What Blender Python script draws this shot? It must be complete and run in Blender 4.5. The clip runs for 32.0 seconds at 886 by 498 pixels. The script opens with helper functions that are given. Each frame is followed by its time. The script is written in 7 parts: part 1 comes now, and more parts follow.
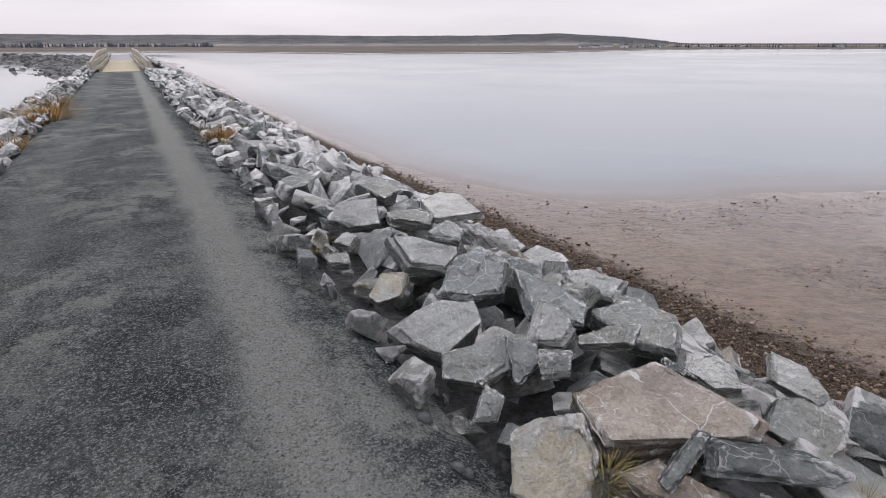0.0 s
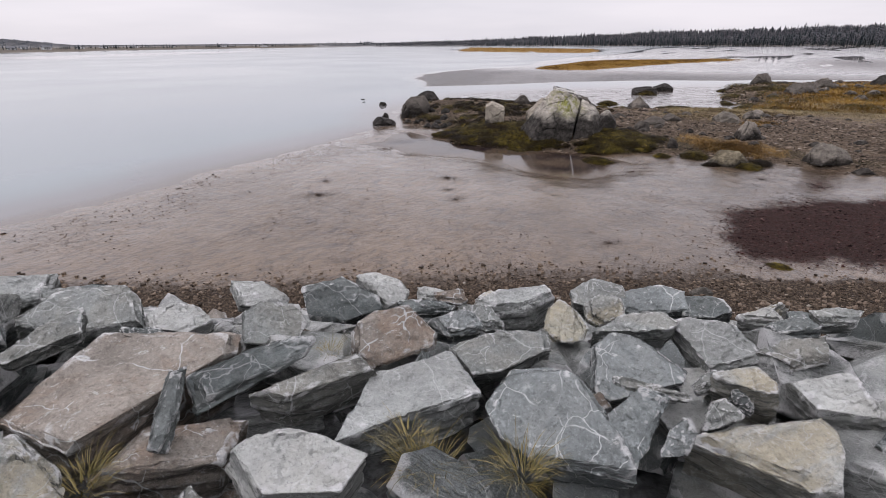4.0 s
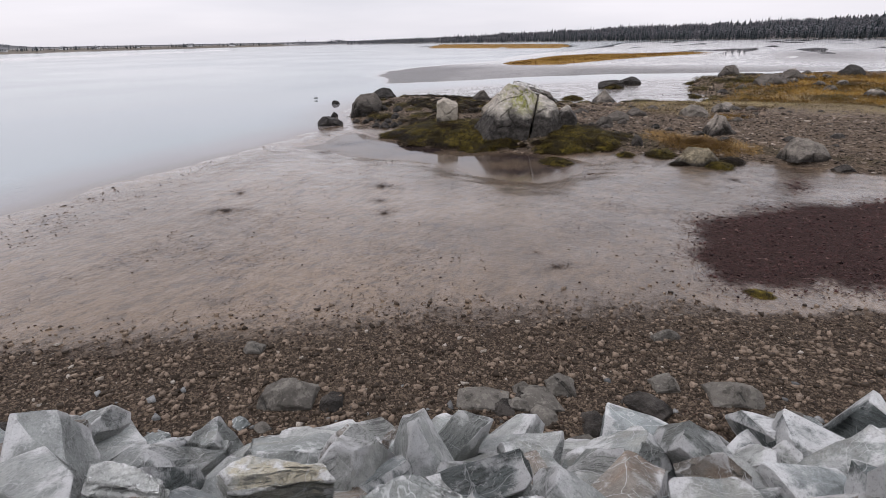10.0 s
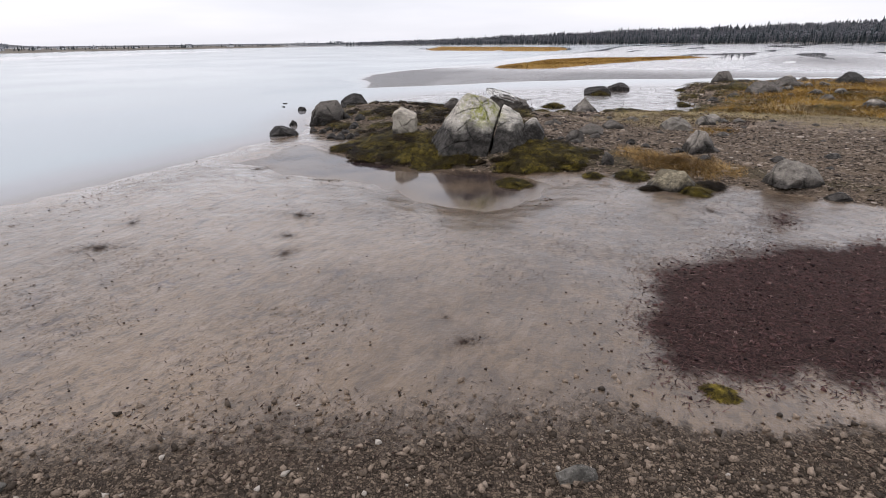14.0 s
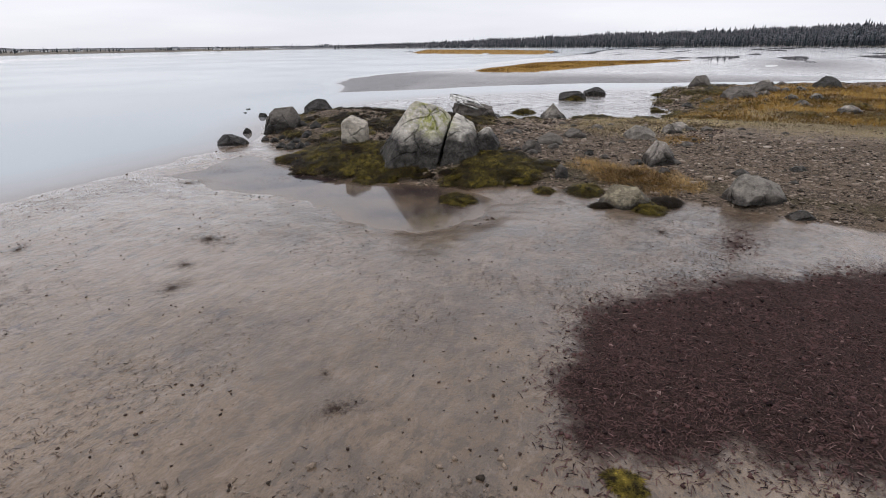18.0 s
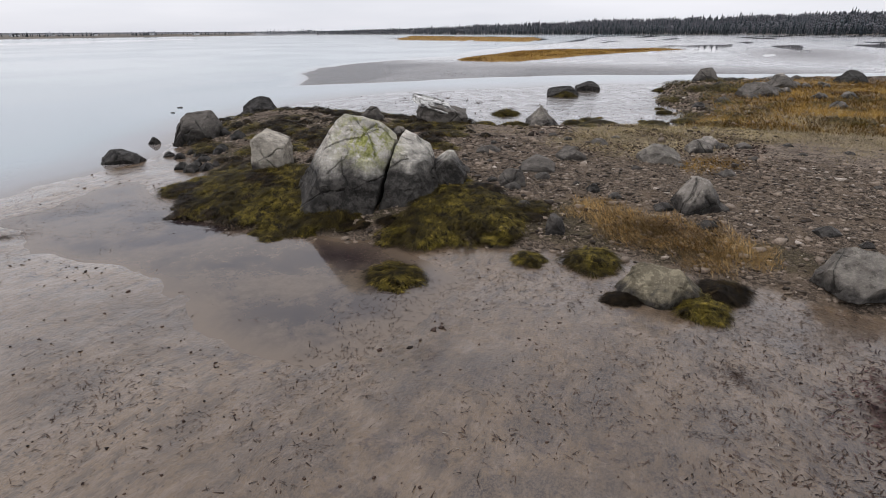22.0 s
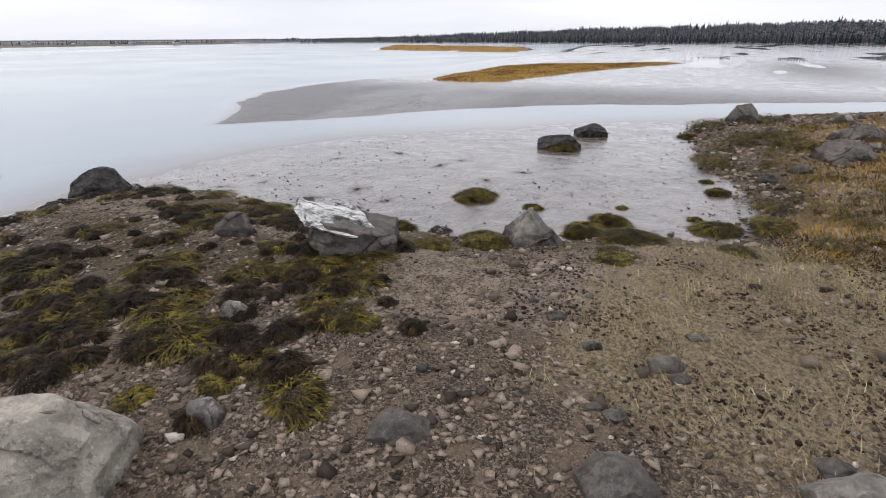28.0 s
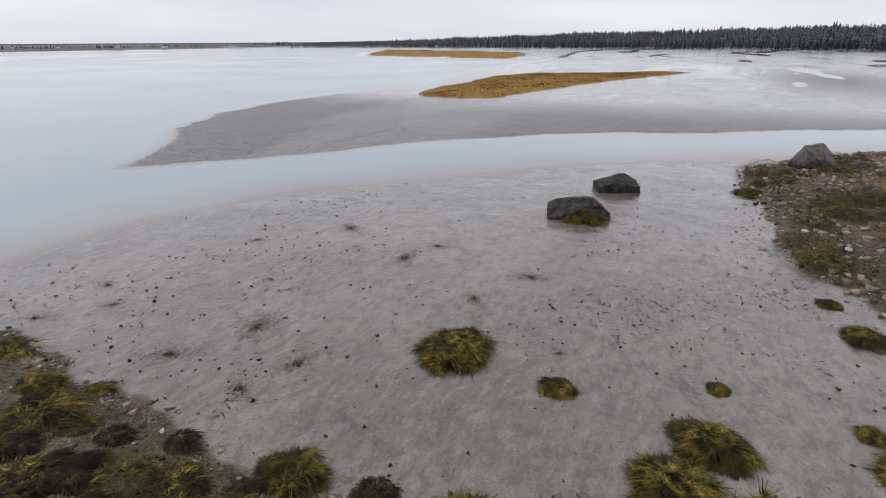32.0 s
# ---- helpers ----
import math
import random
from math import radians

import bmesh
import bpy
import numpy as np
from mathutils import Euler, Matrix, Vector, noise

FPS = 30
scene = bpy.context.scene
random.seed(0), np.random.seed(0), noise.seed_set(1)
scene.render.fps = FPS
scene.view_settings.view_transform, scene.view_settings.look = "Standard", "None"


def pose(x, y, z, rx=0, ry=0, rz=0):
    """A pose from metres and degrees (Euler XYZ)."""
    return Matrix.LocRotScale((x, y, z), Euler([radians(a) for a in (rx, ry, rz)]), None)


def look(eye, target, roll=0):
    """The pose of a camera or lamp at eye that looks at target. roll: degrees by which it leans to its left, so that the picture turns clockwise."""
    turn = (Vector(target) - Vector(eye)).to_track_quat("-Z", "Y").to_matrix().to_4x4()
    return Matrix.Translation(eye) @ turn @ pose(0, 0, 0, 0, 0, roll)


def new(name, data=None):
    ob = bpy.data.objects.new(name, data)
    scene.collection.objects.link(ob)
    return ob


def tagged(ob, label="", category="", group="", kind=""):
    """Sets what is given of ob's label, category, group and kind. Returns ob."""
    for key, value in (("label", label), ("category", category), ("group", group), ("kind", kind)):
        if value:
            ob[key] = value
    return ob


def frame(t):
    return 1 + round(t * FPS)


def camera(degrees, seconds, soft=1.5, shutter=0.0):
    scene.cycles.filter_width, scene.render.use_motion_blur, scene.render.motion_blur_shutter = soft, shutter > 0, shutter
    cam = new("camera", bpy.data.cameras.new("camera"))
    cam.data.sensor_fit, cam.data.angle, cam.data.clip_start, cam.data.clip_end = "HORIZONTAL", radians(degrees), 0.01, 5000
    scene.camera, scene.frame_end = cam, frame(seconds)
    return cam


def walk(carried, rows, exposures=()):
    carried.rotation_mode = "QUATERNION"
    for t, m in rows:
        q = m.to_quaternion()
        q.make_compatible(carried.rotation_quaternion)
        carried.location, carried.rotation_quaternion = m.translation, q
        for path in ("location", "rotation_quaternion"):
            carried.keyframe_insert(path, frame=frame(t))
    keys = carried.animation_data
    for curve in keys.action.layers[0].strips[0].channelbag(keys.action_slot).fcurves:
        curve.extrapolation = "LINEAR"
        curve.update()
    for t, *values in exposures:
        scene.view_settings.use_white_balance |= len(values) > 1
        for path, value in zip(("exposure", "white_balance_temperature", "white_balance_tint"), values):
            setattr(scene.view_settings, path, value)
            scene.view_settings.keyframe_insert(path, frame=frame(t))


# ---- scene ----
cam = camera(80.4, 32.0, soft=0.35)
METRES, EYE, TILT, LEAN, TURN = 24.132, 2.92, 0.265, -0.425, 0.0
ROWS = [
    (0.0, 0.0, 0.0, 0.0, -0.19, -21.7, 0.49),
    (0.5, 0.0024, -0.0047, -0.0026, -7.28, -21.41, 0.51),
    (1.0, 0.0046, -0.0054, -0.0045, -18.5, -21.86, 0.38),
    (1.5, 0.0063, -0.0051, -0.006, -31.59, -22.13, 0.44),
    (2.0, 0.0061, -0.0054, -0.0074, -42.85, -21.89, 0.41),
    (2.5, 0.0064, -0.0052, -0.0092, -52.67, -21.86, 0.2),
    (3.0, 0.0071, -0.0026, -0.011, -56.55, -21.99, 0.36),
    (3.5, 0.0086, -0.0007, -0.0124, -56.71, -22.1, 0.42),
    (5.5, 0.0109, 0.0025, -0.017, -56.86, -21.83, 0.5),
    (6.0, 0.0125, 0.0041, -0.0168, -56.66, -22.13, 0.54),
    (6.5, 0.0142, 0.0045, -0.0172, -56.38, -21.94, 0.89),
    (7.0, 0.0203, 0.0036, -0.0185, -56.75, -21.87, 0.96),
    (7.5, 0.0306, 0.0029, -0.0192, -57.29, -22.51, 0.54),
    (8.0, 0.0387, 0.003, -0.0194, -57.43, -22.34, 0.74),
    (8.5, 0.0469, 0.003, -0.0197, -57.2, -22.05, 0.93),
    (9.0, 0.0581, 0.0039, -0.0204, -57.66, -22.21, 0.9),
    (9.5, 0.0704, 0.0049, -0.0215, -58.62, -22.31, 0.94),
    (10.0, 0.0833, 0.0056, -0.0225, -59.52, -22.34, 1.02),
    (10.5, 0.097, 0.0056, -0.0228, -59.71, -22.44, 0.95),
    (11.0, 0.1099, 0.0049, -0.0229, -59.3, -22.46, 0.82),
    (11.5, 0.1217, 0.0037, -0.0235, -59.07, -22.37, 0.98),
    (12.0, 0.1336, 0.0017, -0.0231, -59.41, -22.32, 0.82),
    (12.5, 0.1442, 0.0006, -0.0224, -59.08, -22.29, 0.4),
    (13.0, 0.1513, 0.0018, -0.0221, -59.26, -22.21, 0.81),
    (13.5, 0.1597, 0.0005, -0.0217, -59.6, -22.15, 1.07),
    (14.0, 0.1699, -0.0037, -0.0218, -59.46, -22.14, 0.67),
    (14.5, 0.1786, -0.0065, -0.0216, -59.78, -22.14, 0.41),
    (16.5, 0.2084, -0.0119, -0.0208, -60.71, -22.43, 0.6),
    (17.0, 0.2147, -0.0162, -0.0211, -60.72, -22.21, 0.49),
    (17.5, 0.2195, -0.0198, -0.0212, -60.65, -21.9, 0.39),
    (18.0, 0.2251, -0.0215, -0.021, -60.5, -21.88, 0.6),
    (18.5, 0.234, -0.0227, -0.0211, -60.69, -21.78, 0.71),
    (19.0, 0.2479, -0.0232, -0.0212, -60.97, -22.05, 0.7),
    (19.5, 0.2652, -0.0227, -0.0204, -61.12, -22.1, 0.31),
    (20.0, 0.2847, -0.0173, -0.02, -61.18, -21.87, 0.27),
    (20.5, 0.3096, -0.0062, -0.0195, -61.07, -22.4, 0.35),
    (21.0, 0.3369, 0.0062, -0.0197, -61.27, -22.78, 0.05),
    (21.5, 0.3633, 0.0202, -0.0207, -61.51, -22.74, -0.05),
    (22.0, 0.3877, 0.0345, -0.0221, -61.89, -23.18, 0.31),
    (22.5, 0.4094, 0.0435, -0.0236, -62.23, -22.79, 0.43),
    (23.0, 0.4293, 0.0504, -0.0244, -61.86, -22.25, 0.17),
    (23.5, 0.4505, 0.0599, -0.023, -61.73, -22.08, 0.46),
    (24.0, 0.476, 0.0698, -0.0208, -62.2, -22.47, 0.56),
    (24.5, 0.5022, 0.0791, -0.0189, -62.52, -22.62, 0.53),
    (25.0, 0.5282, 0.0878, -0.0161, -62.58, -22.47, 0.59),
    (25.5, 0.5559, 0.0965, -0.0127, -62.56, -22.42, 0.68),
    (26.0, 0.5846, 0.1054, -0.0092, -62.9, -22.49, 0.75),
    (26.5, 0.6134, 0.1136, -0.0064, -63.16, -22.53, 0.62),
    (28.5, 0.7281, 0.1504, 0.0051, -63.14, -22.48, 0.24),
    (29.0, 0.7571, 0.1612, 0.008, -63.4, -22.39, 0.34),
    (29.5, 0.7867, 0.1718, 0.0103, -63.75, -22.32, 0.38),
    (30.0, 0.817, 0.1823, 0.0123, -63.59, -22.28, 0.24),
    (30.5, 0.8467, 0.1938, 0.0145, -63.63, -22.28, 0.28),
    (31.0, 0.875, 0.2062, 0.0157, -63.77, -22.25, 0.28),
    (31.5, 0.902, 0.2186, 0.0168, -64.1, -22.22, 0.3),
    (32.0, 0.9275, 0.2306, 0.0184, -63.87, -22.15, 0.22),
]
walk(cam, [(t, pose(0, 0, EYE, TILT, LEAN, TURN) @ pose(METRES * x, METRES * y, METRES * z, 90 + pitch, roll, yaw)) for t, x, y, z, yaw, pitch, roll in ROWS],
     exposures=[(0.0, 0.05, 6480, 21), (7.0, 0.08, 6450, 21), (11.0, 0.20, 6400, 18), (13.5, 0.32, 6350, 17), (17.0, 0.22, 6310, 16), (21.0, 0.12, 6300, 15), (24.0, 0.18, 6290, 15), (26.0, 0.33, 6280, 15), (30.0, 0.22, 6220, 15), (32.0, 0.06, 6220, 15)])

# ---- world and light: bright overcast sky ----
world = bpy.data.worlds.new("overcast_sky")
scene.world = world
world.use_nodes = True
wn, wl = world.node_tree.nodes, world.node_tree.links
wn.clear()
w_out = wn.new("ShaderNodeOutputWorld")
w_mix = wn.new("ShaderNodeMixShader")
w_mix.inputs[0].default_value = 0.9
w_sky = wn.new("ShaderNodeTexSky")
w_sky.sky_type = "NISHITA"
w_sky.sun_disc = False
w_sky.sun_elevation, w_sky.sun_rotation = radians(45), radians(-27)
w_b1 = wn.new("ShaderNodeBackground")
w_b1.inputs[1].default_value = 0.08
wl.new(w_sky.outputs[0], w_b1.inputs[0])
w_b2 = wn.new("ShaderNodeBackground")
w_b2.inputs[1].default_value = 1.0
w_tc = wn.new("ShaderNodeTexCoord")
w_map = wn.new("ShaderNodeMapping")
w_map.inputs["Scale"].default_value = (1.2, 1.2, 9.0)
w_noise = wn.new("ShaderNodeTexNoise")
w_noise.inputs["Scale"].default_value = 1.6
w_noise.inputs["Detail"].default_value = 5.0
w_ramp = wn.new("ShaderNodeValToRGB")
w_ramp.color_ramp.elements[0].position = 0.3
w_ramp.color_ramp.elements[0].color = (0.76, 0.785, 0.81, 1)
w_ramp.color_ramp.elements[1].position = 0.68
w_ramp.color_ramp.elements[1].color = (0.93, 0.94, 0.95, 1)
wl.new(w_tc.outputs["Generated"], w_map.inputs[0])
wl.new(w_map.outputs[0], w_noise.inputs["Vector"])
wl.new(w_noise.outputs["Fac"], w_ramp.inputs[0])
w_sep = wn.new("ShaderNodeSeparateXYZ")
w_pow = wn.new("ShaderNodeMath")
w_pow.operation, w_pow.use_clamp = "POWER", True
w_pow.inputs[1].default_value = 2.0
w_gain = wn.new("ShaderNodeMath")
w_gain.operation = "MULTIPLY_ADD"
w_gain.inputs[1].default_value, w_gain.inputs[2].default_value = 1.7, 0.93
wl.new(w_tc.outputs["Generated"], w_sep.inputs[0])
wl.new(w_sep.outputs[2], w_pow.inputs[0])
wl.new(w_pow.outputs[0], w_gain.inputs[0])
wl.new(w_gain.outputs[0], w_b2.inputs[1])
wl.new(w_ramp.outputs[0], w_b2.inputs[0])
wl.new(w_b1.outputs[0], w_mix.inputs[1])
wl.new(w_b2.outputs[0], w_mix.inputs[2])
wl.new(w_mix.outputs[0], w_out.inputs[0])

sun = new("sun", bpy.data.lights.new("sun", "SUN"))
sun.data.energy, sun.data.angle, sun.data.color = 1.05, radians(40), (1.0, 0.97, 0.93)
sun.matrix_world = look((0, 0, 60), (27, -53, 0))


# ---- materials ----
def clamp01(a):
    return np.clip(a, 0, 1)


class Mat:
    """A small builder of node materials."""

    def __init__(self, name, rough=0.7, spec=0.5):
        self.m = bpy.data.materials.new(name)
        self.m.use_nodes = True
        self.n, self.l = self.m.node_tree.nodes, self.m.node_tree.links
        self.b = self.n["Principled BSDF"]
        self.out = self.n["Material Output"]
        self.b.inputs["Roughness"].default_value = rough
        self.b.inputs["Specular IOR Level"].default_value = spec
        self.tc = self.n.new("ShaderNodeTexCoord")
        self.geo = self.n.new("ShaderNodeNewGeometry")
        self.oi = None

    def link(self, a, b):
        self.l.new(a, b)

    def put(self, sock, v):
        if isinstance(v, (int, float)):
            sock.default_value = v
        elif isinstance(v, tuple):
            sock.default_value = (*v, 1) if len(sock.default_value) == 4 and len(v) == 3 else v
        else:
            self.l.new(v, sock)

    def world(self):
        return self.geo.outputs["Position"]

    def local(self):
        """Object coordinates, shifted for each object by its random number."""
        if self.oi is None:
            self.oi = self.n.new("ShaderNodeObjectInfo")
        mul = self.math("MULTIPLY", self.oi.outputs["Random"], 37.0)
        add = self.n.new("ShaderNodeVectorMath")
        self.link(self.tc.outputs["Object"], add.inputs[0])
        self.link(mul, add.inputs[1])
        return add.outputs[0]

    def rand(self):
        if self.oi is None:
            self.oi = self.n.new("ShaderNodeObjectInfo")
        return self.oi.outputs["Random"]

    def island(self):
        return self.geo.outputs["Random Per Island"]

    def scaled(self, vec, s):
        mp = self.n.new("ShaderNodeMapping")
        self.link(vec, mp.inputs[0])
        mp.inputs["Scale"].default_value = s
        return mp.outputs[0]

    def noise(self, vec, scale, detail=4, rough=0.55, distort=0.0):
        t = self.n.new("ShaderNodeTexNoise")
        self.link(vec, t.inputs["Vector"])
        t.inputs["Scale"].default_value = scale
        t.inputs["Detail"].default_value = detail
        t.inputs["Roughness"].default_value = rough
        t.inputs["Distortion"].default_value = distort
        return t.outputs["Fac"]

    def voronoi(self, vec, scale, feature="DISTANCE_TO_EDGE", out="Distance"):
        t = self.n.new("ShaderNodeTexVoronoi")
        t.feature = feature
        self.link(vec, t.inputs["Vector"])
        t.inputs["Scale"].default_value = scale
        return t.outputs[out]

    def warp(self, vec, scale, amount):
        t = self.n.new("ShaderNodeTexNoise")
        self.link(vec, t.inputs["Vector"])
        t.inputs["Scale"].default_value = scale
        t.inputs["Detail"].default_value = 3
        sub = self.n.new("ShaderNodeVectorMath")
        sub.operation = "MULTIPLY_ADD"
        self.link(t.outputs["Color"], sub.inputs[0])
        sub.inputs[1].default_value = (amount, amount, amount)
        self.link(vec, sub.inputs[2])
        return sub.outputs[0]

    def ramp(self, fac, lo, hi, a=0.0, b=1.0):
        t = self.n.new("ShaderNodeMapRange")
        t.interpolation_type = "SMOOTHSTEP"
        self.put(t.inputs["Value"], fac)
        for k, v in (("From Min", lo), ("From Max", hi), ("To Min", a), ("To Max", b)):
            self.put(t.inputs[k], v)
        return t.outputs[0]

    def math(self, op, a, b=0.0):
        t = self.n.new("ShaderNodeMath")
        t.operation = op
        self.put(t.inputs[0], a)
        self.put(t.inputs[1], b)
        return t.outputs[0]

    def mix(self, fac, a, b, blend="MIX"):
        t = self.n.new("ShaderNodeMix")
        t.data_type = "RGBA"
        t.blend_type = blend
        self.put(t.inputs[0], fac)
        self.put(t.inputs[6], a)
        self.put(t.inputs[7], b)
        return t.outputs[2]

    def mixf(self, fac, a, b):
        t = self.n.new("ShaderNodeMix")
        self.put(t.inputs[0], fac)
        self.put(t.inputs[2], a)
        self.put(t.inputs[3], b)
        return t.outputs[0]

    def attr(self, name):
        t = self.n.new("ShaderNodeAttribute")
        t.attribute_name = name
        return t.outputs["Fac"]

    def height(self):
        t = self.n.new("ShaderNodeSeparateXYZ")
        self.link(self.geo.outputs["Position"], t.inputs[0])
        return t.outputs[2]

    def far(self, place):
        """Distance from a place."""
        t = self.n.new("ShaderNodeVectorMath")
        t.operation = "DISTANCE"
        self.link(self.geo.outputs["Position"], t.inputs[0])
        t.inputs[1].default_value = place
        return t.outputs["Value"]

    def up(self):
        t = self.n.new("ShaderNodeSeparateXYZ")
        self.link(self.geo.outputs["Normal"], t.inputs[0])
        return t.outputs[2]

    def colour(self, c):
        self.put(self.b.inputs["Base Color"], c)

    def rough(self, r):
        self.put(self.b.inputs["Roughness"], r)

    def bump(self, h, dist, strength=1.0):
        t = self.n.new("ShaderNodeBump")
        t.inputs["Distance"].default_value = dist
        t.inputs["Strength"].default_value = strength
        self.put(t.inputs["Height"], h)
        if self.b.inputs["Normal"].is_linked:
            self.l.new(self.b.inputs["Normal"].links[0].from_socket, t.inputs["Normal"])
        self.l.new(t.outputs[0], self.b.inputs["Normal"])


def slate(name, base, stain, veins=0.6, stain_amount=0.3, layers=0.5, bare=0.46):
    """Quarried slate: even cleavage faces, dark layered sides deepened by painted shade, pale broken edges, thin quartz
    veins, rusty or dusty stains.
    """
    m = Mat(name, 0.75, 0.12)
    v = m.local()
    w = m.warp(v, 2.2, 0.25)
    big = m.noise(v, 2.0, 6, 0.65)
    mid = m.noise(v, 9, 7, 0.72)
    fine = m.noise(v, 70, 4, 0.8)
    lay = m.noise(m.scaled(w, (2.2, 2.2, 26)), 1.8, 7, 0.75)
    c = m.mix(m.ramp(big, 0.34, 0.66), tuple(k * 0.80 for k in base), tuple(min(0.6, k * 1.18) for k in base))
    c = m.mix(m.math("MULTIPLY", m.ramp(m.noise(v, 1.7, 8, 0.72, 0.5), 0.46, 0.58), stain_amount), c, stain)
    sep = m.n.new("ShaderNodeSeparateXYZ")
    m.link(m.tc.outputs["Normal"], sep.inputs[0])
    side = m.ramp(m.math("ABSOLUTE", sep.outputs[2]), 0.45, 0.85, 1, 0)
    # Shade painted in: faces off the cleavage darken evenly to set off the tops.
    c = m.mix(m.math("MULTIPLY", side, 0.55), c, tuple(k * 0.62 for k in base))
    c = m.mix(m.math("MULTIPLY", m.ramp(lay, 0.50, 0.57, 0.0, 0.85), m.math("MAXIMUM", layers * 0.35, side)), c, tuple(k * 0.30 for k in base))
    c = m.mix(m.math("MULTIPLY", m.ramp(lay, 0.34, 0.42, 0.5, 0.0), m.math("MAXIMUM", layers * 0.6, side)), c, tuple(min(0.62, k * 1.5) for k in base))
    c = m.mix(m.ramp(mid, 0.36, 0.46, 0.42, 0.0), c, tuple(k * 0.5 for k in base))
    c = m.mix(m.ramp(mid, 0.56, 0.64, 0.0, 0.30), c, tuple(min(0.6, k * 1.55) for k in base))
    chip = m.noise(m.scaled(m.warp(v, 7, 0.12), (6, 14, 10)), 2.2, 7, 0.8)
    c = m.mix(m.math("MULTIPLY", m.ramp(chip, 0.585, 0.615, 0.0, 0.65), m.ramp(m.noise(v, 2.7, 3), bare, bare + 0.10)), c, (0.52, 0.53, 0.51))
    edge = m.voronoi(m.warp(v, 4.0, 0.16), 2.4)
    vein = m.math("MULTIPLY", m.ramp(edge, 0.001, 0.009, 1, 0), m.ramp(m.noise(v, 3.1, 3), 0.43, 0.48))
    edge2 = m.voronoi(m.warp(v, 9.0, 0.12), 7.0)
    vein2 = m.math("MULTIPLY", m.ramp(edge2, 0.004, 0.020, 1, 0), m.ramp(m.noise(v, 4.4, 3), 0.52, 0.56))
    c = m.mix(m.math("MULTIPLY", m.math("MAXIMUM", vein, vein2), veins), c, (0.55, 0.57, 0.565))
    worn = m.ramp(m.math("ADD", m.geo.outputs["Pointiness"], m.math("MULTIPLY", m.math("SUBTRACT", mid, 0.5), 0.10)), 0.516, 0.546)
    c = m.mix(m.math("MULTIPLY", worn, 0.85), c, (0.60, 0.61, 0.605))
    c = m.mix(m.ramp(fine, 0.36, 0.46, 0.45, 0.0), c, tuple(k * 0.4 for k in base))
    c = m.mix(m.ramp(fine, 0.57, 0.63, 0.0, 0.32), c, tuple(min(0.6, k * 2.0) for k in base))
    m.colour(c)
    m.rough(m.ramp(big, 0.3, 0.8, 0.55, 0.75))
    m.bump(m.math("MULTIPLY", lay, m.math("ADD", 0.3 + 0.4 * layers, side)), 0.07, 1.0)
    m.bump(mid, 0.035, 0.8)
    m.bump(chip, 0.012, 0.6)
    m.bump(fine, 0.008, 0.8)
    return m.m


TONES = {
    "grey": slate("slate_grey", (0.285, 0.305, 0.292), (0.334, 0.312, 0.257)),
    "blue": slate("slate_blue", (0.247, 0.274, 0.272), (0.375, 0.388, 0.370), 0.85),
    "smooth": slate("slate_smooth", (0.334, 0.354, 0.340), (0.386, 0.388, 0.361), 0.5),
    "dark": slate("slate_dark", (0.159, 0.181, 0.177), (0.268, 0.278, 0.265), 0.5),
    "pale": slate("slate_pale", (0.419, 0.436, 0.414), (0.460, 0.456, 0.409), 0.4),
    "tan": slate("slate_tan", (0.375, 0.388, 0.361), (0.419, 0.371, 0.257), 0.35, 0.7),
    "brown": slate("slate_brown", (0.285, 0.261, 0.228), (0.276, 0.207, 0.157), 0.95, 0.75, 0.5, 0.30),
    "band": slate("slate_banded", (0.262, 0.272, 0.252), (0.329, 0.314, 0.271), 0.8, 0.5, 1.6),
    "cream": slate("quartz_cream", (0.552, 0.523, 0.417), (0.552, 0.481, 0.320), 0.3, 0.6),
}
TONE_WORDS = {
    "grey": "angular grey quarried slate block in the causeway armour",
    "blue": "blue-grey slate block with white quartz veins in the armour",
    "smooth": "smooth-faced pale blue-grey slate slab lying on other stones",
    "dark": "dark layered slate splinter wedged between armour stones",
    "pale": "pale dusty grey slate block on the rock bank",
    "tan": "large pale block with tan lichen crust beside the track",
    "brown": "rusty brown stained slate slab with scratched white marks",
    "band": "banded grey slate block with splintered layers and pale edges",
    "cream": "cream-coloured quartz stone among the grey slate",
}


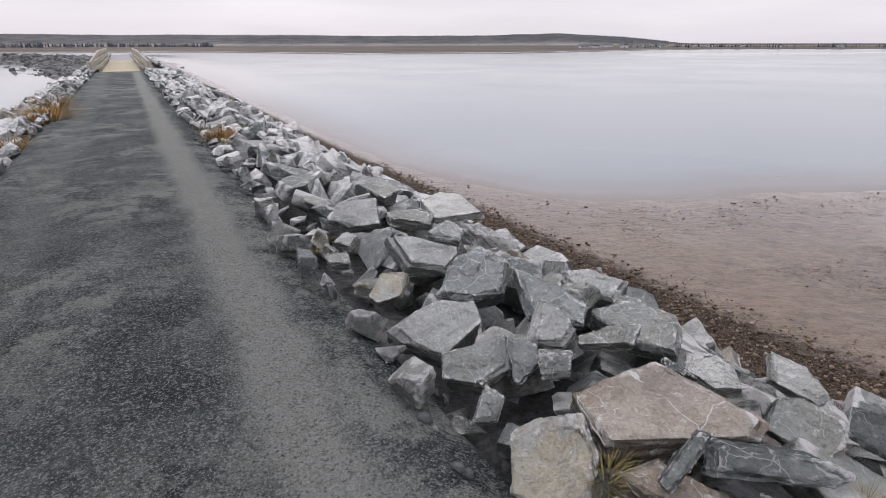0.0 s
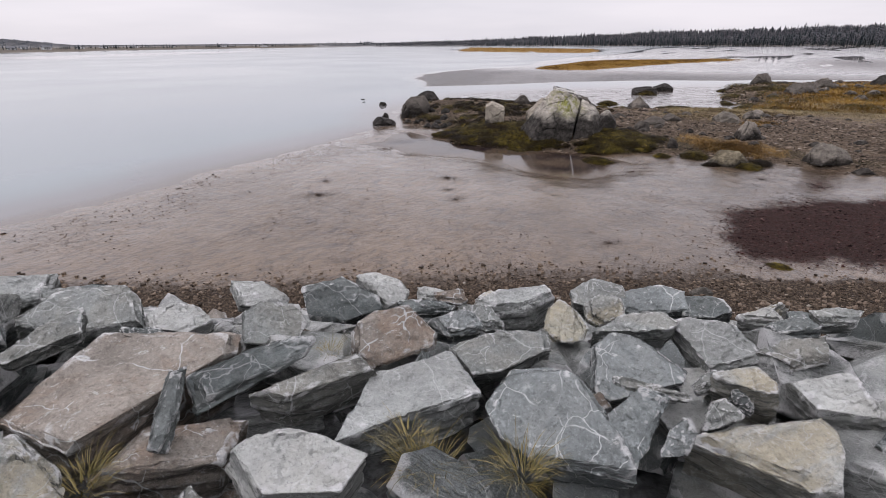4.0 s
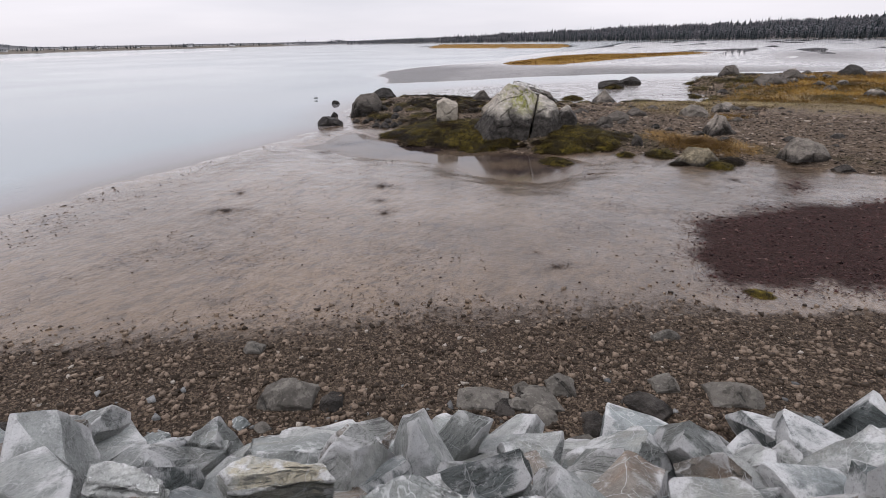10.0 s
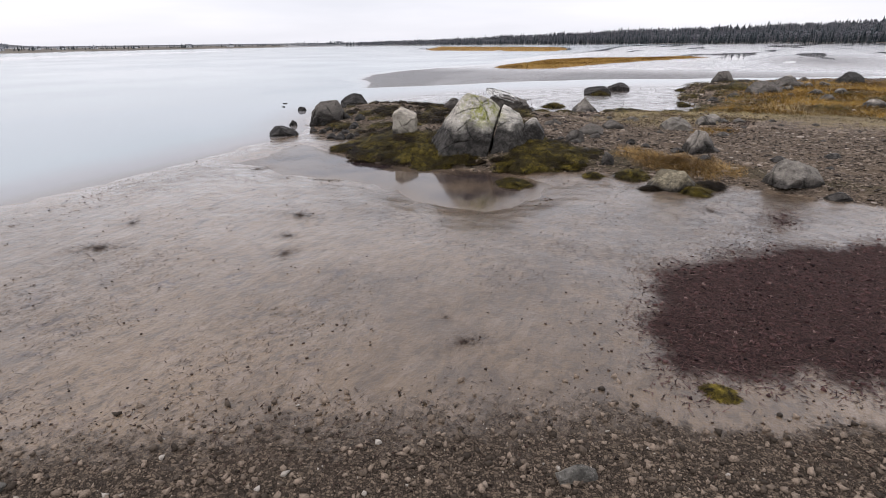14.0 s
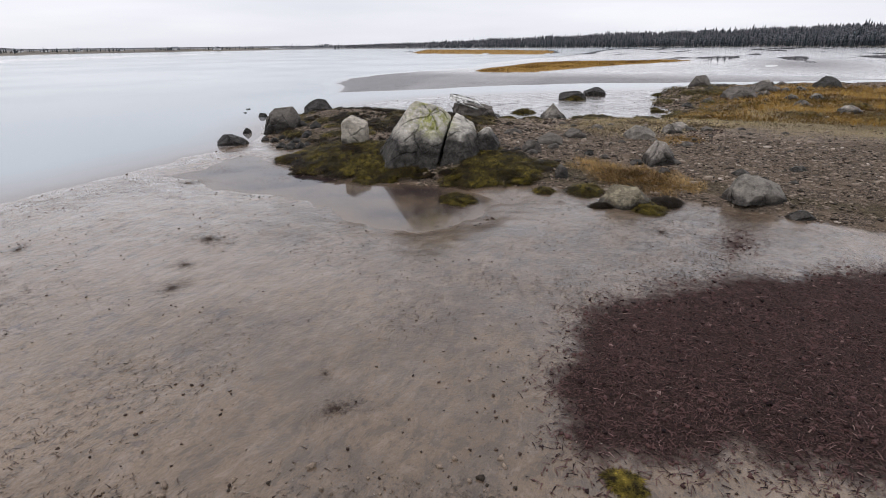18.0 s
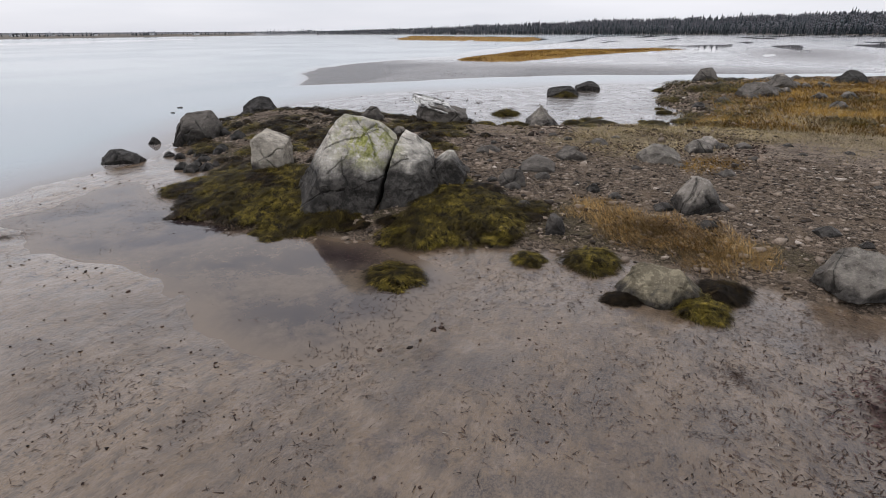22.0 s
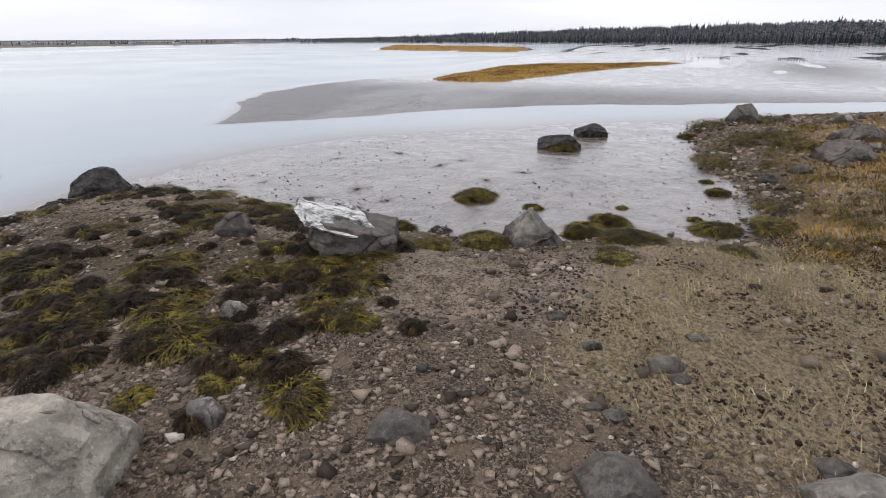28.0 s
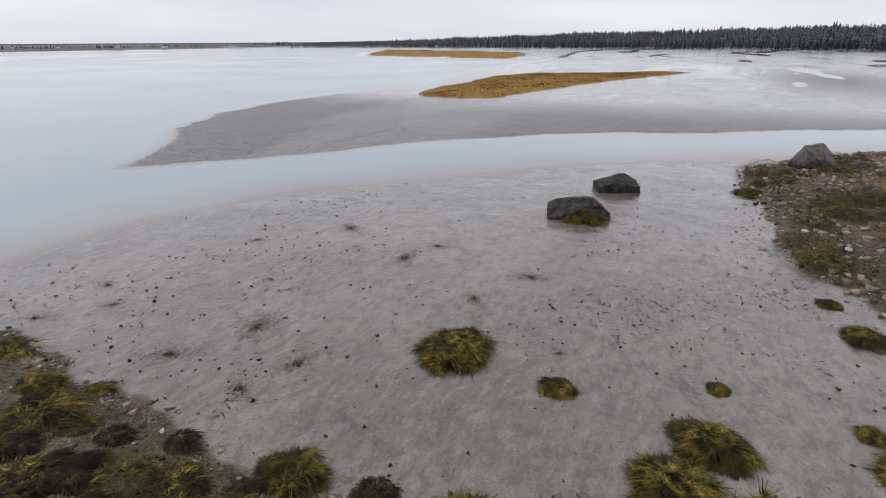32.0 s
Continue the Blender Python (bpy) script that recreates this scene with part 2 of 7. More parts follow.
def beach_rock(name, base, wet_level, lichen=0.0, soft=0.25, algae=0.93):
    """Weathered shore rock: pale and dry above, with the dark tide stain of algae below wet_level."""
    m = Mat(name, 0.8, 0.07)
    p, v = m.world(), m.local()
    big = m.noise(v, 1.8, 6, 0.6)
    c = m.mix(m.ramp(big, 0.3, 0.72), tuple(k * 0.68 for k in base), tuple(min(0.7, k * 1.25) for k in base))
    crack = None
    for way, gap_m in (((0.85, 0.1, 0.5), 0.27), ((-0.35, 0.5, 0.8), 0.40), ((0.5, -0.85, 0.1), 0.55)):
        dot = m.n.new("ShaderNodeVectorMath")
        dot.operation = "DOT_PRODUCT"
        m.link(m.warp(v, 1.1, 0.5), dot.inputs[0])
        dot.inputs[1].default_value = way
        line = m.math("PINGPONG", dot.outputs["Value"], gap_m)
        line = m.math("ADD", line, m.ramp(m.noise(v, 1.5 + gap_m, 2), 0.5, 0.53, 0.0, 0.3))
        crack = line if crack is None else m.math("MINIMUM", crack, line)
    c = m.mix(m.ramp(crack, 0.002, 0.009, 0.8, 0.0), c, (0.03, 0.032, 0.03))
    blotch = m.noise(v, 6.5, 7, 0.75)
    c = m.mix(m.ramp(blotch, 0.52, 0.58, 0.0, 0.6), c, tuple(min(0.75, k * 1.6) for k in base))
    c = m.mix(m.ramp(blotch, 0.38, 0.46, 0.7, 0.0), c, tuple(k * 0.35 for k in base))
    band = m.noise(m.scaled(m.warp(v, 1.4, 0.5), (1.5, 1.5, 9)), 1.5, 5, 0.65)
    c = m.mix(m.math("MULTIPLY", m.ramp(band, 0.5, 0.7), 0.45), c, tuple(k * 0.5 for k in base))
    fleck = m.noise(v, 30, 5, 0.75)
    c = m.mix(m.ramp(fleck, 0.52, 0.72, 0.0, 0.4), c, tuple(min(0.6, k * 2.4) for k in base))
    c = m.mix(m.ramp(fleck, 0.28, 0.42, 0.45, 0.0), c, (0.08, 0.08, 0.08))
    if lichen:
        spot = m.math("MULTIPLY", m.ramp(m.noise(p, 4.5, 8, 0.8, 0.6), 0.44, 0.54), m.ramp(m.far((16.42, 6.02, 0.82)), 0.20, lichen * 1.25, 1, 0))
        c = m.mix(m.math("MULTIPLY", spot, 0.92), c, m.mix(m.ramp(m.noise(v, 22, 3), 0.4, 0.6), (0.13, 0.14, 0.018), (0.27, 0.27, 0.09)))
    line = m.math("ADD", m.height(), m.math("MULTIPLY", m.math("SUBTRACT", m.noise(p, 2.2, 5, 0.65), 0.5), 0.75))
    wet = m.ramp(line, wet_level - soft, wet_level + soft * 0.6, 1, 0)
    c = m.mix(m.math("MULTIPLY", wet, algae), c, m.mix(m.ramp(m.noise(v, 7, 7, 0.75), 0.42, 0.62), (0.010, 0.009, 0.008), (0.052, 0.047, 0.042)))
    m.colour(c)
    m.rough(m.mixf(wet, 0.8, 0.45))
    m.bump(m.ramp(crack, 0.0, 0.03), 0.05, 0.9)
    m.bump(band, 0.03, 0.5)
    m.bump(m.noise(v, 9, 7, 0.75), 0.06, 0.8)
    m.bump(fleck, 0.008, 0.5)
    return m.m


M_BOULDER = beach_rock("boulder_rock", (0.345, 0.320, 0.275), 0.46, 0.62, 0.20, 0.97)
M_GROOVED = beach_rock("grooved_rock", (0.165, 0.142, 0.098), -0.20, 0.0, 0.10)
M_PALE_ROCK = beach_rock("pale_shore_rock", (0.240, 0.216, 0.178), 0.02, 0.0, 0.14, 0.9)
M_SLAB = beach_rock("shingle_slab", (0.120, 0.112, 0.098), -2.0, 0.0, 0.1)
M_SHORE_ROCK = beach_rock("shore_rock", (0.20, 0.180, 0.155), 0.16, 0.0, 0.12)
M_DARK_ROCK = beach_rock("wet_dark_rock", (0.085, 0.076, 0.066), 0.02, 0.0, 0.3)
M_SPUR_ROCK = beach_rock("spur_rock", (0.140, 0.126, 0.108), -0.12, 0.0, 0.15)
M_BLACK_ROCK = beach_rock("black_weedy_rock", (0.038, 0.036, 0.033), 0.05, 0.0, 0.3)


def streaked_rock(name):
    """White quartz skin on dark slate, drawn out in fine slanting lines."""
    m = Mat(name, 0.7, 0.1)
    v = m.tc.outputs["Object"]
    line = m.noise(m.scaled(m.warp(v, 2.5, 0.25), (1.2, 7, 9)), 2.2, 8, 0.75)
    c = m.mix(m.ramp(m.noise(v, 6, 7, 0.75), 0.35, 0.65), (0.36, 0.35, 0.32), (0.62, 0.61, 0.58))
    c = m.mix(m.ramp(line, 0.40, 0.51, 0.9, 0.0), c, (0.055, 0.052, 0.048))
    c = m.mix(m.ramp(m.noise(v, 1.7, 7, 0.7), 0.52, 0.60, 0.0, 0.9), c, (0.075, 0.070, 0.066))
    m.colour(c)
    m.bump(line, 0.05, 0.9)
    m.bump(m.noise(v, 14, 6, 0.75), 0.02, 0.7)
    return m.m


M_WHITE_ROCK = streaked_rock("white_streaked_rock")


def shard_material(name, a, b, c3, rough):
    m = Mat(name, rough, 0.06)
    c = m.mix(m.ramp(m.island(), 0.0, 0.75), a, b)
    c = m.mix(m.ramp(m.island(), 0.965, 0.99), c, c3)
    c = m.mix(m.ramp(m.noise(m.world(), 60, 4, 0.7), 0.4, 0.7, 0, 0.5), c, tuple(k * 0.45 for k in a))
    m.colour(c)
    m.bump(m.noise(m.world(), 70, 4, 0.7), 0.006, 0.6)
    return m.m


M_SHARD = shard_material("beach_shards", (0.030, 0.023, 0.017), (0.195, 0.150, 0.113), (0.30, 0.27, 0.23), 0.6)
M_SPUR_SHARD = shard_material("spur_shards", (0.026, 0.020, 0.015), (0.215, 0.168, 0.128), (0.40, 0.345, 0.29), 0.6)
M_GRIT = shard_material("track_grit", (0.0595, 0.0663, 0.0680), (0.1445, 0.1530, 0.1530), (0.2890, 0.2975, 0.2975), 0.8)
M_ARM = shard_material("arm_rocks", (0.07, 0.072, 0.072), (0.20, 0.205, 0.20), (0.34, 0.34, 0.33), 0.8)
M_DRIFT = shard_material("red_brown_weed_litter", (0.009, 0.005, 0.0052), (0.075, 0.040, 0.036), (0.17, 0.115, 0.10), 0.7)
M_CRUMB = shard_material("mud_crumbs", (0.013, 0.009, 0.007), (0.058, 0.038, 0.029), (0.18, 0.155, 0.125), 0.7)


def blade_material(name, a, b, c3, rough=0.6):
    m = Mat(name, rough, 0.08)
    c = m.mix(m.ramp(m.island(), 0.05, 0.85), a, b)
    c = m.mix(m.ramp(m.island(), 0.88, 0.98), c, c3)
    c = m.mix(m.ramp(m.noise(m.world(), 1.7, 4), 0.35, 0.68, 0, 0.65), c, tuple(k * 0.45 for k in a))
    m.colour(c)
    return m.m


def weed_material(name, deep, lit, tip):
    """Fronds in locks: whole strands run dark or bright together."""
    m = Mat(name, 0.6, 0.05)
    p = m.world()
    lock = m.math("ADD", m.noise(p, 8, 5, 0.75), m.math("MULTIPLY", m.math("SUBTRACT", m.island(), 0.5), 0.16))
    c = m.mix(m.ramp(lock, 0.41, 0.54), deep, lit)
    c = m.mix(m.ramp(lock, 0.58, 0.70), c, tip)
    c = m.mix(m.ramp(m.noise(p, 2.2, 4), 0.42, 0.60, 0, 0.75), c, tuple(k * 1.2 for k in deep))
    m.colour(c)
    return m.m


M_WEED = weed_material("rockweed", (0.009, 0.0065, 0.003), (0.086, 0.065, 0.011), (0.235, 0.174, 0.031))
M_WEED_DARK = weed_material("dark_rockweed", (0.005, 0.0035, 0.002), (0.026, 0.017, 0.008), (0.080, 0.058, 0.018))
M_STRAW = blade_material("dry_straw", (0.1445, 0.0850, 0.0255), (0.3400, 0.2125, 0.0808), (0.4675, 0.3655, 0.2125), 0.8)
M_GOLD = blade_material("golden_marsh_grass", (0.140, 0.076, 0.013), (0.27, 0.158, 0.034), (0.35, 0.24, 0.085), 0.8)
M_TUFT = blade_material("grass_blades", (0.130, 0.110, 0.035), (0.340, 0.265, 0.110), (0.44, 0.38, 0.21), 0.75)
M_STUBBLE = blade_material("salt_stubble", (0.055, 0.042, 0.020), (0.165, 0.125, 0.062), (0.36, 0.28, 0.16), 0.8)
M_BLEACHED = blade_material("bleached_grass", (0.150, 0.115, 0.052), (0.34, 0.268, 0.140), (0.48, 0.40, 0.26), 0.8)


def ground_material():
    """One sheet: tidal mud, shingle, spur gravel, drift weed, marsh; the shares come with the mesh."""
    m = Mat("tidal_ground", 0.4, 0.05)
    p = m.world()
    big, mid, fine = m.noise(p, 0.35, 6, 0.6), m.noise(p, 2.4, 6, 0.65), m.noise(p, 22, 5, 0.7)
    mud = m.mix(m.ramp(big, 0.32, 0.7), (0.088, 0.058, 0.032), (0.128, 0.087, 0.051))
    mud = m.mix(m.attr("grey_mud"), mud, m.mix(m.ramp(big, 0.3, 0.7), (0.072, 0.060, 0.049), (0.108, 0.090, 0.074)))
    mud = m.mix(m.attr("sand"), mud, m.mix(m.ramp(mid, 0.3, 0.7), (0.100, 0.104, 0.108), (0.165, 0.169, 0.172)))
    mud = m.mix(m.ramp(mid, 0.53, 0.64, 0, 0.35), mud, (0.060, 0.043, 0.032))
    mud = m.mix(m.ramp(mid, 0.3, 0.44, 0.35, 0), mud, (0.140, 0.104, 0.084))
    crisp = m.noise(p, 48, 4, 0.8)
    mud = m.mix(m.ramp(crisp, 0.55, 0.62, 0, 0.7), mud, (0.040, 0.030, 0.024))
    mud = m.mix(m.ramp(crisp, 0.36, 0.45, 0.45, 0), mud, (0.165, 0.132, 0.105))
    mud = m.mix(m.ramp(fine, 0.57, 0.64, 0, 0.6), mud, (0.034, 0.025, 0.019))
    mud = m.mix(m.ramp(fine, 0.36, 0.46, 0.4, 0), mud, (0.150, 0.112, 0.090))
    dimple = m.noise(m.scaled(m.warp(p, 2.0, 0.25), (4.2, 7.5, 1)), 1.0, 5, 0.7)
    # Relief shading put in the colour: hollows of the dimples dark, rises pale.
    mud = m.mix(m.ramp(dimple, 0.52, 0.60, 0, 0.62), mud, (0.046, 0.033, 0.022))
    mud = m.mix(m.ramp(dimple, 0.38, 0.45, 0.45, 0), mud, (0.165, 0.126, 0.096))
    weedy = m.ramp(m.noise(p, 2.2, 8, 0.85, 0.3), 0.545, 0.60)
    weedy = m.math("MULTIPLY", weedy, m.ramp(m.noise(p, 0.28, 4), 0.42, 0.6))
    mud = m.mix(m.math("MULTIPLY", weedy, 0.75), mud, (0.030, 0.020, 0.020))
    speck = m.ramp(m.voronoi(p, 16, "F1"), 0.08, 0.2, 1, 0)
    speck = m.math("MULTIPLY", speck, m.ramp(m.noise(p, 3.2, 5), 0.47, 0.58))
    mud = m.mix(m.math("MULTIPLY", speck, 0.85), mud, (0.0217, 0.0167, 0.0149))
    stain = m.math("MULTIPLY", m.attr("stain"), m.ramp(m.noise(p, 1.6, 8, 0.8, 0.4), 0.42, 0.58, 0.35, 1.0))
    mud = m.mix(m.math("MULTIPLY", stain, 0.85), mud, m.mix(m.ramp(crisp, 0.4, 0.6), (0.020, 0.015, 0.014), (0.076, 0.056, 0.040)))
    stonecol = m.voronoi(m.warp(p, 14, 0.06), 44, "F1", "Color")
    grey = m.n.new("ShaderNodeRGBToBW")
    m.link(stonecol, grey.inputs[0])
    shingle = m.mix(m.ramp(grey.outputs[0], 0.15, 0.85), (0.040, 0.030, 0.022), (0.130, 0.098, 0.071))
    gap = m.voronoi(m.warp(p, 14, 0.06), 44)
    shingle = m.mix(m.ramp(gap, 0.0, 0.09, 0.85, 0), shingle, (0.0144, 0.0122, 0.0108))

    def edge(name, scale=9.0, lo=0.38, hi=0.62):
        a = m.attr(name)
        return m.ramp(m.math("ADD", a, m.math("MULTIPLY", m.math("SUBTRACT", m.noise(p, scale, 5, 0.75), 0.5), 0.55)), lo, hi)

    peb = edge("pebble", 9, 0.48, 0.66)
    spur = edge("spur", 4)
    drift = edge("drift", 7, 0.38, 0.68)
    straw = edge("straw", 3)
    gold = edge("gold", 2)
    weed = edge("weed", 5)
    wood = m.attr("wood")
    bank = m.attr("bank")
    c = m.mix(peb, mud, shingle)
    gravel = m.mix(m.ramp(grey.outputs[0], 0.1, 0.9), (0.044, 0.033, 0.024), (0.172, 0.132, 0.098))
    gravel = m.mix(m.ramp(gap, 0.0, 0.07, 0.8, 0), gravel, (0.0216, 0.0187, 0.0158))
    gravel = m.mix(m.ramp(mid, 0.50, 0.60, 0, 0.6), gravel, (0.150, 0.112, 0.078))
    c = m.mix(spur, c, gravel)
    silt = m.mix(m.ramp(mid, 0.35, 0.65), (0.150, 0.117, 0.088), (0.250, 0.198, 0.152))
    silt = m.mix(m.ramp(fine, 0.50, 0.58, 0, 0.8), silt, (0.026, 0.020, 0.014))
    silt = m.mix(m.ramp(m.noise(p, 3.6, 8, 0.8, 0.4), 0.53, 0.60, 0, 0.7), silt, (0.022, 0.017, 0.014))
    c = m.mix(edge("silt", 3), c, silt)
    c = m.mix(m.math("MULTIPLY", drift, 0.94), c, m.mix(m.ramp(m.noise(p, 45, 5, 0.8), 0.35, 0.68), (0.008, 0.0048, 0.0046), (0.055, 0.031, 0.027)))
    c = m.mix(m.math("MULTIPLY", straw, 0.8), c, m.mix(m.ramp(fine, 0.38, 0.62), (0.095, 0.072, 0.042), (0.33, 0.262, 0.165)))
    c = m.mix(m.math("MULTIPLY", weed, 0.45), c, m.mix(m.ramp(fine, 0.35, 0.7), (0.0158, 0.0144, 0.0065), (0.0612, 0.0547, 0.0158)))
    c = m.mix(gold, c, m.mix(m.ramp(mid, 0.3, 0.7), (0.1368, 0.0756, 0.0180), (0.2376, 0.1404, 0.0396)))
    c = m.mix(m.attr("marsh"), c, m.mix(m.ramp(m.noise(m.scaled(p, (1, 1, 1)), 0.02, 5), 0.4, 0.6), (0.0640, 0.0560, 0.0460), (0.0980, 0.0840, 0.0640)))
    c = m.mix(wood, c, m.mix(m.ramp(m.noise(p, 0.05, 6, 0.7), 0.35, 0.65), (0.0252, 0.0302, 0.0324), (0.0864, 0.0828, 0.0864)))
    c = m.mix(bank, c, m.mix(m.ramp(fine, 0.3, 0.7), (0.0252, 0.0266, 0.0266), (0.0828, 0.0864, 0.0864)))
    m.colour(c)
    dry = m.math("MAXIMUM", m.math("MAXIMUM", peb, spur), m.math("MAXIMUM", drift, m.math("MAXIMUM", gold, m.math("MAXIMUM", straw, m.math("MAXIMUM", wood, m.attr("marsh"))))))
    film = m.attr("film")
    m.rough(m.mixf(dry, m.mixf(film, 0.42, 0.24), 0.72))
    wet = m.math("MULTIPLY", m.math("SUBTRACT", 1.0, dry), m.math("MULTIPLY", m.math("SUBTRACT", 1.0, m.attr("sand")), m.math("ADD", m.mixf(m.attr("stain"), 0.75, 0.62), m.math("MULTIPLY", film, m.ramp(m.noise(p, 1.5, 7, 0.75, 0.6), 0.42, 0.56, 0.6, 0.3)))))
    m.put(m.b.inputs["Coat Weight"], wet)
    m.put(m.b.inputs["Coat Roughness"], m.mixf(film, 0.27, 0.13))
    m.b.inputs["Coat IOR"].default_value = 1.42
    calm = m.math("SUBTRACT", 1.0, m.math("MULTIPLY", film, 0.4))
    m.bump(m.math("MULTIPLY", m.math("SUBTRACT", 1.0, dimple), calm), 0.06, 0.8)
    m.bump(m.math("MULTIPLY", m.noise(m.scaled(m.warp(p, 1.5, 0.4), (5, 2.2, 1)), 1.6, 5, 0.6), calm), 0.03, 0.6)
    m.bump(m.math("MULTIPLY", m.noise(p, 9, 6, 0.7), calm), 0.02, 0.7)
    skin = m.n.new("ShaderNodeBump")
    skin.inputs["Distance"].default_value, skin.inputs["Strength"].default_value = 0.02, 0.22
    m.put(skin.inputs["Height"], m.math("SUBTRACT", m.noise(p, 9, 6, 0.7), dimple))
    m.link(skin.outputs[0], m.b.inputs["Coat Normal"])
    rip = m.noise(m.scaled(m.warp(p, 0.7, 0.6), (1.6, 5.5, 1)), 1.6, 4, 0.6)
    m.bump(m.math("MULTIPLY", rip, m.attr("sand")), 0.06, 0.8)
    m.bump(m.math("MULTIPLY", m.ramp(gap, 0, 0.2), m.math("MAXIMUM", peb, spur)), 0.02, 0.9)
    m.bump(m.math("MULTIPLY", m.noise(p, 60, 4, 0.8), m.math("MAXIMUM", drift, m.math("MAXIMUM", straw, gold))), 0.03, 1.0)
    return m.m


M_GROUND = ground_material()


def water_material():
    """Turbid tidal water under a calm skin: the mud's colour shows in the shallows."""
    m = Mat("tidal_water", 0.05, 0.5)
    p = m.world()
    calm = m.noise(p, 0.06, 5, 0.6)
    m.b.inputs["IOR"].default_value = 1.42
    d = m.math("ADD", m.attr("depth"), m.math("MULTIPLY", m.math("SUBTRACT", m.noise(p, 0.9, 5, 0.65), 0.5), 0.03))
    bed = m.mix(m.ramp(m.noise(p, 9, 8, 0.8), 0.36, 0.64), (0.040, 0.029, 0.021), (0.078, 0.057, 0.041))
    bed = m.mix(m.ramp(m.noise(m.warp(p, 1.2, 0.4), 0.75, 7, 0.7, 0.3), 0.45, 0.57, 0.0, 0.9), bed, (0.013, 0.009, 0.011))
    bed = m.mix(m.ramp(d, -0.01, 0.05), (0.090, 0.065, 0.044), bed)
    sea = m.mix(m.ramp(d, 0.0, 0.05), (0.120, 0.100, 0.086), (0.150, 0.146, 0.146))
    sea = m.mix(m.ramp(d, 0.04, 0.18), sea, (0.168, 0.200, 0.210))
    c = m.mix(m.ramp(m.attr("pond"), 0.0, 0.2), sea, bed)
    m.colour(c)
    m.rough(m.math("MAXIMUM", m.ramp(d, 0.10, 0.40, 0.03, m.ramp(calm, 0.35, 0.68, 0.10, 0.15)), m.math("MULTIPLY", m.ramp(m.attr("pond"), 0.0, 0.2), m.ramp(d, -0.01, 0.06, 0.20, 0.02))))
    m.bump(m.noise(m.scaled(p, (1.0, 2.4, 1)), 3.0, 4, 0.6), 0.003, 0.22)
    m.bump(m.noise(m.scaled(p, (0.3, 0.8, 1)), 1.0, 4, 0.6), 0.012, 0.15)
    return m.m


M_WATER = water_material()


def track_material():
    """Crushed-slate surface: dark packed centre and ruts, paler sandy wheel tracks."""
    m = Mat("crushed_slate_track", 0.85, 0.06)
    p = m.world()
    u = m.attr("across")
    wob = m.math("MULTIPLY", m.math("SUBTRACT", m.noise(p, 0.9, 6, 0.7), 0.5), 0.42)
    uu = m.math("ADD", u, wob)
    pale = m.math("MULTIPLY", m.ramp(uu, 0.10, 0.34), m.ramp(uu, 0.52, 0.74, 1, 0))
    pale2 = m.math("MULTIPLY", m.ramp(uu, -1.5, -1.2), m.ramp(uu, -1.0, -0.75, 1, 0))
    pale = m.math("MAXIMUM", m.math("MULTIPLY", pale, 0.8), m.math("MULTIPLY", pale2, 0.22))
    worn = m.ramp(m.noise(p, 1.6, 8, 0.8), 0.46, 0.56)
    worn = m.math("MULTIPLY", worn, m.ramp(m.noise(p, 0.45, 3), 0.42, 0.6))
    pale = m.math("MAXIMUM", pale, m.math("MULTIPLY", worn, 0.65))
    c = m.mix(m.ramp(m.noise(p, 2.0, 6, 0.7), 0.3, 0.7), (0.017, 0.022, 0.023), (0.062, 0.074, 0.074))
    c = m.mix(m.math("MULTIPLY", pale, 0.9), c, (0.235, 0.243, 0.222))
    grain, chips = m.noise(p, 75, 4, 0.8), m.noise(p, 26, 5, 0.8)
    c = m.mix(m.ramp(chips, 0.54, 0.62, 0, 0.65), c, (0.1856, 0.2060, 0.2013))
    c = m.mix(m.ramp(chips, 0.36, 0.46, 0.5, 0), c, (0.0174, 0.0215, 0.0228))
    c = m.mix(m.ramp(grain, 0.53, 0.61, 0, 0.75), c, (0.2436, 0.2644, 0.2554))
    c = m.mix(m.ramp(grain, 0.36, 0.46, 0.75, 0), c, (0.0087, 0.0105, 0.0108))
    m.colour(c)
    m.bump(grain, 0.02, 1.0)
    m.bump(chips, 0.03, 0.8)
    m.bump(m.noise(p, 5, 6, 0.65), 0.03, 0.4)
    return m.m


M_TRACK = track_material()


def timber_material(name, a, b):
    m = Mat(name, 0.75, 0.3)
    v = m.local()
    g = m.noise(m.scaled(v, (2, 30, 30)), 1.0, 5, 0.6)
    c = m.mix(m.ramp(g, 0.3, 0.7), a, b)
    c = m.mix(m.ramp(m.rand(), 0.0, 1.0, 0.0, 0.35), c, tuple(k * 0.6 for k in a))
    m.colour(c)
    m.bump(g, 0.004, 0.6)
    return m.m


M_DECK = timber_material("weathered_deck_timber", (0.30, 0.27, 0.18), (0.42, 0.385, 0.27))
M_RAIL = timber_material("grey_rail_timber", (0.30, 0.28, 0.23), (0.46, 0.43, 0.37))


def plain(name, base, rough=0.8, scale=0.5):
    m = Mat(name, rough, 0.3)
    c = m.mix(m.ramp(m.noise(m.local(), scale, 5, 0.65), 0.3, 0.7), tuple(k * 0.75 for k in base), tuple(min(0.9, k * 1.2) for k in base))
    m.colour(c)
    return m.m


M_HOUSE = plain("white_clapboard", (0.62, 0.63, 0.64))
M_ROOF = plain("dark_shingles", (0.10, 0.105, 0.115))
M_PANE = plain("dark_window_glass", (0.05, 0.055, 0.065), 0.15)


def wood_material(name, a, b, c3):
    m = Mat(name, 0.9, 0.1)
    c = m.mix(m.ramp(m.island(), 0.05, 0.8), a, b)
    c = m.mix(m.ramp(m.island(), 0.8, 0.95), c, c3)
    m.colour(c)
    return m.m


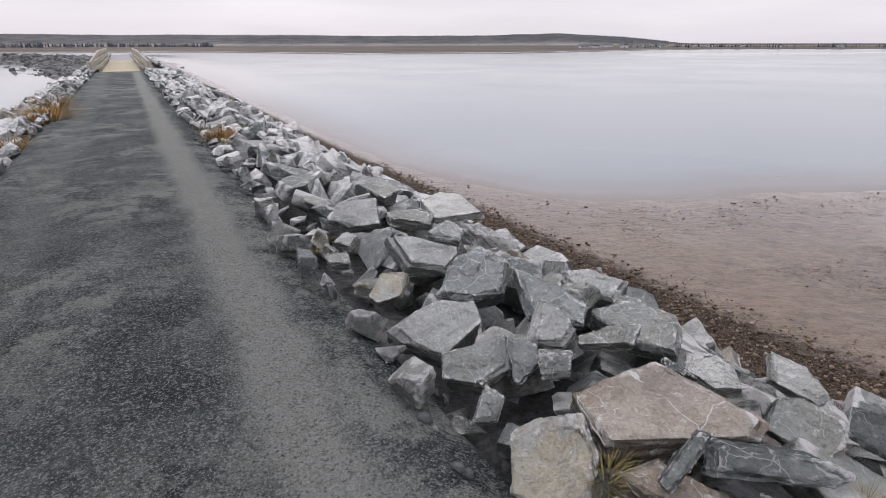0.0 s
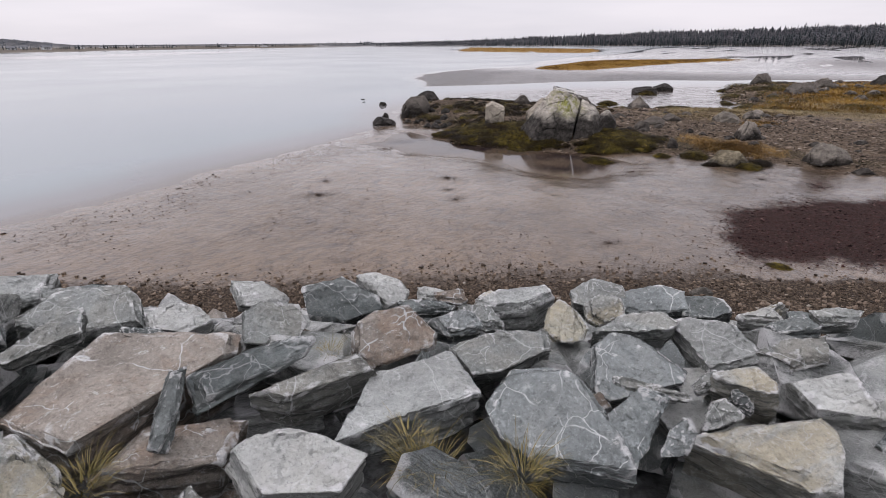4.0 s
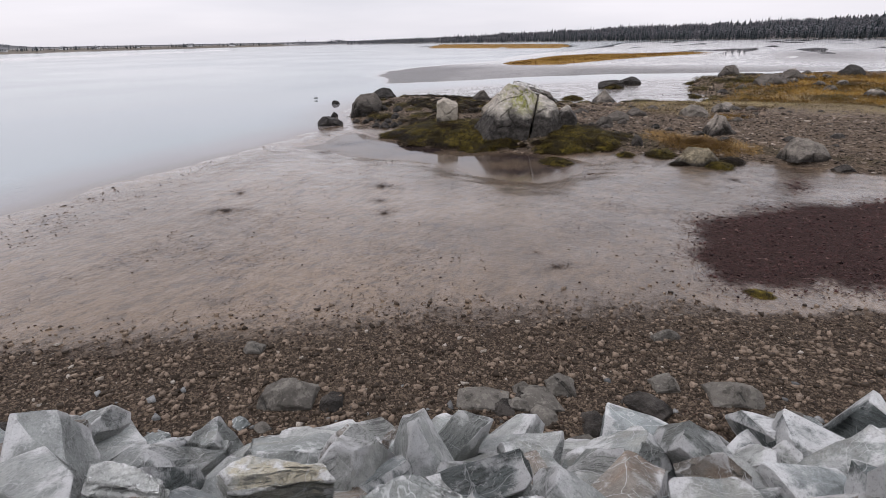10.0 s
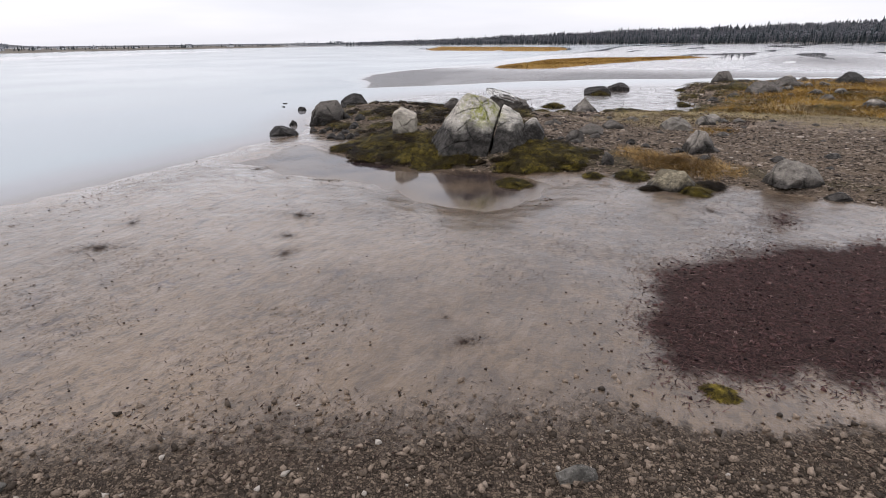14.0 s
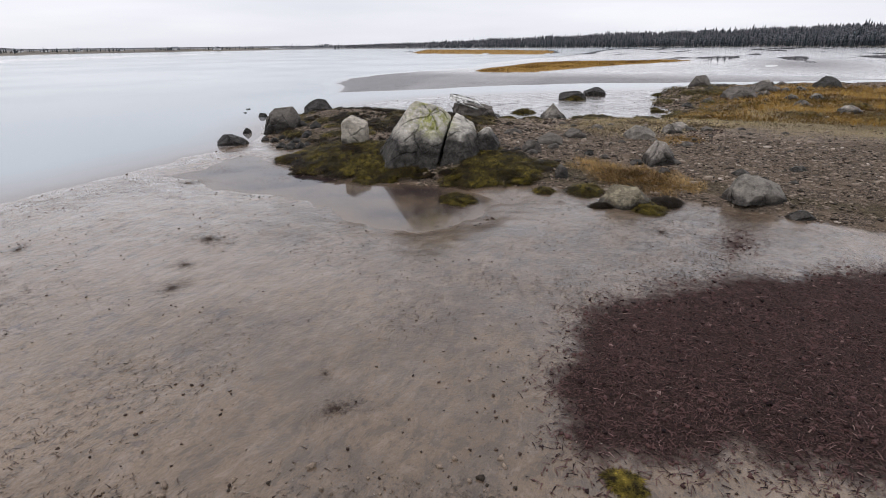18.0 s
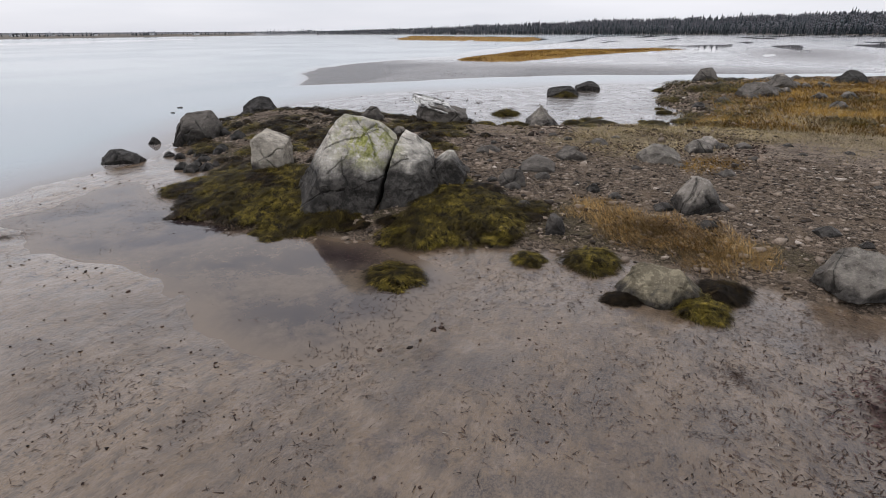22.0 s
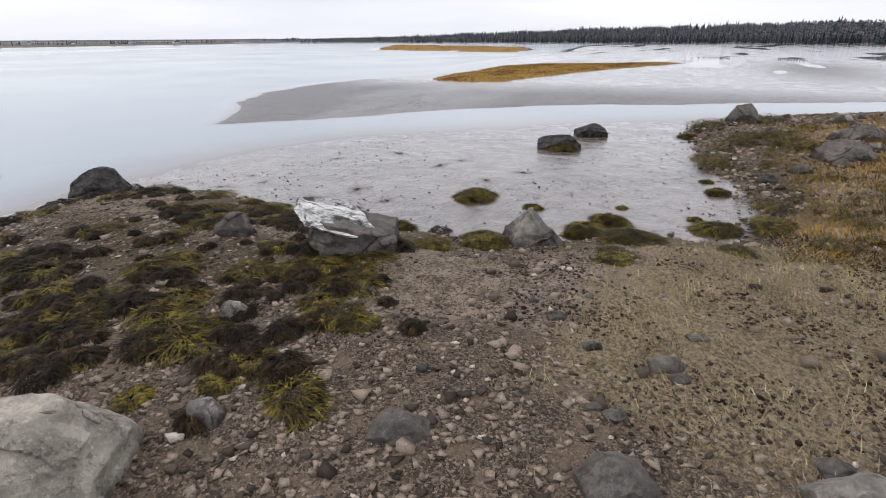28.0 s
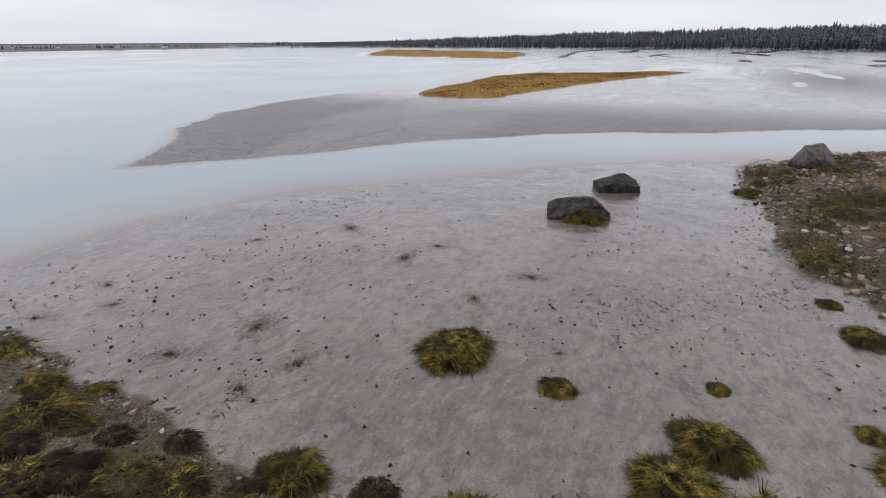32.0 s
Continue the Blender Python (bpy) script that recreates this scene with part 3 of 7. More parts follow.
M_SPRUCE = wood_material("far_spruce", (0.034, 0.043, 0.050), (0.064, 0.076, 0.082), (0.088, 0.094, 0.102))
M_BARE = wood_material("far_bare_trees", (0.082, 0.084, 0.092), (0.122, 0.122, 0.130), (0.052, 0.059, 0.064))
# Distance haze painted in: hill trees get a pale blue-grey colour.
M_HAZE = wood_material("hazed_wooded_hill", (0.085, 0.105, 0.128), (0.115, 0.138, 0.160), (0.14, 0.160, 0.180))


# ---- plan of the place ----
WL = -0.50                                   # water level
ALONG = Vector((-0.493, 0.870, 0))           # the way of the causeway
ACROSS = Vector((0.870, 0.493, 0))           # to its seaward side
SHORE = [(-90, 175), (-29, 66), (-7.8, 27), (-2.7, 17.7), (0.3, 13.7), (2.45, 12.2), (5, 12.0), (9.2, 12.6), (13.3, 13.2), (16.7, 13.4), (18.0, 14.0),
         (19.2, 15.2), (22, 16.9), (24.3, 17.4), (27, 17.6), (30, 17.4), (33.2, 16.0), (36.5, 13.2), (40.2, 9.8), (43.5, 5.2), (50, -4), (62, -30), (20, -45), (6.4, -19.4), (-102, 172)]
BAR = [(33.5, 23.6), (37.7, 20.0), (43.8, 15.7), (48.5, 9.1), (54.5, -2.0), (72, -30), (140, -90), (290, -100), (310, 10), (270, 58), (150, 40), (110, 38), (86, 36),
       (71.4, 31.5), (63, 33.3), (53.3, 34.1), (46, 32.8), (39, 28)]
SPUR = [(14.6, 9.2), (14.7, 8.1), (15.1, 6.5), (15.4, 5.0), (15.9, 3.5), (16.2, 1.9), (15.9, 0.5), (15.6, -2.1), (14.5, -6), (12, -12), (20, -25), (60, -28), (52, -6), (45.5, 1.8), (42.1, 4.3),
        (36.7, 3.8), (34.2, 3.5), (31.2, 2.4), (27.3, 2.4), (26.6, 4.9), (25.4, 6.4), (25.2, 8.5), (25.3, 10.0), (25.5, 12), (26, 14.5), (24.2, 16.8), (22, 16.6), (19.4, 14.9), (17.9, 12.7), (16.3, 10.2)]
ISLE = [(62.5, 27.6), (59.4, 25.0), (59.2, 22), (61.0, 19.9), (66, 19.4), (71, 18), (80, 15.5), (90, 12.4), (101, 8.6), (101, 13), (95, 20), (92, 26), (85, 29.5), (75, 28.5)]
ISLE_FAR = [(168, 105), (158, 77), (150, 50), (175, 55), (215, 70), (270, 160)]
FLAT = [(60, 152), (97, 166), (135, 186), (172, 204), (150, 213), (108, 204), (58, 190)]
DRIFT = [(8.6, 0.15), (9.2, 0.75), (10.7, 0.72), (11.8, 0.1), (12.5, -0.9), (13.7, -2.4), (16, -5), (11, -6), (9.3, -1.4), (8.75, -0.55)]
PUDDLE = [(15.6, 11.6), (13.2, 11.4), (12.6, 9.2), (12.5, 6.9), (11.9, 5.3), (12.0, 3.6), (13.4, 3.1), (15.0, 3.0), (16, 5), (16, 7), (15.4, 9.5)]


def sd_poly(px, py, poly):
    """Distance to a polygon's edge, positive inside."""
    best = np.full(px.shape, 1e9)
    inside = np.zeros(px.shape, bool)
    for (ax, ay), (bx, by) in zip(poly, poly[1:] + poly[:1]):
        ex, ey = bx - ax, by - ay
        wx, wy = px - ax, py - ay
        h = np.clip((wx * ex + wy * ey) / (ex * ex + ey * ey), 0, 1)
        best = np.minimum(best, (wx - h * ex) ** 2 + (wy - h * ey) ** 2)
        cross = (ay > py) != (by > py)
        if ey:
            inside ^= cross & (px < ex * (py - ay) / ey + ax)
    return np.where(inside, 1, -1) * np.sqrt(best)


def lattice(ix, iy, seed):
    h = (ix.astype(np.int64) * 374761393 + iy.astype(np.int64) * 668265263 + seed * 974634777) & 0x7FFFFFFF
    h = ((h ^ (h >> 13)) * 1274126177) & 0x7FFFFFFF
    return ((h ^ (h >> 16)) & 0xFFFF) / 65535.0


def vnoise(px, py, seed=0):
    ix, iy = np.floor(px), np.floor(py)
    fx, fy = px - ix, py - iy
    fx, fy = fx * fx * (3 - 2 * fx), fy * fy * (3 - 2 * fy)
    a, b = lattice(ix, iy, seed), lattice(ix + 1, iy, seed)
    c, d = lattice(ix, iy + 1, seed), lattice(ix + 1, iy + 1, seed)
    return (a * (1 - fx) + b * fx) * (1 - fy) + (c * (1 - fx) + d * fx) * fy


def fbm(px, py, octaves=4, seed=0):
    """Fractal noise about 0, within -1 and 1."""
    out, amp, tot = 0, 1.0, 0
    for k in range(octaves):
        out = out + amp * (vnoise(px * 2 ** k + 17.3 * k, py * 2 ** k - 9.1 * k, seed + k) * 2 - 1)
        tot += amp
        amp *= 0.5
    return out / tot


SHORE_BEARING = [-180, -100, -60, -26, -9, 7, 28, 40, 52, 71, 90, 100, 120, 150, 180]
SHORE_RANGE = [240, 240, 300, 277, 195, 207, 355, 394, 455, 390, 311, 280, 240, 220, 240]
RIDGE_BEARING = [-180, -90, -60, -45, -30, -20, -8, 2, 12, 18, 24, 40, 49, 56, 66, 80, 95, 115, 140, 180]
RIDGE_HEIGHT = [6, 8, 13, 15, 15.5, 15, 14, 14, 18, 12, 1.5, 1, 1, 2.5, 4.5, 6, 7.5, 8, 8, 6]


def bank_profile(u):
    """Height of the causeway's body under its stones."""
    return np.interp(u, [-6.2, -5.4, -3.4, -2.6, -1.85, -1.6, 0.9, 1.1, 2.1, 2.8, 4.75, 5.3], [-2, -0.95, 0.5, 0.85, 1.0, 1.30, 1.30, 1.02, 1.0, 0.72, -0.6, -2])


def fields(px, py):
    """Ground height and the shares of its covers, all over the plan."""
    px, py = np.asarray(px, float), np.asarray(py, float)
    wob = fbm(px * 0.5, py * 0.5, 4, 3)
    s_shore = sd_poly(px, py, SHORE) + 0.5 * wob
    s_bar = sd_poly(px, py, BAR) + 0.8 * fbm(px * 0.2, py * 0.2, 4, 5)
    s_bar = np.maximum(s_bar, sd_poly(px, py, FLAT))
    s_spur = sd_poly(px, py, SPUR) + 0.45 * fbm(px * 0.9, py * 0.9, 4, 7)
    s_isle = np.maximum(sd_poly(px, py, ISLE), sd_poly(px, py, ISLE_FAR)) + 0.8 * fbm(px * 0.35, py * 0.35, 3, 9)
    r, bearing = np.hypot(px, py), np.degrees(np.arctan2(px, py))
    s_far = r - np.interp(bearing, SHORE_BEARING, SHORE_RANGE) + 8 * fbm(px * 0.03, py * 0.03, 4, 11)

    def flat(s, rise, run, drop=14):
        return np.where(s > 0, rise * (1 - np.exp(-np.maximum(s, 0) / run)), -0.55 * (1 - np.exp(np.minimum(s, 0) / drop)))

    low = clamp01((px - 23) / 5) * clamp01((70 - px) / 5)
    z = np.maximum(flat(s_shore, 0.125 - 0.085 * low, 3.5, 8), flat(s_bar, 0.085, 1.3, 1.3))
    z = z + low * (s_shore > 0) * 0.022 * fbm(px * 0.8, py * 0.8, 4, 47)
    z = z + (px > 60) * (px < 300) * (s_bar > 0) * (0.10 * fbm(px * 0.04, py * 0.20, 4, 49) - 0.055)
    z = np.maximum(z, np.where(s_far > 0, 0.35 * (1 - np.exp(-np.maximum(s_far, 0) / 30)), -0.55 * (1 - np.exp(np.minimum(s_far, 0) / 30))))
    z = np.where(s_isle > -1, np.maximum(z, 0.06 + 0.12 * clamp01(s_isle / 1.5)), z)
    z = z + WL
    near = clamp01((70 - r) / 20)
    dry = clamp01((z - WL) / 0.06 + 0.4)
    z = z + near * dry * (0.014 * fbm(px * 2.2, py * 1.3, 4, 21) + 0.008 * fbm(px * 6, py * 4, 3, 23))
    z = z + clamp01((r - 60) / 30) * 0.03 * fbm(px * 0.12, py * 0.3, 4, 25) * (r < 260)
    pool = clamp01(0.45 + (sd_poly(px, py, PUDDLE) + 0.35 * fbm(px * 0.8, py * 0.8, 4, 45)) / 2.2)
    z = z - 0.145 * pool * pool * (3 - 2 * pool)
    lift = 1 - np.exp(-np.maximum(s_spur, 0) / 1.4)
    z = z + lift * (0.40 + 0.05 * fbm(px * 0.7, py * 0.7, 4, 27) + 0.02 * fbm(px * 4, py * 4, 3, 29))
    ridge = np.interp(bearing, RIDGE_BEARING, RIDGE_HEIGHT)
    back = clamp01((s_far - np.where(bearing > 45, 4, 420)) / np.where(bearing > 45, 130, 300))
    z = z + ridge * back * back * (3 - 2 * back) * (1 + 0.12 * fbm(px * 0.01, py * 0.01, 3, 31))
    u, s = px * ACROSS.x + py * ACROSS.y, px * ALONG.x + py * ALONG.y
    gap = clamp01(1.3 - np.abs(s - 49.8) / 10.5) * 6.0
    bank = bank_profile(u) - gap - np.where(s > 110, (s - 110) * 0.1, 0)
    on_bank = bank > z
    z = np.maximum(z, bank)
    # covers
    foot = u - 4.75
    pebble = clamp01(1.15 - foot / np.interp(s, [-6, 0, 3, 9, 14, 20], [4.2, 3.3, 2.6, 2.4, 2.2, 2.0])) * (s_shore > -1.5)
    pebble = np.maximum(pebble, clamp01(0.75 - np.hypot(px - 9.5, py + 3.5) / 4.5))
    drift = clamp01(0.5 + sd_poly(px, py, DRIFT) / 1.3 + 0.35 * fbm(px * 1.1, py * 1.1, 4, 43))
    drift = np.maximum(drift, 0.62 * clamp01(1 - np.abs(py + 0.10 * (px - 13) + 0.6) / 0.8) * clamp01(1 - np.abs(px - 14) / 2.2))
    pebble = pebble * (1 - clamp01(drift * 1.5))
    spur = clamp01(0.5 + s_spur / 0.6)
    straw = clamp01(1.15 - np.hypot((px - 24.5) / 4.6, (py - 2.2 + 0.28 * (px - 24)) / 2.6)) + clamp01(1.2 - np.hypot((px - 33.5) / 12, (py + 4.2) / 6.2))
    straw = clamp01(1.5 * straw + 0.3 * fbm(px * 0.8, py * 0.8, 4, 33)) * clamp01(s_spur)
    silt = clamp01((px - 20.8 + 1.6 * fbm(px * 0.6, py * 0.6, 4, 51)) / 1.6 - clamp01((py - 7.0) / 2)) * clamp01((30 - px) / 2) * clamp01(s_spur + 0.2)
    gold = clamp01(0.5 + s_isle / 1.2)
    weed = clamp01(0.9 - np.abs(s_spur - 0.7) / 1.1 + 0.55 * fbm(px * 0.7, py * 0.7, 4, 35)) * (px > 13) * (px < 60)
    weed = np.maximum(weed, clamp01(1.0 - np.hypot((px - 21.2) / 3.4, (py - 11.3) / 4.0) + 0.6 * fbm(px * 0.9, py * 0.9, 4, 37)) * (s_spur > 0))
    film = 0.62 * clamp01(1.05 - s_shore / 7.0) * (s_spur < 0.2)
    film = np.maximum(film, clamp01(0.5 + sd_poly(px, py, PUDDLE) / 1.4))
    film = np.maximum(film, clamp01((px - 3.5) / 7) * (s_spur < 0.3) * 0.8)
    film = np.maximum(film, (s_bar > 0) * clamp01(0.5 + 0.9 * fbm(px * 0.08, py * 0.25, 4, 39) + (r - 45) / 160))
    sand = clamp01(0.4 + s_bar / 0.6) * clamp01((62 - px) / 10) * clamp01(1.1 + 0.9 * fbm(px * 0.05, py * 0.22, 4, 41) - clamp01((px - 44) / 14) * 0.4)
    sand = np.maximum(sand, 0.9 * clamp01(1.2 - np.hypot((px - 92) / 22, (py + 6) / 7)) * (s_bar > 0))
    grey_mud = clamp01((px - 22) / 4) * (1 - clamp01(gold))
    stain = clamp01(1.3 - np.hypot((px - 11.6 - 0.25 * (py - 2)) / 4.4, (py - 1.8) / 3.0) + 0.6 * fbm(px * 0.8, py * 0.8, 4, 57)) * (1 - clamp01(drift * 1.6 - 0.6))
    stain = np.maximum(stain, 1.0 * clamp01(1.45 - np.hypot((px - 13.0) / 3.2, (py - 0.3) / 2.2) + 0.7 * fbm(px * 0.9, py * 0.9, 4, 59)) * (1 - clamp01(drift * 1.6 - 0.6)))
    stain = np.maximum(stain, clamp01(1.15 - np.hypot((px - 12.3) / 1.9, (py - 5.4) / 1.7) + 0.8 * fbm(px * 1.1, py * 1.1, 4, 62)))
    film = film * (1 - 0.15 * stain)
    film = film * (1 - 0.6 * clamp01(sand))
    marsh = clamp01(s_far / 12) * (1 - clamp01(gold))
    wood = clamp01(back * 3)
    return dict(z=z, pebble=pebble * ~on_bank, spur=spur * ~on_bank, drift=drift, straw=straw, gold=gold, weed=weed * ~on_bank, film=film * ~on_bank, sand=sand, grey_mud=grey_mud, marsh=marsh * (1 - wood), wood=wood, silt=silt, stain=stain, pond=pool,
                bank=on_bank * 1.0)


def axis(fine_lo, fine_hi, step, reach, growth):
    mid = list(np.arange(fine_lo, fine_hi, step))
    hi, d = [fine_hi], step
    while hi[-1] < reach:
        d *= growth
        hi.append(hi[-1] + d)
    lo, d = [], step
    edge = fine_lo
    while edge > -reach:
        d *= growth
        edge -= d
        lo.append(edge)
    return np.array(lo[::-1] + mid + hi)


def sheet(name, xs, ys, material, height, shares):
    """A grid mesh over xs and ys with named point attributes."""
    gx, gy = np.meshgrid(xs, ys)
    nx, ny = len(xs), len(ys)
    co = np.stack([gx.ravel(), gy.ravel(), np.broadcast_to(height, gx.shape).ravel()], 1)
    i = np.arange(nx * ny).reshape(ny, nx)
    quads = np.stack([i[:-1, :-1].ravel(), i[:-1, 1:].ravel(), i[1:, 1:].ravel(), i[1:, :-1].ravel()], 1)
    me = bpy.data.meshes.new(name)
    me.vertices.add(len(co))
    me.vertices.foreach_set("co", co.ravel())
    me.loops.add(quads.size)
    me.loops.foreach_set("vertex_index", quads.ravel())
    me.polygons.add(len(quads))
    me.polygons.foreach_set("loop_start", np.arange(0, quads.size, 4))
    me.polygons.foreach_set("loop_total", np.full(len(quads), 4))
    me.update(calc_edges=True)
    me.polygons.foreach_set("use_smooth", np.ones(len(quads), bool))
    for key, a in shares.items():
        at = me.attributes.new(key, "FLOAT", "POINT")
        at.data.foreach_set("value", a.ravel().astype(np.float32))
    me.materials.append(material)
    return new(name, me)


gxs, gys = axis(-3.0, 45.0, 0.09, 1700, 1.07), axis(-5.0, 19.0, 0.09, 1700, 1.07)
GX, GY = np.meshgrid(gxs, gys)
F = fields(GX, GY)
ground = tagged(sheet("ground", gxs, gys, M_GROUND, F["z"], {k: v for k, v in F.items() if k != "z"}),
                "wet brown tidal mudflat with shingle, weed and far marsh", "ground", kind="structure")
wxs, wys = axis(-4.0, 60.0, 0.28, 1700, 1.12), axis(-6.0, 34.0, 0.28, 1700, 1.12)
WX, WY = np.meshgrid(wxs, wys)
water = tagged(sheet("water", wxs, wys, M_WATER, np.full(WX.shape, WL), {"depth": WL - fields(WX, WY)["z"], "pond": fields(WX, WY)["pond"]}),
               "calm pale grey tidal water reflecting the overcast sky", "water", kind="structure")


def ground_at(x, y):
    return float(fields(np.array([x]), np.array([y]))["z"][0])


def bank_point(u, s, z=0.0):
    return ACROSS * u + ALONG * s + Vector((0, 0, z))


# ---- the track on the causeway ----
def build_track():
    us, ss = np.linspace(-1.85, 1.05, 30), np.linspace(-14, 38.2, 260)
    U, S = np.meshgrid(us, ss)
    Z = 1.325 + 0.03 * (1 - ((U + 0.4) / 1.45) ** 2) + 0.008 * fbm(U * 3, S * 1.2, 4, 51) - 0.02 * np.exp(-((U - 0.1) / 0.25) ** 2) - 0.02 * np.exp(-((U + 1.0) / 0.25) ** 2)
    Z = Z - 0.10 * clamp01((np.abs(U + 0.4) - 1.2) / 0.25)
    ob = sheet("track", us, ss, M_TRACK, Z, {"across": U})
    co = np.empty(len(ob.data.vertices) * 3)
    ob.data.vertices.foreach_get("co", co)
    co = co.reshape(-1, 3)
    wx = co[:, 0] * ACROSS.x + co[:, 1] * ALONG.x
    wy = co[:, 0] * ACROSS.y + co[:, 1] * ALONG.y
    co[:, 0], co[:, 1] = wx, wy
    ob.data.vertices.foreach_set("co", co.ravel())
    ob.data.update()
    return tagged(ob, "dark crushed-slate gravel track with paler wheel tracks", "track", kind="structure")


build_track()


# ---- tools for things ----
def part(name, bm, material, parent=None, label=""):
    """Links a bmesh as one mesh object, under a thing or a part where one is given."""
    me = bpy.data.meshes.new(name)
    bm.to_mesh(me)
    bm.free()
    me.materials.append(material)
    ob = new(name, me)
    ob.parent = parent
    return tagged(ob, label)


def empty(name, m, label, category, group=""):
    ob = new(name)
    ob.empty_display_size = 0.1
    ob.matrix_world = m
    return tagged(ob, label, category, group)


def cut_block(size, planes):
    """A convex block: a box of that size, cut by planes of (normal, distance from its middle)."""
    bm = bmesh.new()
    bmesh.ops.create_cube(bm, size=1.0)
    for v in bm.verts:
        v.co = Vector((v.co.x * size[0], v.co.y * size[1], v.co.z * size[2]))
    for n, d in planes:
        n = Vector(n).normalized()
        bmesh.ops.bisect_plane(bm, geom=bm.verts[:] + bm.edges[:] + bm.faces[:], plane_co=n * d, plane_no=n, clear_outer=True)
        rim = [e for e in bm.edges if e.is_boundary]
        if rim:
            bmesh.ops.holes_fill(bm, edges=rim, sides=0)
    return bm


def roughen(bm, amp, freq, rounds, bevel, layers=0.5, seed=0):
    """Breaks a block's edges and gives its faces a chipped, layered relief."""
    bmesh.ops.remove_doubles(bm, verts=bm.verts[:], dist=0.002)
    bmesh.ops.bevel(bm, geom=bm.edges[:], offset=bevel, segments=1, affect="EDGES", profile=0.5)
    bmesh.ops.triangulate(bm, faces=bm.faces[:])
    for _ in range(rounds):
        long = sum(e.calc_length() for e in bm.edges) / max(1, len(bm.edges)) * 0.75
        bmesh.ops.subdivide_edges(bm, edges=[e for e in bm.edges if e.calc_length() > long], cuts=1)
        bmesh.ops.triangulate(bm, faces=bm.faces[:])
    bm.normal_update()
    off = Vector((seed * 3.1, seed * 1.7, seed * 0.9))
    for v in bm.verts:
        p = v.co * freq + off
        step = noise.noise(Vector((p.x * 0.5, p.y * 0.5, p.z * 4.5)))
        step = math.floor(step * 4) / 4
        chip = noise.cell(p * 1.7 + Vector((noise.noise(p * 2), noise.noise(p * 2 + off), 0)) * 0.4)
        d = 0.45 * noise.noise(p) + 0.35 * noise.noise(p * 2.7) + 0.2 * noise.noise(p * 6) + layers * step + 0.35 * (chip - 0.5)
        v.co += v.normal * amp * d
    bm.normal_update()


def finish(me, degrees=22):
    me.polygons.foreach_set("use_smooth", np.ones(len(me.polygons), bool))
    me.set_sharp_from_angle(angle=radians(degrees))


def stone_bm(size, seed, rounds=2, cuts=7, rel=0.035):
    """An angular quarried stone, flat across its z."""
    rng = random.Random(seed)
    L, W, H = size
    planes = []
    for k in range(cuts):
        a = rng.uniform(0, math.tau)
        tilt = rng.uniform(-0.75, 0.75)
        n = Vector((math.cos(a) / L, math.sin(a) / W, tilt / H))
        planes.append((n, rng.uniform(0.40, 0.56) / n.length))
    for sgn in (1, -1):
        n = Vector((rng.uniform(-0.35, 0.35) / L * H, rng.uniform(-0.35, 0.35) / W * H, sgn))
        planes.append((n, H * rng.uniform(0.36, 0.47)))
    bm = cut_block((L, W, H), planes)
    m = (L * W * H) ** (1 / 3)
    roughen(bm, m * rel, 2.2 / m, rounds, m * 0.012, 0.9, seed)
    return bm


def ribbons(roots, ways, lengths, widths, arch, seg=3):
    """Many narrow blades as one mesh's vertices and quads: each leaves its root along its way, arches and droops."""
    n = len(roots)
    side = np.stack([-ways[:, 1], ways[:, 0], np.zeros(n)], 1)
    side /= np.maximum(1e-6, np.linalg.norm(side, axis=1))[:, None]
    rows = []
    for k in range(seg + 1):
        t = k / seg
        c = roots + ways * (lengths * t)[:, None]
        c[:, 2] += arch * lengths * (t - 1.15 * t * t)
        w = widths * (1 - 0.75 * t)
        rows += [c - side * w[:, None], c + side * w[:, None]]
    co = np.stack(rows, 1).reshape(-1, 3)
    base = (np.arange(n) * 2 * (seg + 1))[:, None]
    quads = np.concatenate([base + np.array([2 * k, 2 * k + 1, 2 * k + 3, 2 * k + 2]) for k in range(seg)], 0)
    return co, quads


def raw_mesh(name, co, faces, material, smooth=False):
    me = bpy.data.meshes.new(name)
    co, faces = np.asarray(co, np.float32), np.asarray(faces, np.int32)
    k = faces.shape[1]
    me.vertices.add(len(co))
    me.vertices.foreach_set("co", co.ravel())
    me.loops.add(faces.size)
    me.loops.foreach_set("vertex_index", faces.ravel())
    me.polygons.add(len(faces))
    me.polygons.foreach_set("loop_start", np.arange(0, faces.size, k))
    me.polygons.foreach_set("loop_total", np.full(len(faces), k))
    me.update(calc_edges=True)
    if smooth:
        me.polygons.foreach_set("use_smooth", np.ones(len(faces), bool))
    me.materials.append(material)
    return me


def bm_arrays(bm):
    bmesh.ops.triangulate(bm, faces=bm.faces[:])
    bm.verts.ensure_lookup_table()
    co = np.array([v.co[:] for v in bm.verts])
    tri = np.array([[v.index for v in f.verts] for f in bm.faces])
    bm.free()
    return co, tri


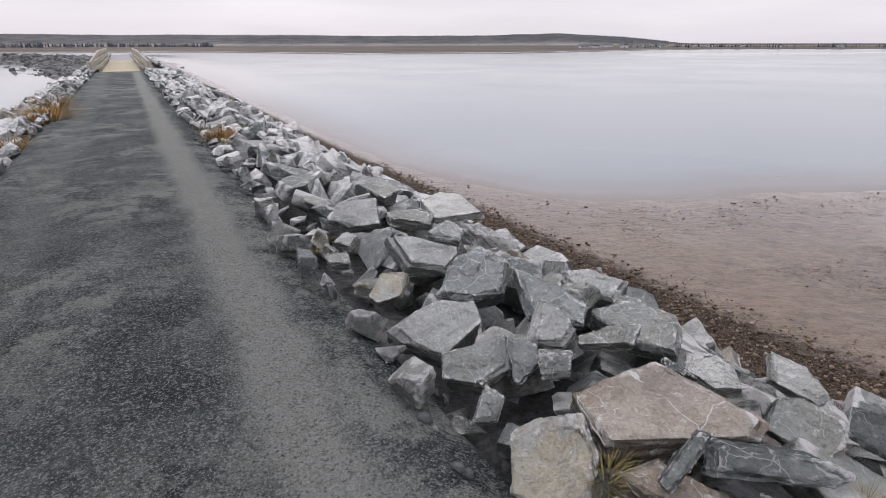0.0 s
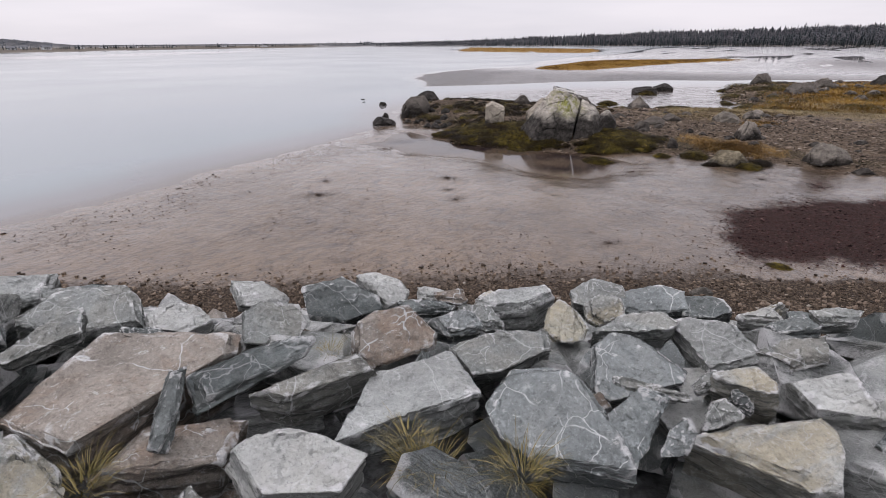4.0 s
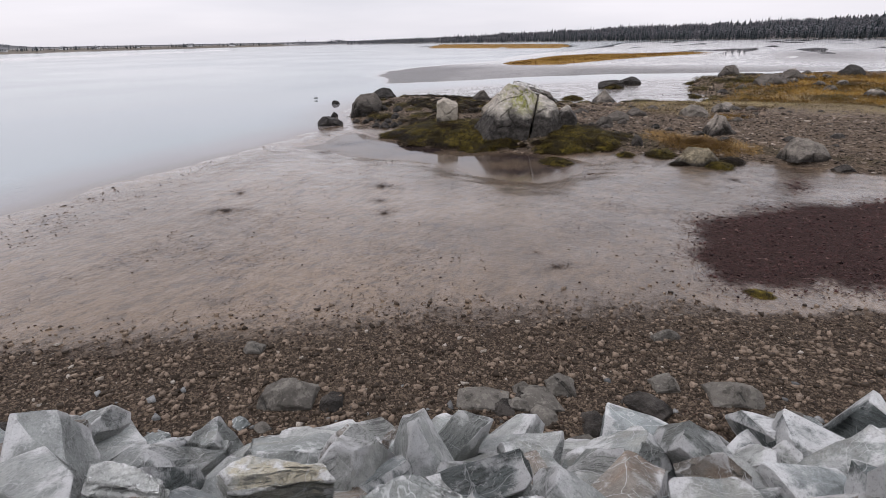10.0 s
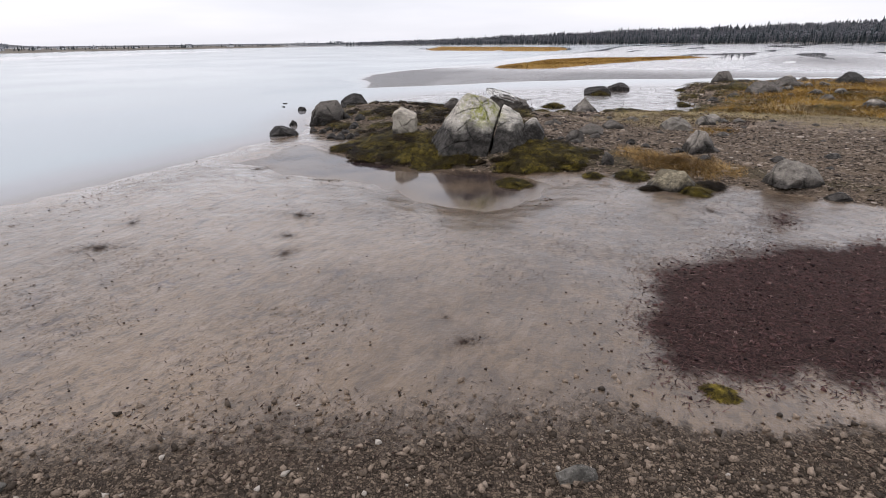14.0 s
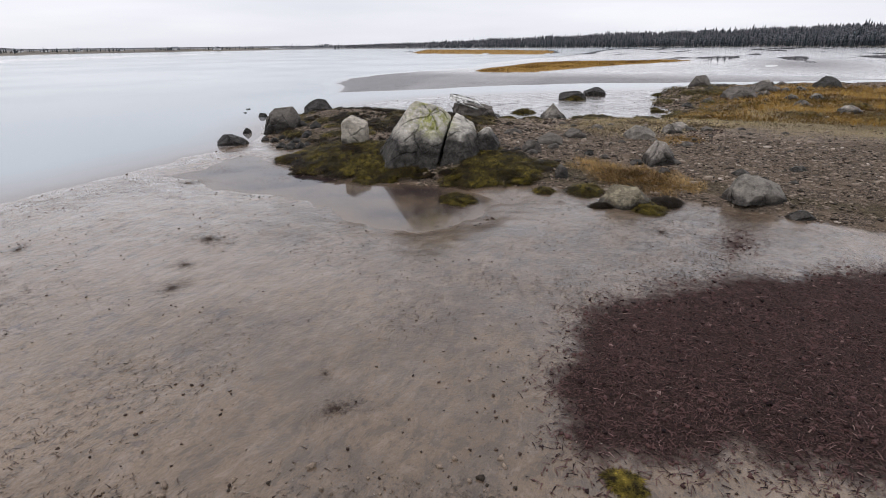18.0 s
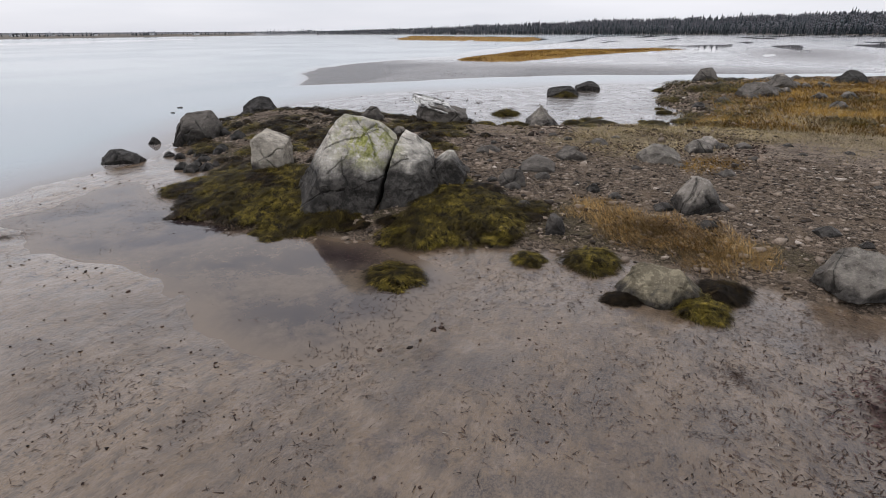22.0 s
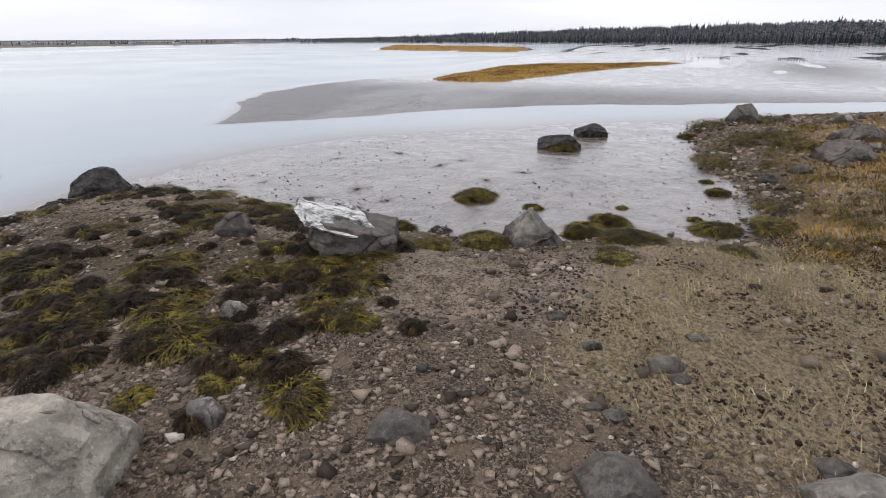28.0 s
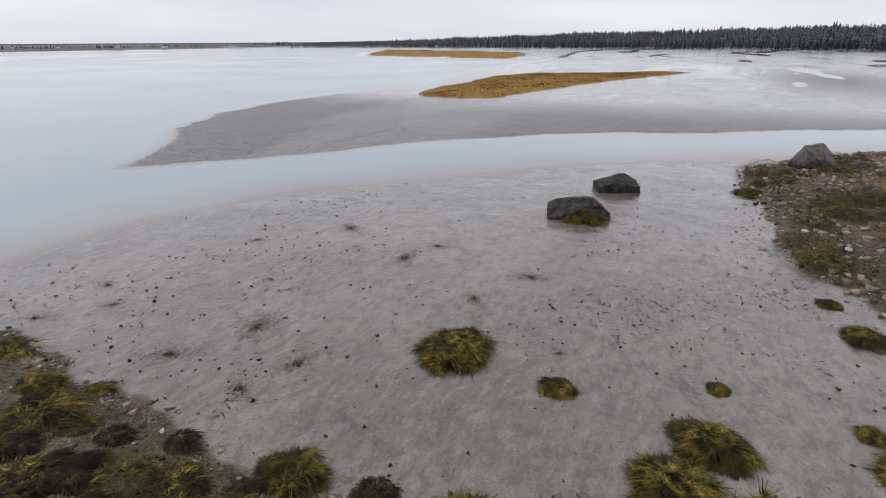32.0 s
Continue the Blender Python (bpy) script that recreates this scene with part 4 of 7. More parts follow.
def scatter(name, bases, places, sizes, yaws, tilts, material):
    """Joins many small copies of the base shapes into one object; sizes are (length, width, height) each."""
    rng = np.random.default_rng(len(places))
    pick = rng.integers(0, len(bases), len(places))
    all_co, all_tri, start = [], [], 0
    for b, (co, tri) in enumerate(bases):
        ids = np.nonzero(pick == b)[0]
        if not len(ids):
            continue
        p = co[None] * sizes[ids][:, None, :]
        ct, st = np.cos(tilts[ids])[:, None], np.sin(tilts[ids])[:, None]
        y, z = p[..., 1] * ct - p[..., 2] * st, p[..., 1] * st + p[..., 2] * ct
        cy, sy = np.cos(yaws[ids])[:, None], np.sin(yaws[ids])[:, None]
        q = np.stack([p[..., 0] * cy - y * sy, p[..., 0] * sy + y * cy, z], -1) + places[ids][:, None, :]
        all_co.append(q.reshape(-1, 3))
        all_tri.append((tri[None] + (np.arange(len(ids)) * len(co))[:, None, None] + start).reshape(-1, 3))
        start += len(ids) * len(co)
    return new(name, raw_mesh(name, np.concatenate(all_co), np.concatenate(all_tri), material))


def pebble_base(seed):
    """A flat angular shard, one unit long: a crooked polygon with a tilted top."""
    rng = random.Random(seed)
    n = rng.choice((3, 4, 4, 5))
    co, tri = [], []
    cut = rng.uniform(-0.25, 0.25)
    for ring, (z, k) in enumerate(((-0.5, 0.8), (0.42, 1.0))):
        for j in range(n):
            own = random.Random(seed * 31 + j)
            a = (j + own.uniform(-0.28, 0.28)) * math.tau / n
            q = own.uniform(0.26, 0.62)
            x, y = math.cos(a) * q * k, math.sin(a) * q * k
            co.append((x, y, z + (cut * x * 2 if ring else 0)))
    for j in range(n):
        p = (j + 1) % n
        tri += [(j, p, n + p), (j, n + p, n + j)]
    for j in range(1, n - 1):
        tri.append((n, n + j, n + j + 1))
    return np.array(co), np.array(tri)


PEBBLES = [pebble_base(900 + k) for k in range(12)]


# ---- armour stones of the causeway ----
HEROES = []


def hero(x, y, z, yaw, tilt, thick, tone, seed, sides):
    """One large stone of the seaward bank: a split block whose upper face is tilted off the level, with sides of (bearing, distance) in that face."""
    rng = random.Random(seed)
    wide = 2.1 * max(d / max(0.3, abs(math.cos(math.radians(a)))) if abs(math.cos(math.radians(a))) > 0.5 else 0 for a, d in sides)
    reach = max(wide, 2.6 * max(d for _, d in sides))
    planes = [((rng.uniform(-0.05, 0.05), rng.uniform(-0.05, 0.05), 1), 0.0)]
    for a, d in sides:
        ca, sa = math.cos(math.radians(a)), math.sin(math.radians(a))
        planes.append(((ca, sa, rng.uniform(-0.16, 0.10)), d * 1.01 + 0.004))
        if rng.random() < 0.55:
            k = rng.uniform(0.5, 1.6)
            planes.append(((ca, sa, k), (d - rng.uniform(0.008, 0.035)) / math.hypot(1, k)))
    low = thick * rng.uniform(0.9, 1.15)
    planes.append(((rng.uniform(-0.15, 0.15), rng.uniform(-0.15, 0.15), -1), low))
    bm = cut_block((reach, reach, low * 2.6), planes)
    m = (max(0.1, wide) ** 2 * thick) ** (1 / 3)
    roughen(bm, 0.008 + 0.013 * m, 2.6 / m, 4, 0.004, 1.1, seed + 40)
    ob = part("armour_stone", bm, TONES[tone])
    finish(ob.data, 24)
    ob.matrix_world = Matrix.Translation((x, y, z)) @ pose(0, 0, 0, 0, 0, yaw) @ pose(0, 0, 0, tilt)
    tagged(ob, TONE_WORDS[tone], "rock", "armour stones of the causeway")
    HEROES.append((x, y, reach * 0.5, math.radians(yaw), wide * 0.5, max(d for _, d in sides) * max(0.5, math.cos(math.radians(tilt)))))


hero(0.91, 1.78, 1.53, -24, 15, 0.22, "brown", 1, [(-141, 0.301), (-70, 0.164), (-25, 0.341), (66, 0.212), (130, 0.21)])
hero(1.18, 1.48, 1.49, -28, 55, 0.13, "dark", 2, [(-176, 0.197), (-77, 0.051), (-50, 0.136), (79, 0.099), (97, 0.053)])
hero(0.89, 1.47, 1.52, -16, 50, 0.08, "dark", 3, [(-129, 0.125), (-35, 0.032), (-26, 0.031), (81, 0.115), (150, 0.031)])
hero(1.27, 1.21, 1.53, -34, 25, 0.17, "band", 4, [(-122, 0.128), (-86, 0.05), (21, 0.167), (101, 0.049)])
hero(1.45, 0.94, 1.46, -47, 12, 0.18, "smooth", 5, [(-75, 0.107), (-70, 0.115), (16, 0.209), (105, 0.125), (155, 0.162)])
hero(0.99, 1.04, 1.45, -36, 20, 0.2, "pale", 6, [(-156, 0.144), (-104, 0.097), (-48, 0.169), (51, 0.102), (75, 0.113), (117, 0.147)])
hero(0.88, 1.47, 1.40, -23, 10, 0.16, "brown", 7, [(-109, 0.088), (-43, 0.167), (68, 0.086), (129, 0.154)])
hero(1.62, 0.48, 1.42, -69, 38, 0.3, "blue", 8, [(-141, 0.185), (-118, 0.155), (-92, 0.154), (23, 0.178), (39, 0.157), (69, 0.169), (103, 0.19), (154, 0.218)])
hero(1.71, 0.24, 1.43, -79, 45, 0.2, "blue", 9, [(-161, 0.08), (-152, 0.088), (-22, 0.062), (-16, 0.056), (85, 0.123), (141, 0.078)])
hero(1.89, -0.18, 1.42, -94, 25, 0.3, "tan", 10, [(-91, 0.108), (-62, 0.137), (8, 0.134), (53, 0.156), (125, 0.085), (130, 0.09)])
hero(1.85, 0.24, 1.50, -84, 25, 0.05, "grey", 11, [(-134, 0.083), (-93, 0.019), (-78, 0.029), (88, 0.018), (101, 0.029)])
hero(2.01, 0.34, 1.45, -81, 45, 0.25, "blue", 12, [(-168, 0.142), (-115, 0.152), (-61, 0.105), (-11, 0.183), (62, 0.125), (74, 0.112), (96, 0.125), (143, 0.147)])
hero(2.41, 0.10, 1.44, -90, 30, 0.12, "smooth", 13, [(-132, 0.098), (-56, 0.124), (-3, 0.158), (48, 0.107), (99, 0.109), (145, 0.154)])
hero(2.44, -0.18, 1.47, -98, 20, 0.13, "band", 14, [(-96, 0.081), (-46, 0.067), (17, 0.099), (123, 0.058), (149, 0.074)])
hero(2.09, -0.04, 1.50, -95, 20, 0.2, "tan", 15, [(-139, 0.107), (-87, 0.046), (-69, 0.06), (19, 0.086), (60, 0.071), (129, 0.053)])
hero(2.21, 0.68, 1.43, -71, 55, 0.2, "cream", 16, [(-129, 0.094), (-79, 0.075), (-17, 0.104), (34, 0.079), (65, 0.081), (135, 0.091), (173, 0.083)])
hero(2.37, 0.99, 1.42, -64, 5, 0.17, "smooth", 17, [(-103, 0.129), (-76, 0.083), (-49, 0.084), (31, 0.186), (107, 0.075), (141, 0.099)])
hero(2.14, 1.05, 1.40, -60, 40, 0.15, "grey", 18, [(-152, 0.084), (-126, 0.046), (-89, 0.065), (7, 0.09), (40, 0.061), (89, 0.053)])
hero(1.94, 1.06, 1.45, -56, 40, 0.15, "blue", 19, [(-139, 0.089), (-109, 0.068), (-77, 0.054), (-29, 0.103), (43, 0.089), (103, 0.049)])
hero(1.87, 0.81, 1.44, -62, 35, 0.2, "grey", 20, [(-138, 0.156), (-77, 0.088), (-62, 0.079), (7, 0.2), (98, 0.074), (114, 0.086)])
hero(1.68, 1.22, 1.46, -46, 50, 0.25, "brown", 21, [(-178, 0.157), (-140, 0.144), (-77, 0.104), (-18, 0.184), (40, 0.133), (91, 0.114), (119, 0.131)])
hero(1.93, 1.76, 1.37, -41, 55, 0.25, "dark", 22, [(-173, 0.163), (-103, 0.109), (-77, 0.11), (14, 0.188), (55, 0.113), (97, 0.115)])
hero(2.20, 1.67, 1.36, -47, 25, 0.25, "pale", 23, [(-149, 0.081), (-71, 0.135), (-14, 0.124), (25, 0.1), (62, 0.086), (97, 0.127)])
hero(1.51, 1.75, 1.44, -32, 45, 0.2, "grey", 24, [(-105, 0.094), (-34, 0.13), (6, 0.126), (69, 0.099), (114, 0.119), (172, 0.124)])
hero(1.81, 2.24, 1.33, -32, 40, 0.15, "pale", 25, [(-174, 0.111), (-107, 0.073), (-34, 0.155), (39, 0.079), (77, 0.085)])
hero(1.31, 2.15, 1.45, -22, 15, 0.1, "pale", 26, [(-128, 0.086), (-71, 0.111), (18, 0.105), (55, 0.082), (98, 0.115), (178, 0.111)])
hero(1.16, 2.93, 1.40, -13, 40, 0.2, "grey", 28, [(-78, 0.069), (-27, 0.095), (71, 0.07), (173, 0.08)])
hero(1.15, 2.14, 1.46, -18, 30, 0.05, "dark", 29, [(-173, 0.062), (-103, 0.021), (49, 0.033), (70, 0.022)])
hero(2.13, 1.35, 1.37, -53, 40, 0.1, "dark", 30, [(-126, 0.074), (-89, 0.038), (-17, 0.12), (76, 0.048), (95, 0.038)])
hero(2.40, 1.38, 1.30, -56, 40, 0.12, "brown", 31, [(-163, 0.082), (-103, 0.039), (-66, 0.056), (16, 0.071), (98, 0.037)])
hero(2.75, 0.69, 1.35, -75, 40, 0.2, "grey", 32, [(-159, 0.139), (-96, 0.081), (-72, 0.076), (25, 0.126), (78, 0.086), (126, 0.088)])
hero(2.50, 0.59, 1.40, -76, 55, 0.12, "tan", 33, [(-165, 0.081), (-101, 0.071), (-57, 0.061), (23, 0.085), (83, 0.065), (130, 0.068)])
hero(2.82, 0.43, 1.36, -82, 35, 0.2, "blue", 34, [(-159, 0.152), (-89, 0.094), (-74, 0.077), (16, 0.155), (83, 0.094), (116, 0.088)])
hero(2.88, 0.20, 1.36, -88, 30, 0.15, "dark", 35, [(-170, 0.09), (-80, 0.069), (-46, 0.08), (40, 0.093), (100, 0.068)])
hero(2.35, 0.39, 1.46, -81, 30, 0.15, "grey", 36, [(-77, 0.045), (-73, 0.04), (-31, 0.107), (55, 0.114), (110, 0.047), (137, 0.069)])
hero(1.90, 0.02, 1.44, -92, 50, 0.12, "grey", 37, [(-180, 0.039), (-56, 0.032), (-39, 0.032), (58, 0.048), (130, 0.039), (172, 0.034)])
hero(2.07, 0.08, 1.45, -90, 45, 0.1, "grey", 38, [(-135, 0.05), (-53, 0.024), (10, 0.042), (87, 0.037), (153, 0.026)])
hero(2.04, -0.03, 1.42, -94, 60, 0.1, "dark", 39, [(-158, 0.04), (-101, 0.038), (-1, 0.038), (41, 0.037), (133, 0.04)])
hero(1.73, 0.11, 1.42, -89, 50, 0.12, "blue", 40, [(-68, 0.048), (-8, 0.036), (49, 0.057), (139, 0.041), (175, 0.034)])
hero(2.19, -0.30, 1.47, -97, 20, 0.14, "pale", 41, [(-127, 0.095), (-74, 0.073), (25, 0.116), (52, 0.087), (126, 0.082)])
hero(2.04, -0.49, 1.45, -103, 45, 0.2, "blue", 42, [(-140, 0.085), (-83, 0.086), (18, 0.059), (110, 0.103), (164, 0.066)])
hero(2.75, -0.16, 1.42, -96, 25, 0.12, "dark", 43, [(-111, 0.08), (-58, 0.049), (63, 0.078), (102, 0.06), (139, 0.061)])
hero(2.87, -0.05, 1.38, -93, 20, 0.1, "pale", 44, [(-112, 0.074), (-76, 0.037), (-3, 0.07), (56, 0.066), (133, 0.038)])
hero(3.08, -0.34, 1.38, -100, 25, 0.12, "grey", 45, [(-127, 0.076), (-65, 0.045), (-6, 0.082), (93, 0.052), (125, 0.049)])
hero(2.54, 1.57, 1.20, -38, 10, 0.15, "pale", 46, [(-143, 0.069), (-120, 0.046), (-104, 0.069), (32, 0.08), (52, 0.046), (83, 0.079)])
hero(2.43, 1.49, 1.20, -36, 50, 0.12, "grey", 47, [(-173, 0.076), (-104, 0.036), (6, 0.076), (77, 0.036)])
hero(2.82, 1.28, 1.15, -50, 10, 0.14, "tan", 48, [(-146, 0.119), (-93, 0.045), (37, 0.128), (72, 0.046), (124, 0.117)])
hero(3.23, -0.06, 1.24, -95, 30, 0.12, "tan", 49, [(-99, 0.076), (-29, 0.038), (104, 0.071), (135, 0.033)])
hero(3.37, -0.25, 1.22, -100, 30, 0.15, "dark", 50, [(-149, 0.114), (-57, 0.046), (11, 0.136), (110, 0.045)])
hero(0.42, 1.55, 1.44, -11, 45, 0.3, "tan", 51, [(-176, 0.157), (-104, 0.162), (-31, 0.172), (-9, 0.152), (23, 0.164), (99, 0.165), (125, 0.169)])
hero(0.21, 1.94, 1.40, -3, 50, 0.12, "grey", 52, [(-85, 0.062), (-20, 0.05), (58, 0.066), (161, 0.043)])
hero(0.56, 1.26, 1.38, -18, 45, 0.2, "grey", 53, [(-90, 0.089), (-6, 0.074), (32, 0.079), (125, 0.091), (177, 0.07)])
hero(0.74, 1.24, 1.36, -25, 45, 0.1, "grey", 54, [(-123, 0.05), (-61, 0.031), (22, 0.055), (121, 0.027)])
hero(0.76, 1.14, 1.36, -27, 45, 0.1, "blue", 55, [(-152, 0.048), (-90, 0.03), (10, 0.044), (106, 0.029)])
hero(-0.02, 2.64, 1.42, 3, 35, 0.2, "smooth", 56, [(-132, 0.209), (-113, 0.167), (-47, 0.157), (15, 0.243), (90, 0.149), (125, 0.152)])
hero(0.18, 2.25, 1.43, -2, 45, 0.2, "grey", 57, [(-178, 0.176), (-100, 0.11), (-52, 0.116), (8, 0.157), (109, 0.088)])
hero(0.41, 2.28, 1.42, -7, 50, 0.15, "blue", 58, [(-169, 0.061), (-42, 0.081), (11, 0.081), (79, 0.094)])
hero(0.59, 2.49, 1.50, -10, 45, 0.15, "smooth", 59, [(-126, 0.137), (-87, 0.103), (-36, 0.115), (45, 0.095), (77, 0.127), (166, 0.091)])
hero(0.56, 2.20, 1.45, -11, 55, 0.15, "grey", 60, [(-171, 0.073), (-79, 0.073), (-3, 0.073), (97, 0.068)])
hero(0.64, 2.80, 1.51, -11, 35, 0.15, "blue", 61, [(-160, 0.136), (-100, 0.128), (-94, 0.139), (-7, 0.209), (60, 0.099), (71, 0.122)])
hero(0.21, 3.15, 1.50, -2, 40, 0.25, "blue", 62, [(-94, 0.167), (-73, 0.16), (-11, 0.201), (65, 0.203), (121, 0.159), (160, 0.189)])
hero(-0.13, 3.61, 1.50, 3, 30, 0.15, "smooth", 63, [(-149, 0.157), (-101, 0.143), (-41, 0.209), (5, 0.239), (74, 0.114), (86, 0.139)])
hero(0.07, 4.85, 1.48, 0, 5, 0.12, "pale", 64, [(-163, 0.222), (-71, 0.279), (-66, 0.289), (23, 0.223), (61, 0.274), (142, 0.295)])
hero(0.05, 4.10, 1.48, 1, 30, 0.12, "smooth", 65, [(-104, 0.079), (-15, 0.118), (51, 0.101), (131, 0.09)])
hero(-0.27, 4.54, 1.48, 5, 20, 0.12, "grey", 66, [(-152, 0.184), (-108, 0.084), (-15, 0.182), (63, 0.105), (107, 0.116)])
hero(-0.79, 4.69, 1.46, 11, 35, 0.2, "smooth", 67, [(-114, 0.165), (-87, 0.165), (2, 0.204), (95, 0.154), (147, 0.211)])
hero(-0.68, 5.49, 1.50, 8, 30, 0.2, "grey", 68, [(-130, 0.111), (-47, 0.185), (40, 0.121), (118, 0.162)])
hero(-0.36, 3.22, 1.39, 8, 40, 0.15, "tan", 69, [(-133, 0.138), (-74, 0.09), (-20, 0.097), (88, 0.099), (152, 0.089)])
hero(-0.83, 4.21, 1.38, 12, 30, 0.12, "pale", 70, [(-113, 0.066), (-28, 0.075), (41, 0.082), (127, 0.061)])
hero(-0.81, 3.81, 1.36, 13, 30, 0.1, "grey", 71, [(-156, 0.08), (-96, 0.048), (1, 0.087), (87, 0.045)])
hero(1.15, 2.65, 1.42, -21, 30, 0.15, "grey", 73, [(-121, 0.13), (-98, 0.132), (-7, 0.219), (28, 0.196), (78, 0.131), (117, 0.173)])
hero(1.01, 3.15, 1.45, -15, 30, 0.15, "smooth", 74, [(-148, 0.168), (-97, 0.1), (-27, 0.162), (74, 0.113), (106, 0.106)])
hero(0.91, 2.47, 1.45, -17, 30, 0.1, "grey", 75, [(-110, 0.123), (-78, 0.049), (-18, 0.122), (103, 0.057), (120, 0.053)])


def covered(x, y, grow=0.02):
    """Whether a large stone already lies there."""
    for hx, hy, _, a, hl, hw in HEROES:
        dx, dy = x - hx, y - hy
        p, q = dx * math.cos(a) + dy * math.sin(a), -dx * math.sin(a) + dy * math.cos(a)
        if (p / (hl + grow)) ** 2 + (q / (hw + grow)) ** 2 < 0.8:
            return True
    return False


def build_armour():
    """The bank's other stones: each near one a part, the far ones joined."""
    rng = random.Random(5)
    bank = tagged(new("rock_bank"), "sloping bank of loose grey quarried slate stones", "rock bank", kind="structure")
    tones = ["grey", "blue", "smooth", "grey", "dark", "pale", "grey", "blue", "brown", "smooth"]
    bases = []
    for k in range(20):
        bm = stone_bm((1.0, rng.uniform(0.55, 0.85), rng.uniform(0.32, 0.55)), 300 + k, 2, 7, 0.04)
        me = bpy.data.meshes.new("stone")
        bm.to_mesh(me)
        bm.free()
        finish(me)
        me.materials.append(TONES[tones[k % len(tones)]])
        bases.append(me)
    near, far = [], []
    for side in (1, -1):
        s = -11.0
        while s < 100:
            step = 0.30 if s < 14 else 0.46
            row = 0.0
            while row < 5.0:
                u0 = 1.0 + row if side > 0 else -1.85 - row * 0.9
                uu, ss = u0 + rng.uniform(-0.12, 0.12), s + rng.uniform(-0.15, 0.15)
                size = rng.uniform(0.26, 0.62) if row > 0.35 else rng.uniform(0.16, 0.34)
                if s >= 14 or (side > 0 and uu > 2.9):
                    size *= 1.25
                z = float(bank_profile(np.array([uu]))[0])
                row += step * (0.95 if size < 0.5 else 1.2)
                if 38.0 < s < 61.5 or (side < 0 and s < 3) or z < -0.78:
                    continue
                p = bank_point(uu, ss, z)
                slope = math.degrees(math.atan2(float(bank_profile(np.array([uu + 0.2]))[0]) - z, 0.2))
                lift = size * 0.12 + (0.26 if 1.3 < abs(u0) < 2.6 else 0.2)
                if side > 0 and -2.0 < s < 6 and uu < 3.0:
                    if covered(p.x, p.y):
                        size *= 0.7
                        lift -= 0.16
                    lift -= 0.06
                    if uu < 1.6:
                        size *= 0.7 if s < 1.2 else 0.8
                        lift -= 0.06 if s < 1.2 else 0.04
                rot = pose(0, 0, 0, 0, 0, math.degrees(math.atan2(ACROSS.y, ACROSS.x))) @ pose(0, 0, 0, 0, -slope * 0.8, 0) @ pose(
                    0, 0, 0, rng.gauss(0, 24), rng.gauss(0, 24), rng.uniform(0, 360))
                m = Matrix.Translation(p + Vector((0, 0, lift))) @ rot @ Matrix.Diagonal((size, size * rng.uniform(0.8, 1.15), size * rng.uniform(0.8, 1.3), 1))
                (near if side > 0 and -3.2 < s < 6.0 else far).append((rng.randrange(20), m))
            s += step
    near.sort(key=lambda a: abs(a[1].translation.dot(ALONG) - 1.0))
    far += near[300:]
    for k, m in near[:300]:
        ob = new("stone", bases[k])
        ob.parent = bank
        ob.matrix_world = m
    lumps = []
    for k in range(20):
        bm = stone_bm((1.0, 0.7, 0.45), 500 + k, 1, 7, 0.04)
        lumps.append(bm_arrays(bm))
    for tone_no, tone in enumerate(("grey", "blue", "smooth", "dark", "pale")):
        mine = [a for n, a in enumerate(far) if (n * 7 + a[0]) % 5 == tone_no]
        cos, tris, start = [], [], 0
        for k, m in mine:
            co, tri = lumps[k]
            mm = np.array(m)
            cos.append(co @ mm[:3, :3].T + mm[:3, 3])
            tris.append(tri + start)
            start += len(co)
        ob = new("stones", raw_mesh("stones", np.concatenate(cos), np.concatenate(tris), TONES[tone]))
        ob.parent = bank
        tagged(ob, kind="stuff")


build_armour()


# ---- boulders and rocks of the shore ----
VIEW_RIGHT, VIEW_AWAY = Vector((0.46, -0.888, 0)), Vector((0.888, 0.46, 0))


def shore_rock(name, x, y, width, height, depth, material, seed, label, yaw=-62.6, sink=0.12, rounds=3, peak=0.0, cuts=8, category="rock", group=""):
    """A weathered rock lying in the shore; width runs across the seaward view."""
    rng = random.Random(seed)
    planes = []
    for k in range(cuts):
        a = (k + rng.uniform(-0.3, 0.3)) * math.tau / cuts
        n = Vector((math.cos(a) / width, math.sin(a) / depth, rng.uniform(0.25, 0.85 + peak) / height))
        planes.append((n, rng.uniform(0.36, 0.48) / n.length))
    planes.append((Vector((rng.uniform(-0.3, 0.3), rng.uniform(-0.3, 0.3), 1)), height * 0.42))
    bm = cut_block((width * 0.93, depth * 0.93, height), planes)
    m = (width * height * depth) ** (1 / 3)
    roughen(bm, m * 0.045, 2.0 / m, rounds, m * 0.022, 0.35, seed)
    ob = part(name, bm, material)
    finish(ob.data, 26)
    z = ground_at(x, y)
    ob.matrix_world = Matrix.Translation((x, y, z + height * (0.5 - sink))) @ pose(0, 0, 0, 0, 0, yaw + rng.uniform(-12, 12))
    return tagged(ob, label, category, group)


def hewn(middle, facets):
    """Cutting planes from facets of (normal, a point on it), for a block about that middle."""
    return [(n, Vector(n).normalized().dot(Vector(p) - Vector(middle))) for n, p in facets]


